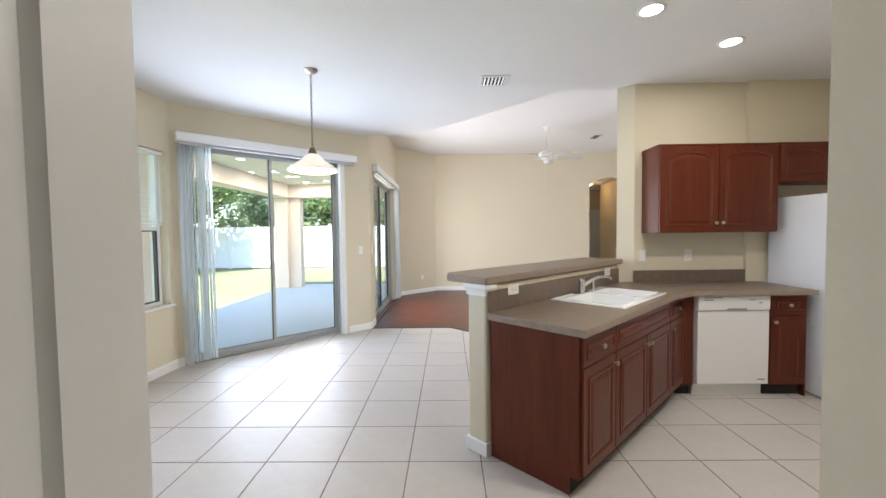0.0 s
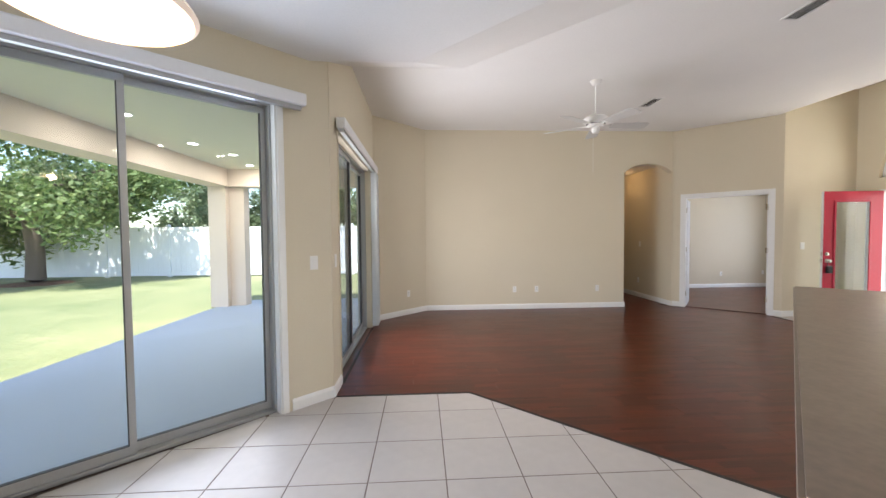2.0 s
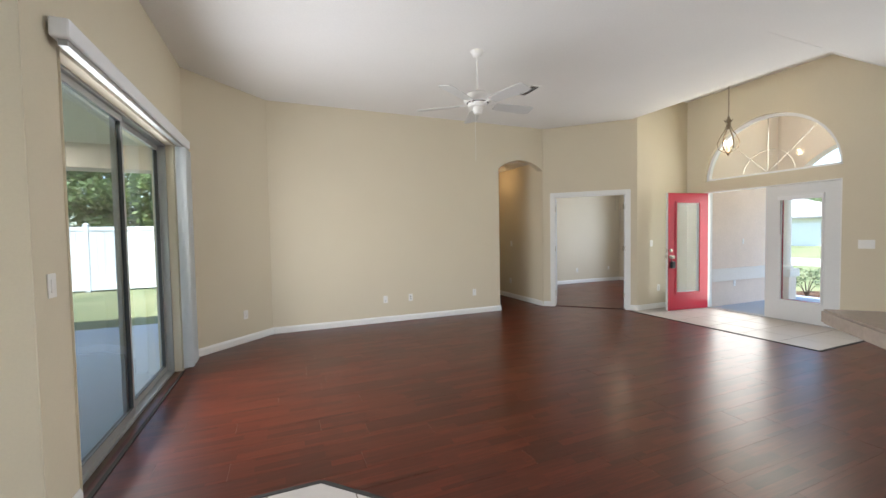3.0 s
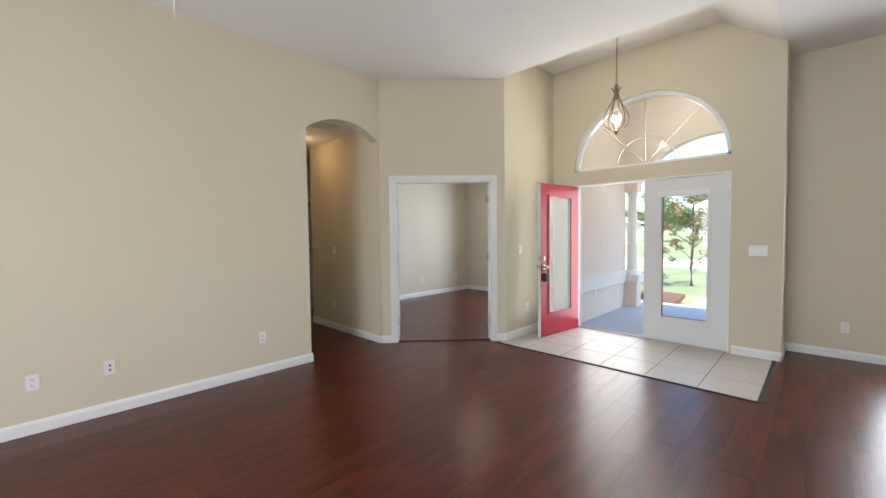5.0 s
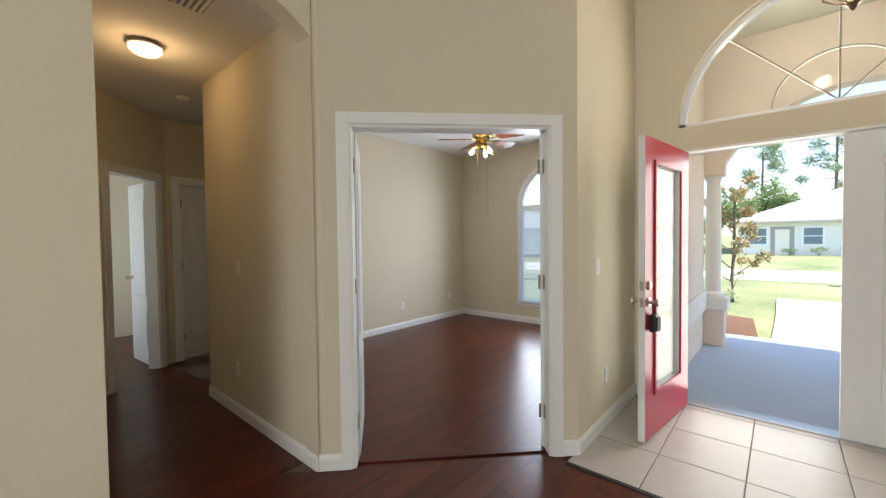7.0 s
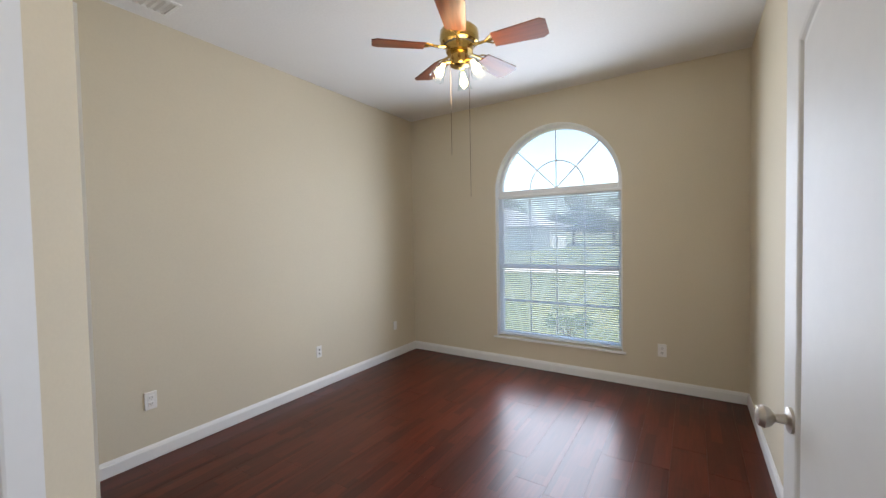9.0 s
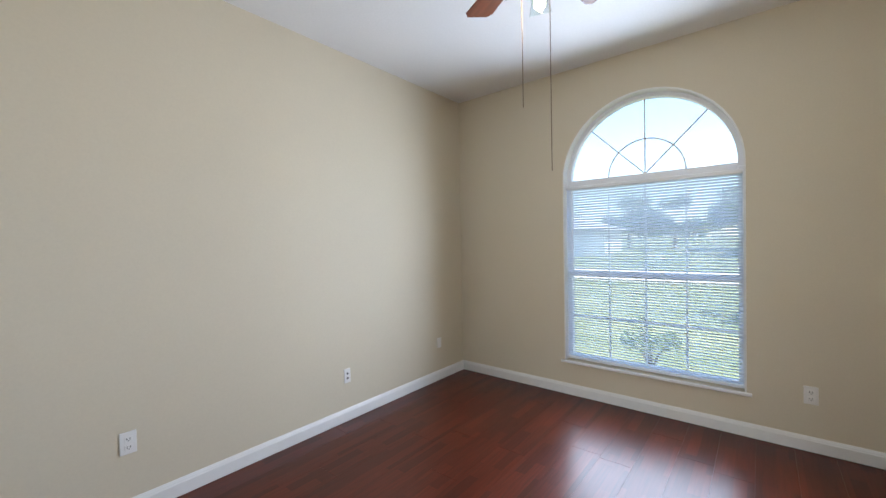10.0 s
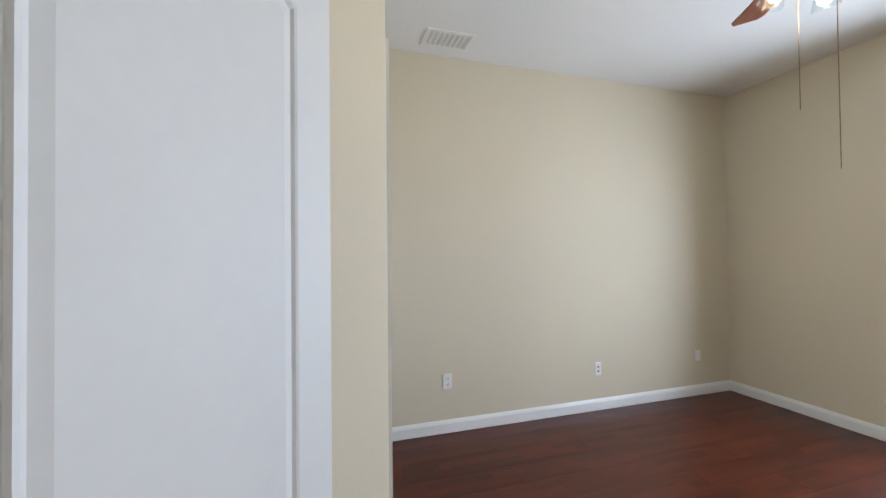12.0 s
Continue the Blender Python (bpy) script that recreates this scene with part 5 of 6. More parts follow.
shade_p = prof + [(r - 0.005, z - 0.004) for r, z in prof[::-1]]
ob = smooth(part("shade", lathe(bmesh.new(), shade_p, 40, cap=False), M["alabaster"], pen, "wide flared alabaster glass shade"), 60)
ob.visible_shadow = True
smooth(part("bulb", lathe(bmesh.new(), [(0.012, 2.10), (0.014, 2.07), (0.030, 2.04), (0.033, 2.02), (0.022, 1.995), (0.003, 1.985)], 16), M["bulb"], pen))
bulb_light(-0.957, 4.01, 1.95, 1.3)

# foyer pendant
fp = thing("foyer_pendant", pose(6.22, 7.88, 0.03), "bronze open-cage pendant with candle bulbs, lit", "pendant lamp")
FT = 3.71
smooth(part("canopy", lathe(bmesh.new(), [(0.004, FT - 0.03), (0.05, FT - 0.022), (0.062, FT - 0.001)], 24), M["bronze"], fp))
part("chain", chain(bmesh.new(), 3.02, FT - 0.03), M["bronze"], fp)
smooth(part("hub", lathe(bmesh.new(), [(0.006, 3.03), (0.016, 3.02), (0.020, 2.96), (0.014, 2.93), (0.022, 2.90), (0.018, 2.86), (0.010, 2.84)], 16), M["bronze"], fp))
for k in range(6):
    a = 2 * math.pi * k / 6
    c, s = math.cos(a), math.sin(a)
    prof = [(0.055, 2.985), (0.030, 2.95), (0.022, 2.90), (0.050, 2.82), (0.105, 2.73), (0.135, 2.645), (0.120, 2.565), (0.06, 2.515), (0.012, 2.495)]
    part("cage_arm", tube(bmesh.new(), [(r * c, r * s, z) for r, z in prof], [0.007, 0.006, 0.006, 0.006, 0.006, 0.006, 0.006, 0.005, 0.005], 6), M["bronze"], fp)
smooth(part("finial", lathe(bmesh.new(), [(0.004, 2.455), (0.014, 2.465), (0.018, 2.48), (0.030, 2.492), (0.024, 2.505), (0.012, 2.515)], 16), M["bronze"], fp))
for k in range(3):
    a = 2 * math.pi * k / 3 + 0.4
    x, y = 0.042 * math.cos(a), 0.042 * math.sin(a)
    cand = part("candle", lathe(bmesh.new(), [(0.010, 2.52), (0.010, 2.60)], 10, pose(x, y, 0)), M["plate"], fp)
    smooth(part("bulb", lathe(bmesh.new(), [(0.006, 2.60), (0.016, 2.625), (0.015, 2.645), (0.006, 2.672), (0.001, 2.685)], 12, pose(x, y, 0)), M["bulb"], cand))
bulb_light(6.22, 7.88, 2.67, 1.8, 0.05)


def downlight(x, y, z, lit=True, watts=0):
    root = thing("recessed_light", pose(x, y, z), "round white recessed ceiling light" + (", lit" if lit else ""), "ceiling light", "recessed lights")
    smooth(part("trim_ring", lathe(bmesh.new(), [(0.066, -0.004), (0.070, -0.007), (0.084, -0.006), (0.090, -0.0005)], 28, cap=False), M["trim"], root))
    part("lens", lathe(bmesh.new(), [(0.067, -0.004), (0.067, -0.001)], 24), M["downlight"] if lit else M["trim"], root)
    if watts:
        down_light(x, y, z - 0.012, watts)
    return root


for x, y in ((1.533, 3.195), (2.362, 3.647)):
    downlight(x, y, KC, True, 1.3)
# unseen third recessed lamp, added to brighten the kitchen and its doorway
downlight(1.9, 2.2, KC, True, 6.5)

smoke = thing("smoke_detector", pose(4.60, 12.45, HC), "small round white smoke detector on the hall ceiling", "smoke detector")
smooth(part("housing", lathe(bmesh.new(), [(0.004, -0.034), (0.038, -0.033), (0.052, -0.022), (0.056, -0.006), (0.058, -0.0005)], 24), M["plate"], smoke))
part("vent_ring", lathe(bmesh.new(), [(0.0475, -0.0265), (0.0515, -0.0235)], 24, cap=False), M["grey_plastic"], smoke)

# flush hall light
hl = thing("flush_light", pose(4.11, 11.465, HC), "round flush hall light with frosted glass, lit", "ceiling light")
smooth(part("base_ring", lathe(bmesh.new(), [(0.10, -0.0005), (0.108, -0.02), (0.104, -0.03)], 32), M["nickel"], hl))
smooth(part("bowl", lathe(bmesh.new(), [(0.10, -0.03), (0.095, -0.05), (0.07, -0.072), (0.03, -0.084), (0.004, -0.086)], 32), M["warm_bowl"], hl, "frosted glass bowl"))
bulb_light(4.11, 11.465, HC - 0.16, 1.15, 0.08, (1.0, 0.64, 0.30))


def vent(name, m, w, h, n, label, behind="dark", tilt=35):
    """A white louvred register; faces -z."""
    root = thing(name, m, label, "air vent", "ceiling vents")
    # flat sheet in place of the duct; the dark one paints its shade
    part("backing", boxed(-w / 2, w / 2, -h / 2, h / 2, -0.002, -0.0003), M[behind], root)
    bars(root, "frame_bar", M["trim"], [(-w / 2 - 0.025, -w / 2, -h / 2 - 0.025, h / 2 + 0.025, -0.010, -0.0003), (w / 2, w / 2 + 0.025, -h / 2 - 0.025, h / 2 + 0.025, -0.010, -0.0003), (-w / 2, w / 2, -h / 2 - 0.025, -h / 2, -0.010, -0.0003), (-w / 2, w / 2, h / 2, h / 2 + 0.025, -0.010, -0.0003)], bevel=0.002)
    for i in range(n):
        x = -w / 2 + w * (i + 0.5) / n
        bm = boxed(-0.008, 0.008, -h / 2, h / 2, -0.001, 0.001)
        o = part("slat", bm, M["trim"], root)
        o.matrix_basis = pose(x, 0, -0.009, 0, tilt, 0)
    return root


vent("ceiling_vent", pose(0.65, 4.32, KC, 0, 0, 0), 0.20, 0.20, 6, "white louvred ceiling vent above the kitchen")
vent("ceiling_vent", pose(3.22, 8.62, LC, 0, 0, 0), 0.13, 0.34, 4, "white louvred ceiling vent in the living room", tilt=-40)
vent("ceiling_vent", pose(3.18, 6.22, LC, 0, 0, 0), 0.13, 0.36, 4, "white louvred ceiling vent near the foyer", tilt=-40)
vent("ceiling_vent", pose(6.08, 12.30, OC, 0, 0, 0), 0.30, 0.16, 8, "white louvred ceiling vent in the office", "trim")
vent("return_grille", pose(4.045, 10.62, HC, 0, 0, 0), 0.40, 0.30, 12, "large white return air grille in the hall ceiling", "grey_plastic")


def plate(m, kind, label, w=0.07, h=0.115):
    """Wall plate facing -y: outlet, switch, double switch, jack or blank."""
    names = {"outlet": "wall_outlet", "switch": "light_switch", "double": "light_switch", "triple": "light_switch", "jack": "wall_jack", "blank": "blank_plate"}
    cats = {"outlet": "outlet", "switch": "switch", "double": "switch", "triple": "switch", "jack": "jack", "blank": "wall plate"}
    if kind == "double":
        w = 0.115
    if kind == "triple":
        w = 0.16
    root = thing(names[kind], m, label, cats[kind], "wall plates")
    part("cover", boxed(-w / 2, w / 2, -0.007, -0.0005, -h / 2, h / 2, 0.0025), M["plate"], root)
    if kind == "outlet":
        for z in (-0.021, 0.021):
            s = part("socket", boxed(-0.017, 0.017, -0.0095, -0.006, z - 0.014, z + 0.014, 0.002), M["plate"], root)
            bars(s, "slot", M["dark"], [(-0.008, -0.005, -0.0100, -0.009, z - 0.004, z + 0.006), (0.005, 0.008, -0.0100, -0.009, z - 0.004, z + 0.006), (-0.002, 0.002, -0.0100, -0.009, z - 0.011, z - 0.007)], bevel=0)
    elif kind in ("switch", "double", "triple"):
        n = {"switch": 1, "double": 2, "triple": 3}[kind]
        for i in range(n):
            x = (i - (n - 1) / 2) * 0.046
            part("rocker", boxed(x - 0.016, x + 0.016, -0.011, -0.006, -0.033, 0.033, 0.003), M["plate"], root)
    elif kind == "jack":
        for z in (-0.018, 0.018):
            part("port", boxed(-0.007, 0.007, -0.010, -0.006, z - 0.007, z + 0.007), M["dark"], root)
    return root


def on_wall(a, b, x, y, z):
    """Pose of a plate on the face of the wall whose way runs from a to b, at the place nearest (x, y)."""
    a, b = Vector(a), Vector(b)
    d = (b - a).normalized()
    s = (Vector((x, y)) - a).dot(d)
    p = a + d * s
    return pose(p.x, p.y, z, 0, 0, math.degrees(math.atan2(d.y, d.x)) + 180)


NO, NOE = (9.01, 12.54), (5.45, 12.54)
LN, LNE = (4.62, 10.20), (-0.10, 10.20)
plate(on_wall(S1, S1E, -1.05, 6.25, 1.18), "switch", "white rocker switch beside the patio door")
plate(on_wall(S2, S2E, -0.95, 6.52, 1.18), "switch", "white rocker switch on the narrow wall between the patio doors")
plate(on_wall(LN, LNE, 3.15, 10.2, 0.37), "outlet", "white duplex outlet low on the living room wall")
plate(on_wall(LN, LNE, 1.56, 10.2, 0.37), "outlet", "white duplex outlet low on the living room wall")
plate(on_wall(LN, LNE, 1.98, 10.2, 0.37), "jack", "white cable jack plate low on the wall")
plate(on_wall((-0.10, 10.20), (-0.95, 9.35), -0.42, 9.88, 0.37), "outlet", "white duplex outlet on the slanted wall")
plate(on_wall((7.04, 9.10), (5.78, 9.10), 6.12, 9.10, 1.17), "switch", "white rocker switch beside the front door")
plate(on_wall((7.04, 9.10), (5.78, 9.10), 6.30, 9.10, 0.37), "outlet", "white duplex outlet low in the foyer")
plate(on_wall(FD, FDE, 7.04, 6.68, 1.17), "triple", "white triple rocker switch by the front door")
plate(on_wall((7.60, 2.0), (7.60, 6.475), 7.6, 5.99, 0.34), "outlet", "white duplex outlet under the dining window")
plate(on_wall(NO, NOE, 6.126, 12.5, 0.385), "outlet", "white duplex outlet on the office wall")
plate(on_wall(NO, NOE, 7.484, 12.5, 0.35), "jack", "white double jack plate on the office wall", 0.06, 0.11)
plate(on_wall(NO, NOE, 8.606, 12.5, 0.37), "blank", "blank white plate near the office corner", 0.06, 0.10)
plate(on_wall((9.01, 9.17), (9.01, 12.54), 9.01, 9.788, 0.36), "outlet", "white duplex outlet beside the arched window")
plate(on_wall((4.62, 10.26), (4.62, 11.98), 4.62, 11.30, 1.17), "switch", "white rocker switch in the hall")
plate(on_wall((4.62, 10.26), (4.62, 11.98), 4.62, 11.35, 0.37), "outlet", "white duplex outlet low in the hall")
plate(on_wall((-2.74, 3.55), (-0.13, 1.05), -2.6, 3.4, 0.37), "outlet", "white duplex outlet low in the dining nook")
plate(PEN @ pose(0.24, -0.022, 1.035, 0, 90, 0), "outlet", "white duplex outlet set sideways in the bar backsplash")
plate(PEN @ pose(1.72, -0.022, 1.035, 0, 90, 0), "outlet", "white duplex outlet set sideways behind the faucet")
plate(pose(2.11, 4.46, 1.17), "switch", "white rocker switch under the wall cabinet")
plate(pose(2.56, 4.46, 1.17), "outlet", "white duplex outlet under the wall cabinet")


# ceiling fans
def fan(name, m, drop, blade_len, turn, mats, label, lights=0, blades=5, width=0.13, body=1.0):
    """A ceiling fan hung at the ceiling, z down from 0; drop: height of the rod."""
    metal, blade_m = mats
    root = thing(name, m, label, "ceiling fan")
    smooth(part("canopy", lathe(bmesh.new(), [(0.020, -0.065), (0.045, -0.05), (0.066, -0.015), (0.070, -0.0005)], 28), metal, root))
    if drop > 0.1:
        part("rod", lathe(bmesh.new(), [(0.0075, -drop - 0.02), (0.0075, -0.06)], 12), metal, root)
    z = -drop
    prof = [(0.03, -0.155), (0.075, -0.150), (0.082, -0.115), (0.105, -0.10), (0.112, -0.075), (0.108, -0.035), (0.085, -0.012), (0.04, 0.0)]
    smooth(part("motor", lathe(bmesh.new(), [(a * body, z + b) for a, b in prof] + [(0.012, z + 0.02)], 32), metal, root))
    part("vent_ring", lathe(bmesh.new(), [(0.078 * body, z - 0.118), (0.0905 * body, z - 0.110)], 32, cap=False), M["dark"], root)
    bz = z - 0.125
    for k in range(blades):
        a = turn + 360 * k / blades
        bm = bmesh.new()
        w0, w1 = width * 0.42, width * 0.56
        pts = [(0.20, -w0), (0.20 + blade_len * 0.9, -w1), (0.20 + blade_len, -w1 * 0.72), (0.20 + blade_len, w1 * 0.72), (0.20 + blade_len * 0.9, w1), (0.20, w0)]
        prism(bm, pts, -0.003, 0.003)
        bl = part("blade", bm, blade_m, root)
        bl.matrix_basis = pose(0, 0, bz, 0, 0, a) @ pose(0, 0, 0, -11, 0, 0)
        iron = bmesh.new()
        tube(iron, [(0.07, 0, 0.006), (0.12, 0, 0.002), (0.17, 0, 0.006), (0.20, 0, 0.006)], 0.008, 6)
        for s in (-1, 1):
            tube(iron, [(0.15, 0, 0.005), (0.19, 0.032 * s, 0.006), (0.235, 0.036 * s, 0.006), (0.262, 0.012 * s, 0.006), (0.20, 0.004 * s, 0.006)], 0.005, 5)
        ir = part("blade_iron", iron, metal, root)
        ir.matrix_basis = pose(0, 0, bz, 0, 0, a) @ pose(0, 0, 0, -11, 0, 0)
    if lights:
        smooth(part("light_plate", lathe(bmesh.new(), [(0.02, z - 0.235), (0.05, z - 0.225), (0.06, z - 0.19), (0.05, z - 0.155)], 24), metal, root))
        for k in range(lights):
            a = radians(turn + 30 + 360 * k / lights)
            c, s = math.cos(a), math.sin(a)
            part("lamp_arm", tube(bmesh.new(), [(0.045 * c, 0.045 * s, z - 0.205), (0.085 * c, 0.085 * s, z - 0.215)], 0.009, 6), metal, root)
            mm = pose(0.09 * c, 0.09 * s, z - 0.215) @ Matrix.Rotation(a, 4, "Z") @ pose(0, 0, 0, 0, -28, 0)
            sh = smooth(part("shade", lathe(bmesh.new(), [(0.022, 0.0), (0.030, -0.02), (0.034, -0.06), (0.046, -0.105), (0.044, -0.105), (0.031, -0.06), (0.027, -0.02), (0.020, -0.002)], 20, mm, cap=False), M["glass"], root, "clear ribbed glass shade"), 60)
            sh.visible_shadow = False
            smooth(part("bulb", lathe(bmesh.new(), [(0.010, -0.01), (0.013, -0.03), (0.024, -0.06), (0.022, -0.08), (0.004, -0.095)], 14, mm), M["bulb"], root))
    else:
        smooth(part("switch_cup", lathe(bmesh.new(), [(0.01, z - 0.225), (0.04, z - 0.22), (0.05, z - 0.19), (0.05, z - 0.155)], 24), metal, root))
    return root


of = fan("ceiling_fan", pose(7.0, 10.675, OC), 0.26, 0.29, -11.5, (M["brass"], M["blade"]), "polished brass ceiling fan with cherry blades and lit glass shades", lights=3)
part("pull_chain", tube(bmesh.new(), [(-0.045, 0.035, -0.43), (-0.045, 0.035, -0.99)], 0.0016, 5), M["bronze"], of)
part("pull_chain", tube(bmesh.new(), [(0.045, -0.035, -0.43), (0.045, -0.035, -1.222)], 0.0016, 5), M["bronze"], of)
bulb_light(6.90, 10.575, OC - 0.55, 2.4, 0.10)
lf = fan("ceiling_fan", pose(2.04, 7.86, LC), 0.435, 0.46, -1.4, (M["plate"], M["white_blade"]), "white five-blade ceiling fan hanging on a rod", lights=0, width=0.15, body=1.3)
part("pull_chain", tube(bmesh.new(), [(-0.03, 0.0, -0.64), (-0.03, 0.0, -1.15)], 0.002, 5), M["trim"], lf)

# ---- outside, garden side ----
G = -0.05
slab_pts = [(-4.45, 2.0), (-0.9, 2.0), (-0.9, 12.1), (-4.45, 12.1)]
setting(part("pavement_lanai", prism(bmesh.new(), slab_pts, -0.30, G), M["concrete"]), "blue-grey painted concrete lanai floor", "patio")


def lanai():
    root = setting(thing("lanai_frame", pose(0, 0, 0), "peach stucco piers and beams of the lanai", "pier"))
    for x0, x1, y0, y1 in ((-4.55, -4.20, 11.25, 11.65), (-4.20, -3.90, 11.40, 11.65), (-4.55, -4.15, 5.9, 6.3), (-1.4, -0.9, 11.40, 11.65)):
        part("pier", boxed(x0, x1, y0, y1, G, 2.44), M["stucco"], root)
    part("beam", boxed(-4.55, -4.15, 1.5, 11.65, 2.44, 3.0), M["stucco"], root)
    part("beam", boxed(-4.15, -0.6, 11.25, 11.65, 2.44, 3.0), M["stucco"], root)
    return root


lanai()
slab("ceiling_lanai", [(-4.5, 1.5), (-3.0, 1.5), (-3.0, 4.7), (-1.15, 6.4), (-1.15, 9.4), (-0.2, 10.4), (-0.2, 11.6), (-4.5, 11.6)], 2.79, 0.08, M["soffit"], "cream painted lanai ceiling")
for x, y in ((-3.55, 9.0), (-3.35, 9.8), (-3.5, 10.8), (-2.9, 10.6), (-2.2, 9.2), (-3.5, 7.6)):
    downlight(x, y, 2.79, True, 3)
eave = setting(part("gutter", boxed(-5.05, -4.56, 1.0, 11.9, 2.85, 2.98, 0.02), M["fence"]), "white metal gutter along the eave", "gutter")
setting(part("roof_lanai", prism(bmesh.new(), [(-5.0, 1.0), (-1.2, 1.0), (-1.2, 11.9), (-5.0, 11.9)], 3.02, 3.12), M["roof"]), "shingled lanai roof", "roof")


def fence(name, a, b, label):
    a, b = Vector(a), Vector(b)
    L = (b - a).length
    d = (b - a).normalized()
    root = thing(name, pose(a.x, a.y, -0.17, 0, 0, math.degrees(math.atan2(d.y, d.x))), label, "fence")
    n = round(L / 2.4)
    step = L / n
    for i in range(n + 1):
        post = part("post", boxed(i * step - 0.06, i * step + 0.06, -0.06, 0.06, 0, 2.02, 0.008), M["fence"], root)
        cap = bmesh.new()
        lathe(cap, [(0.095, 2.02), (0.095, 2.04), (0.01, 2.10)], 4, pose(i * step, 0, 0, 0, 0, 45))
        part("cap", cap, M["fence"], post)
    for i in range(n):
        x0, x1 = i * step + 0.06, (i + 1) * step - 0.06
        part("rail", boxed(x0, x1, -0.03, 0.03, 1.86, 1.98, 0.004), M["fence"], root)
        part("rail", boxed(x0, x1, -0.03, 0.03, 0.05, 0.20, 0.004), M["fence"], root)
        bm = bmesh.new()
        m = round((x1 - x0) / 0.19)
        w = (x1 - x0) / m
        for j in range(m):
            box(bm, x0 + j * w + 0.002, x0 + (j + 1) * w - 0.002, -0.012, 0.012, 0.20, 1.86)
        part("boards", bm, M["fence"], root)
    return root


fence("vinyl_fence", (-27, 19.0), (4.2, 19.0), "tall white vinyl privacy fence behind the lawn")
fence("vinyl_fence", (-27, 1.0), (-27, 19.0), "tall white vinyl privacy fence at the garden side")


def leaf_cloud(rnd, spots, count, size, squash=0.85):
    """Many small leaf cards around clump centres (x, y, z, radius)."""
    verts, faces = [], []
    total = sum(s[3] ** 2 for s in spots)
    for cx, cy, cz, cr in spots:
        for _ in range(int(count * cr * cr / total)):
            while True:
                p = Vector((rnd.uniform(-1, 1), rnd.uniform(-1, 1), rnd.uniform(-1, 1)))
                if 0.25 < p.length < 1:
                    break
            p = p * (cr * (0.55 + 0.45 * rnd.random()))
            c = Vector((cx + p.x, cy + p.y, cz + p.z * squash))
            t = Vector((rnd.uniform(-1, 1), rnd.uniform(-1, 1), rnd.uniform(-0.7, 0.5))).normalized()
            q = t.cross(Vector((rnd.uniform(-1, 1), rnd.uniform(-1, 1), rnd.uniform(-1, 1)))).normalized()
            s = size * rnd.uniform(0.6, 1.3)
            i = len(verts)
            verts += [c - t * s, c + q * s * 0.45, c + t * s, c - q * s * 0.45]
            faces.append((i, i + 1, i + 2, i + 3))
    return verts, faces


def cloud_part(name, data, mat, parent):
    me = bpy.data.meshes.new(name)
    me.from_pydata([tuple(v) for v in data[0]], [], data[1])
    me.materials.append(mat)
    ob = new(name, me)
    ob.parent = parent
    return ob


def tree(name, x, y, z, seed, trunk_r, trunk_h, spread, height, count, size, label, leaf, low=0.0, limbs=7, squash=0.75):
    rnd = random.Random(seed)
    root = thing(name, pose(x, y, z), label, "tree", "trees")
    tip = Vector((rnd.uniform(-0.3, 0.3), rnd.uniform(-0.3, 0.3), trunk_h))
    bm = bmesh.new()
    tube(bm, [(0, 0, -0.1), (0.02, 0, 0.15), (0.03, 0.02, trunk_h * 0.5), tuple(tip)], [trunk_r * 1.5, trunk_r * 1.1, trunk_r * 0.95, trunk_r * 0.8], 12)
    spots = []
    for k in range(limbs):
        a = 2 * math.pi * k / limbs + rnd.uniform(-0.35, 0.35)
        r = spread * rnd.uniform(0.55, 0.95)
        e = Vector((r * math.cos(a), r * math.sin(a), trunk_h + height * rnd.uniform(0.05, 0.6)))
        mid = tip.lerp(e, 0.5) + Vector((0, 0, height * 0.12))
        tube(bm, [tuple(tip * 0.92), tuple(mid), tuple(e)], [trunk_r * 0.5, trunk_r * 0.3, trunk_r * 0.08], 7)
        for t in (0.55, 0.8, 1.0):
            c = tip.lerp(e, t)
            for _ in range(2):
                spots.append((c.x + rnd.uniform(-0.6, 0.6), c.y + rnd.uniform(-0.6, 0.6), c.z + rnd.uniform(-0.5, 0.9) - low * t, spread * rnd.uniform(0.20, 0.34)))
    for _ in range(limbs):
        spots.append((rnd.uniform(-0.5, 0.5) * spread, rnd.uniform(-0.5, 0.5) * spread, trunk_h + height * rnd.uniform(0.4, 0.9), spread * rnd.uniform(0.25, 0.38)))
    smooth(part("trunk", bm, M["bark"], root), 60)
    tagged(cloud_part("crown", leaf_cloud(rnd, spots, count, size, squash), leaf, root), kind="stuff")
    return root


tree("oak_tree", -13.6, 17.2, -0.17, 3, 0.26, 2.3, 5.0, 4.6, 42000, 0.105, "broad leafy oak with a stout grey trunk on the lawn", M["leaf"], low=0.9, limbs=9)
for i, (x, y, s) in enumerate(((-6.0, 23.5, 3.2), (-1.0, 24.5, 3.4), (3.5, 23.0, 3.0), (-11.0, 25.5, 3.6), (-20.0, 24.0, 4.0), (-25.5, 21.5, 3.6), (-31, 15.0, 4.2), (-31.5, 8.0, 4.0))):
    tree("garden_tree", x, y, -0.17, 20 + i, 0.16, 2.0, s, 4.0, 11000, 0.14, "leafy green tree behind the white fence", M["pine_leaf"] if i % 2 else M["leaf"], low=0.6, limbs=6)
ob = setting(part("mulch_ring", lathe(bmesh.new(), [(1.1, -0.19), (0.95, -0.150), (0.4, -0.13), (0.0001, -0.12)], 24, pose(-13.6, 17.2, 0), cap=False), M["mulch"]), "bare earth round the oak's trunk", "soil")

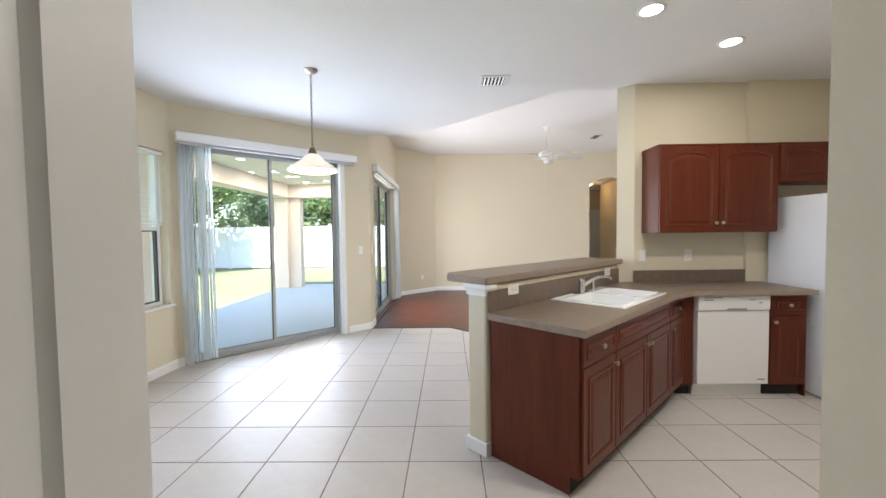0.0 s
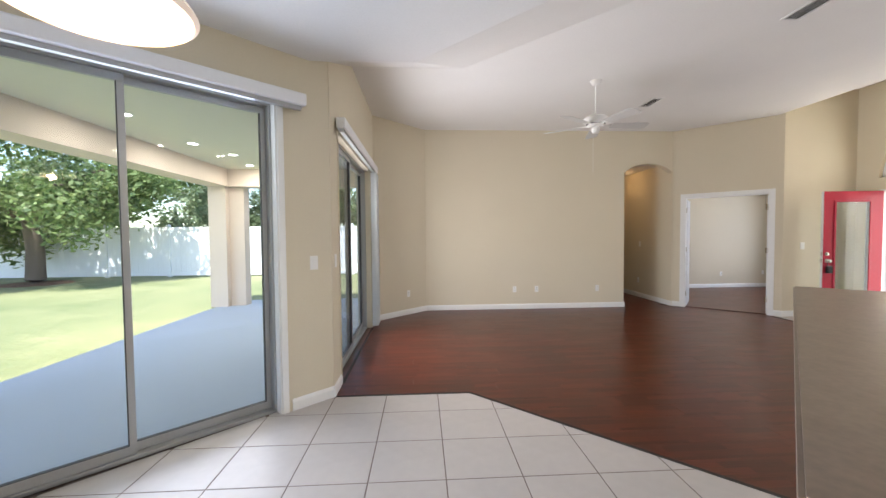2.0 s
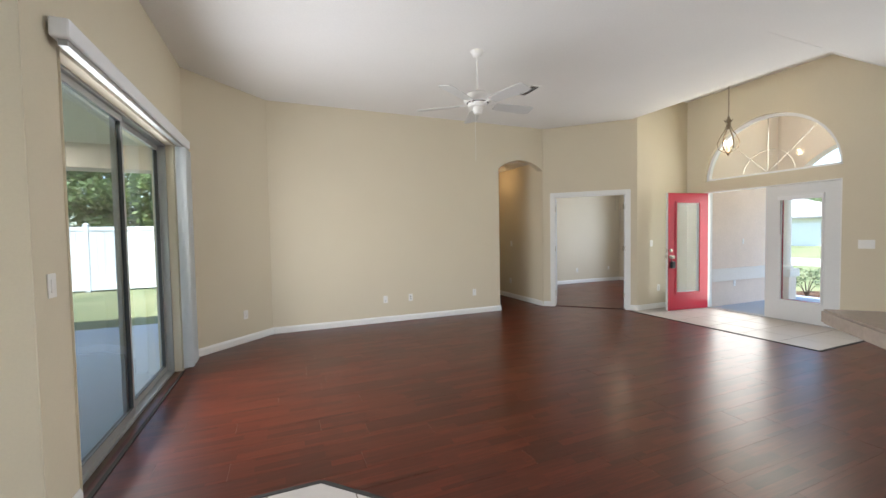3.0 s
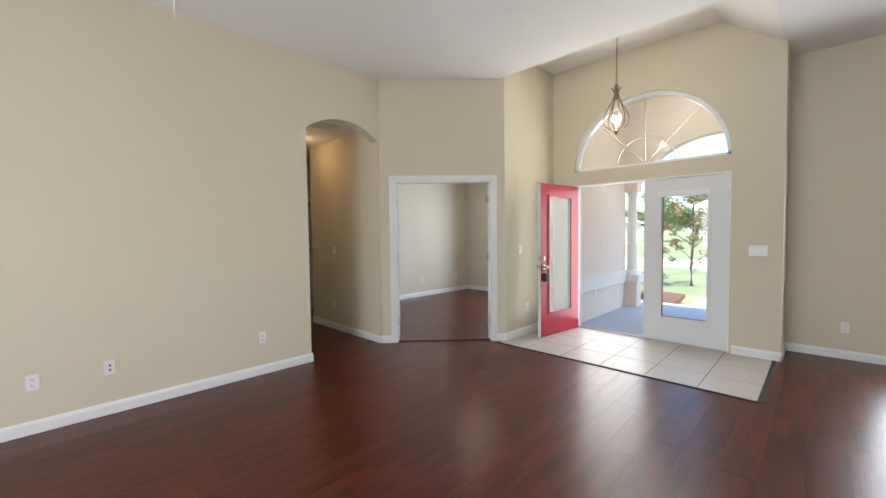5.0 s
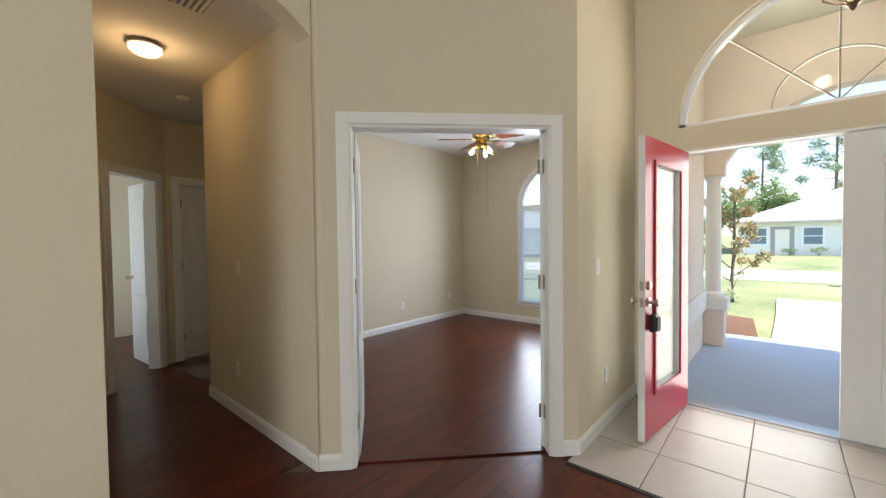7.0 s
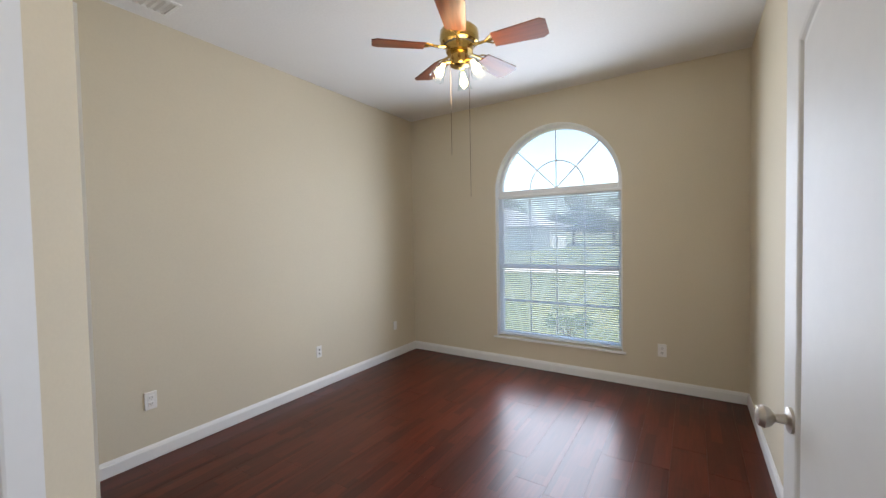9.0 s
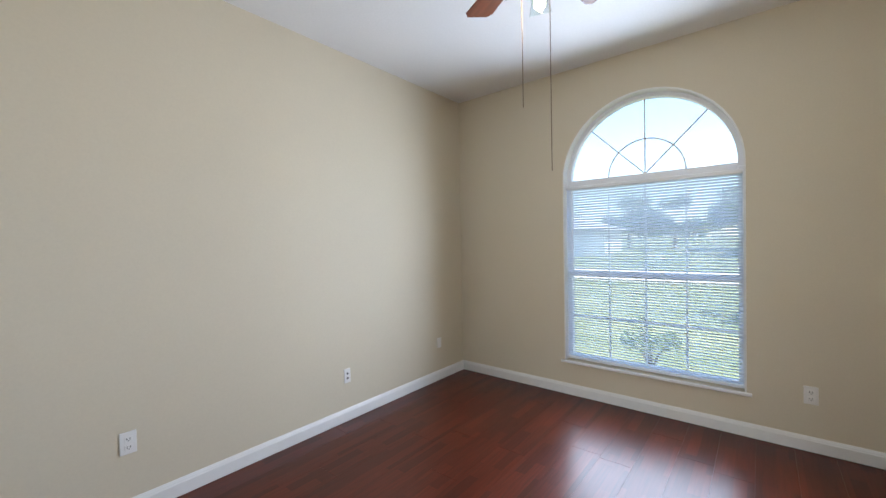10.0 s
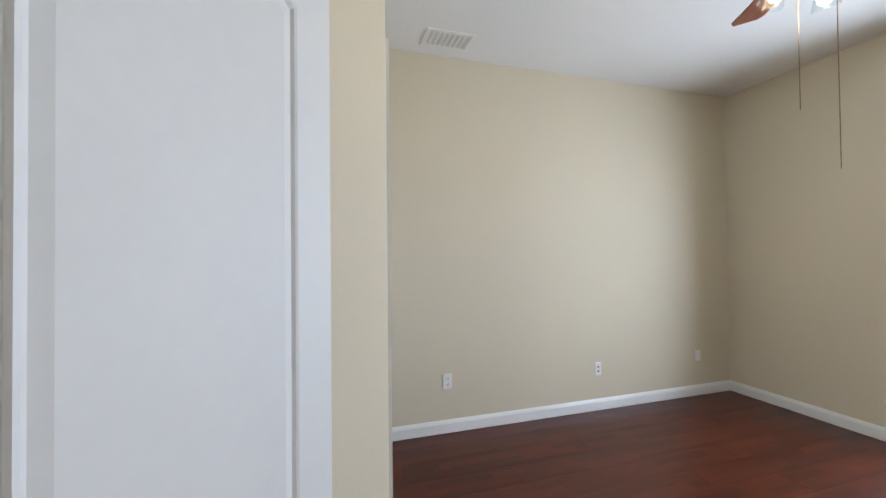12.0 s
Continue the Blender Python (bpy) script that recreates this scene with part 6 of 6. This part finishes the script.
# ---- outside, street side ----
setting(part("pavement_porch", prism(bmesh.new(), [(7.21, 5.6), (10.3, 5.6), (10.3, 9.0), (9.2, 9.0), (7.21, 9.0)], -0.34, G), M["concrete"]), "blue-grey painted concrete porch floor", "porch")
setting(part("path", prism(bmesh.new(), [(10.3, 6.35), (14.6, 6.9), (14.6, -12.0), (16.6, -12.0), (16.6, 8.2), (13.6, 8.2), (10.3, 8.25)], -0.40, -0.27), M["pale_concrete"]), "pale concrete front path to the drive", "path")
setting(part("road", prism(bmesh.new(), [(22.0, -300), (27.5, -300), (27.5, 300), (22.0, 300)], -0.45, -0.305), M["pale_concrete"]), "pale worn street surface", "road")


def porch():
    root = setting(thing("porch_frame", pose(0, 0, 0), "peach stucco porch with arch, round column and white band", "porch"))
    # front wall of the porch with its arch, and the plinths that carry the columns
    bm = bmesh.new()
    x0, x1 = 9.45, 9.70
    curve = arch_curve(6.25, 8.68, 2.30, 0.72, 20)
    for (ya, za), (yb, zb) in zip(curve, curve[1:]):
        lo = [bm.verts.new(p) for p in ((x0, ya, za), (x1, ya, za), (x1, yb, zb), (x0, yb, zb))]
        hi = [bm.verts.new((v.co.x, v.co.y, 3.9)) for v in lo]
        bm.faces.new(lo)
        bm.faces.new((lo[0], lo[3], hi[3], hi[0]))
        bm.faces.new((lo[1], lo[2], hi[2], hi[1]))
    box(bm, x0, x1, 8.68, 9.0, 2.30, 3.9)
    box(bm, x0, x1, 5.6, 6.25, 2.30, 3.9)
    part("arch_wall", bm, M["stucco"], root)
    for y in (8.81, 6.12):
        pl = part("plinth", boxed(9.45, 9.71, y - 0.13, y + 0.13, G, 0.42, 0.01), M["stucco"], root)
        part("plinth_cap", boxed(9.41, 9.75, y - 0.17, y + 0.17, 0.42, 0.58, 0.015), M["stucco_band"], pl)
        col = smooth(part("column", lathe(bmesh.new(), [(0.12, 0.58), (0.12, 0.62), (0.09, 0.65), (0.088, 1.4), (0.08, 2.08), (0.10, 2.11), (0.105, 2.14)], 28, pose(9.58, y, 0)), M["stucco_band"], root))
        part("capital", boxed(9.45, 9.71, y - 0.13, y + 0.13, 2.14, 2.305, 0.01), M["stucco"], col)
    part("side_wall", boxed(7.225, 9.47, 8.90, 8.998, G, 3.78), M["stucco"], root)
    part("wall_band", boxed(7.225, 9.46, 8.858, 8.902, 0.42, 0.66, 0.01), M["stucco_band"], root)
    part("ceiling_board", boxed(7.22, 9.45, 5.6, 9.0, 3.78, 3.86), M["soffit"], root)
    part("south_wall", boxed(7.22, 9.45, 5.45, 5.6, 2.5, 3.9), M["stucco"], root)
    return root


porch()
plate(pose(8.1, 8.898, 0.36), "outlet", "weathered outdoor outlet on the porch wall")
plate(pose(8.35, 8.898, 1.16), "switch", "doorbell plate on the porch wall", 0.04, 0.10)
pl = thing("porch_light", pose(8.3, 7.8, 3.78), "flush porch ceiling light with warm glass", "ceiling light")
smooth(part("bowl", lathe(bmesh.new(), [(0.16, -0.001), (0.16, -0.03), (0.12, -0.07), (0.004, -0.09)], 28), M["alabaster"], pl))
bulb_light(8.3, 7.8, 3.50, 6, 0.12, (1.0, 0.93, 0.82))


def shrub(name, x, y, z, seed, r, h, count, size, leaf, label):
    rnd = random.Random(seed)
    root = thing(name, pose(x, y, z), label, "shrub", "shrubs")
    bm = bmesh.new()
    spots = []
    for k in range(7):
        a = 2 * math.pi * k / 7 + rnd.uniform(-0.3, 0.3)
        e = (r * 0.7 * math.cos(a), r * 0.7 * math.sin(a), h * rnd.uniform(0.5, 0.9))
        tube(bm, [(0, 0, -0.02), (e[0] * 0.4, e[1] * 0.4, e[2] * 0.55), e], [0.012, 0.008, 0.003], 5)
        spots.append((*e, r * rnd.uniform(0.35, 0.6)))
    part("stems", bm, M["bark"], root)
    tagged(cloud_part("leaves", leaf_cloud(rnd, spots, count, size), leaf, root), kind="stuff")
    return root


setting(part("flower_bed", prism(bmesh.new(), [(10.3, 8.35), (12.3, 8.5), (12.5, 9.1), (11.2, 9.7), (9.25, 9.7), (9.25, 9.05), (10.3, 9.05)], -0.22, -0.13), M["mulch"]), "brown mulch bed beside the porch", "soil")
setting(part("flower_bed", prism(bmesh.new(), [(10.3, 6.2), (12.9, 6.5), (13.2, 5.4), (11.0, 4.6), (10.3, 4.6)], -0.22, -0.13), M["mulch"]), "brown mulch bed on the other side of the path", "soil")
for i, (x, y) in enumerate(((10.9, 9.05), (11.7, 9.0), (10.6, 11.02), (12.2, 5.8))):
    shrub("shrub", x, y, -0.14, 40 + i, 0.33, 0.62, 420, 0.032, M["pine_leaf"], "small sparse shrub in the mulch bed")


def young_tree(x, y, z, label):
    rnd = random.Random(8)
    root = thing("young_magnolia", pose(x, y, z), label, "tree", "trees")
    bm = bmesh.new()
    spots = []
    tube(bm, [(0, 0, -0.05), (0.03, 0.02, 0.6), (0.02, -0.04, 1.6), (0.05, 0.0, 2.9)], [0.05, 0.04, 0.03, 0.012], 8)
    for k in range(16):
        z0 = 0.35 + k * 0.155
        a = k * 2.4 + rnd.uniform(-0.3, 0.3)
        r = 0.75 * (1 - k / 24) + rnd.uniform(-0.15, 0.2)
        e = (r * math.cos(a), r * math.sin(a), z0 + 0.45 * r + 0.25)
        tube(bm, [(0.02, 0, z0), (e[0] * 0.5, e[1] * 0.5, z0 + 0.25), e], [0.018, 0.012, 0.005], 5)
        spots += [(*e, 0.22), (e[0] * 0.7, e[1] * 0.7, z0 + 0.33, 0.14)]
    part("trunk", bm, M["bark"], root)
    tagged(cloud_part("crown", leaf_cloud(rnd, spots, 1500, 0.062), M["magnolia_leaf"], root), kind="stuff")
    return root


young_tree(15.6, 9.05, -0.32, "young bronze-leaved magnolia with low branches on the front lawn")

mb = thing("mailbox", pose(21.0, 6.25, -0.32), "grey mailbox on a post by the street", "mailbox")
part("post", boxed(-0.06, 0.06, -0.06, 0.06, 0, 0.95, 0.01), M["grey_plastic"], mb)
bm = bmesh.new()
prism(bm, [(-0.11, 0), (0.11, 0), (0.11, 0.14), *[(0.11 * math.cos(radians(t)), 0.14 + 0.11 * math.sin(radians(t))) for t in range(15, 180, 15)], (-0.11, 0.14)], -0.24, 0.24, pose(0, 0, 0.95, 90, 0, 90))
part("box", bm, M["grey_plastic"], mb)


def far_house(x, y, w, d, label):
    """A low hipped house that faces -x."""
    root = thing("house", pose(x, y, -0.32), label, "house", "houses across the street")
    part("wall", boxed(0, d, -w / 2, w / 2, 0, 2.7), M["house_wall"], root)
    bm = bmesh.new()
    o, h = 0.6, d * 0.21
    e = [bm.verts.new(p) for p in ((-o, -w / 2 - o, 2.65), (d + o, -w / 2 - o, 2.65), (d + o, w / 2 + o, 2.65), (-o, w / 2 + o, 2.65))]
    f = [bm.verts.new((p.co.x, p.co.y, 2.82)) for p in e]
    r = [bm.verts.new((d / 2, -w / 2 + d / 2, 2.82 + h)), bm.verts.new((d / 2, w / 2 - d / 2, 2.82 + h))]
    for k in range(4):
        bm.faces.new((e[k], e[(k + 1) % 4], f[(k + 1) % 4], f[k]))
    bm.faces.new((f[0], f[1], r[0]))
    bm.faces.new((f[1], f[2], r[1], r[0]))
    bm.faces.new((f[2], f[3], r[1]))
    bm.faces.new((f[3], f[0], r[0], r[1]))
    bm.faces.new(e[::-1])
    part("roof", bm, M["roof"], root)
    for yy in (-1.0, 4.2, 9.2, 12.6):
        wn_ = part("window", boxed(-0.03, 0.02, yy - 0.55, yy + 0.55, 0.9, 2.2), M["far_window"], root)
        bars(wn_, "frame", M["fence"], [(-0.07, 0.0, yy - 0.68, yy - 0.55, 0.8, 2.3), (-0.07, 0.0, yy + 0.55, yy + 0.68, 0.8, 2.3), (-0.07, 0.0, yy - 0.55, yy + 0.55, 2.2, 2.3), (-0.07, 0.0, yy - 0.55, yy + 0.55, 0.8, 0.9), (-0.06, 0.0, yy - 0.55, yy + 0.55, 1.52, 1.58)], bevel=0)
    # flat grey sheet paints the shade of a recessed entry
    part("entry_shade_sheet", boxed(-0.02, 0.02, 10.3, 11.8, 0.0, 2.35), M["grey_plastic"], root)
    part("door", boxed(-0.05, 0.0, 10.6, 11.5, 0.0, 2.1), M["stucco_band"], root)
    part("garage_door", boxed(-0.04, 0.0, -11.5, -6.8, 0.0, 2.2), M["fence"], root)
    return root


far_house(46.0, -3.0, 28.0, 20.0, "pale single-storey house with grey hipped roof")
far_house(47.0, 34.0, 20.0, 12.0, "pale low house farther up the street")
setting(part("drive", prism(bmesh.new(), [(27.5, -8.5), (46, -8.5), (46, -3.6), (27.5, -3.6)], -0.45, -0.30), M["pale_concrete"]), "pale concrete drive of the house opposite", "drive")
for i in range(9):
    shrub("shrub", 45.2, -6 + i * 1.7, -0.32, 70 + i, 0.5, 0.7, 260, 0.07, M["pine_leaf"], "low round shrub along the house front")


def pine(x, y, h, seed):
    rnd = random.Random(seed)
    root = thing("pine_tree", pose(x, y, -0.32), "tall slender pine with a high thin crown", "tree", "trees")
    bm = bmesh.new()
    tube(bm, [(0, 0, -0.2), (0.1, 0.05, h * 0.5), (0.2, 0, h)], [0.22, 0.16, 0.04], 8)
    spots = []
    for k in range(22):
        z0 = h * (0.45 + 0.55 * k / 22)
        a, r = rnd.uniform(0, 6.28), h * 0.16 * (1.1 - 0.7 * k / 22) * rnd.uniform(0.6, 1.2)
        e = (r * math.cos(a), r * math.sin(a), z0 + rnd.uniform(0, 0.6))
        tube(bm, [(0.12, 0, z0), e], [0.05, 0.015], 5)
        spots.append((*e, h * rnd.uniform(0.04, 0.09)))
    part("trunk", bm, M["bark"], root)
    tagged(cloud_part("crown", leaf_cloud(rnd, spots, 7000, 0.11, 0.8), M["pine_leaf"], root), kind="stuff")
    return root


rr = random.Random(12)
for i in (*range(8), 13, 14, 15):
    pine(60 + rr.uniform(0, 14), -30 + i * 5.5 + rr.uniform(-2, 2), rr.uniform(13, 19), 100 + i)
for i in range(12):
    tree("street_tree", 62 + rr.uniform(0, 10), -38 + i * 8 + rr.uniform(-2, 2), -0.32, 130 + i, 0.25, 3.0, 5.0, 5.0, 14000, 0.15, "broad green tree behind the houses", M["leaf"], low=0.8, limbs=6)

# ---- pieces of the floors ----
TX, TY = 0.4465, 0.439
tile_mesh = {}


def tile_piece(poly, z, th, mat, parent, name):
    """One tile or plank: polygon with slightly eased edges."""
    cx, cy = sum(p[0] for p in poly) / len(poly), sum(p[1] for p in poly) / len(poly)
    key = (name, tuple((round(px - cx, 3), round(py - cy, 3)) for px, py in poly))
    me = tile_mesh.get(key)
    if me is None:
        n = len(poly)
        ring = lambda k, zz: [((px - cx) * k, (py - cy) * k, zz) for px, py in poly]
        size = max(max(abs(px - cx), abs(py - cy)) for px, py in poly)
        ease = 0.0005 if name == "plank" else 0.0018
        k = 1 - ease / size
        vs = ring(1, -th) + ring(1, -ease * 0.7) + ring(k, 0.0)
        fs = [tuple(range(2 * n, 3 * n))]
        for lvl in (0, 1):
            for i in range(n):
                fs.append((lvl * n + i, lvl * n + (i + 1) % n, (lvl + 1) * n + (i + 1) % n, (lvl + 1) * n + i))
        me = bpy.data.meshes.new(name)
        me.from_pydata(vs, [], fs)
        me.materials.append(mat)
        tile_mesh[key] = me
    ob = new(name, me)
    ob.location = (cx, cy, z)
    ob.parent = parent
    return ob


def inset(planes, g):
    return [(a, b, c - g * math.hypot(a, b)) for a, b, c in planes]


def lay_tiles(x0, x1, y0, y1, planes, ox, oy, z=0.0):
    g = 0.0034
    i0, i1 = math.floor((x0 - ox) / TX), math.ceil((x1 - ox) / TX)
    j0, j1 = math.floor((y0 - oy) / TY), math.ceil((y1 - oy) / TY)
    for i in range(i0, i1):
        for j in range(j0, j1):
            a, b, c, d = ox + i * TX + g, ox + (i + 1) * TX - g, oy + j * TY + g, oy + (j + 1) * TY - g
            poly = clip([(a, c), (b, c), (b, d), (a, d)], planes)
            if poly:
                tile_piece(poly, z, 0.008, M["tile"], floor, "tile")


ox, oy = -0.048, 4.731
split_x = ox + 5 * TX
nook = [(0, 1, 6.37), (1, 1, 6.60), (-1, 1, 7.46), (-1, 0, 2.78), (-1, -1, -0.86), (1, 0, split_x), (0, -1, 1.5)]
lay_tiles(-2.8, split_x, -1.5, 6.4, nook, ox, oy)
lay_tiles(split_x, 4.4, 0.9, 4.5, [(-1, 0, -split_x), (1, 0, 4.42), (0, 1, 4.48), (0, -1, -0.9)], ox, oy)
lay_tiles(5.6, 7.05, 6.5, 9.2, [(-1, 0, -5.66), (1, 0, 7.06), (0, 1, 9.12), (0, -1, -6.54), (1, 1, 19.9)], 5.655, 6.52)
# grout bed under the tiles, proud of the laminate level
bm = bmesh.new()
prism(bm, clip([(-2.8, -1.5), (split_x, -1.5), (split_x, 6.4), (-2.8, 6.4)], nook), -0.013, -0.0016)
prism(bm, [(split_x, 0.9), (4.42, 0.9), (4.42, 4.48), (split_x, 4.48)], -0.013, -0.0016)
prism(bm, [(5.66, 6.54), (7.06, 6.54), (7.06, 9.12), (5.66, 9.12)], -0.013, -0.0016)
part("grout", bm, M["grout"], floor, "thin brown grout lines between the tiles")
# dark transition strips where tile meets laminate
strip = setting(thing("transition_strip", pose(0, 0, 0), "dark brown transition strip between tile and laminate", "floor trim"))
for a, b in (((-0.94, 6.385), (0.235, 6.385)), ((0.235, 6.385), (1.98, 4.64)), ((5.645, 9.12), (5.645, 6.53)), ((5.645, 6.525), (7.03, 6.525)), ((-0.938, 8.92), (-0.938, 6.70))):
    m = along(a, b, 0)
    L = (Vector(b) - Vector(a)).length
    o = part("strip", boxed(0, L, -0.014, 0.014, -0.006, 0.003, 0.002), M["dark"], strip)
    o.matrix_basis = m


def lay_planks(x0, x1, y0, y1, planes, seed, w=0.192, l=1.29):
    rnd = random.Random(seed)
    y = y0
    while y < y1:
        x = x0 - rnd.uniform(0, l)
        while x < x1:
            poly = clip([(x + 0.0004, y + 0.0004), (x + l - 0.0004, y + 0.0004), (x + l - 0.0004, y + w - 0.0004), (x + 0.0004, y + w - 0.0004)], planes)
            if poly:
                tile_piece(poly, -0.004, 0.008, M["laminate"], floor, "plank")
            x += l
        y += w


lay_planks(-1.0, 7.0, 4.5, 10.4, [(-1, 0, 0.99), (1, 0, 5.68), (0, 1, 10.38), (1, 1, 14.84), (0, -1, -4.60), (-1, 1, 10.4)], 1)
lay_planks(4.4, 7.6, 2.0, 6.6, [(-1, 0, -5.68), (1, 0, 7.62), (0, 1, 6.56), (0, -1, -2.0)], 2)
lay_planks(4.4, 5.7, 2.0, 4.6, [(-1, 0, -4.42), (1, 0, 5.68), (0, 1, 4.55), (0, -1, -2.0)], 5)
lay_planks(4.6, 9.0, 9.1, 12.6, [(-1, -1, -14.841), (-1, 0, -4.70), (1, 0, 8.99), (0, 1, 12.55), (0, -1, -9.14)], 3)
lay_planks(2.9, 6.4, 10.38, 15.4, [(-1, 0, -2.9), (1, 0, 4.69), (0, 1, 15.4), (0, -1, -10.381)], 4)
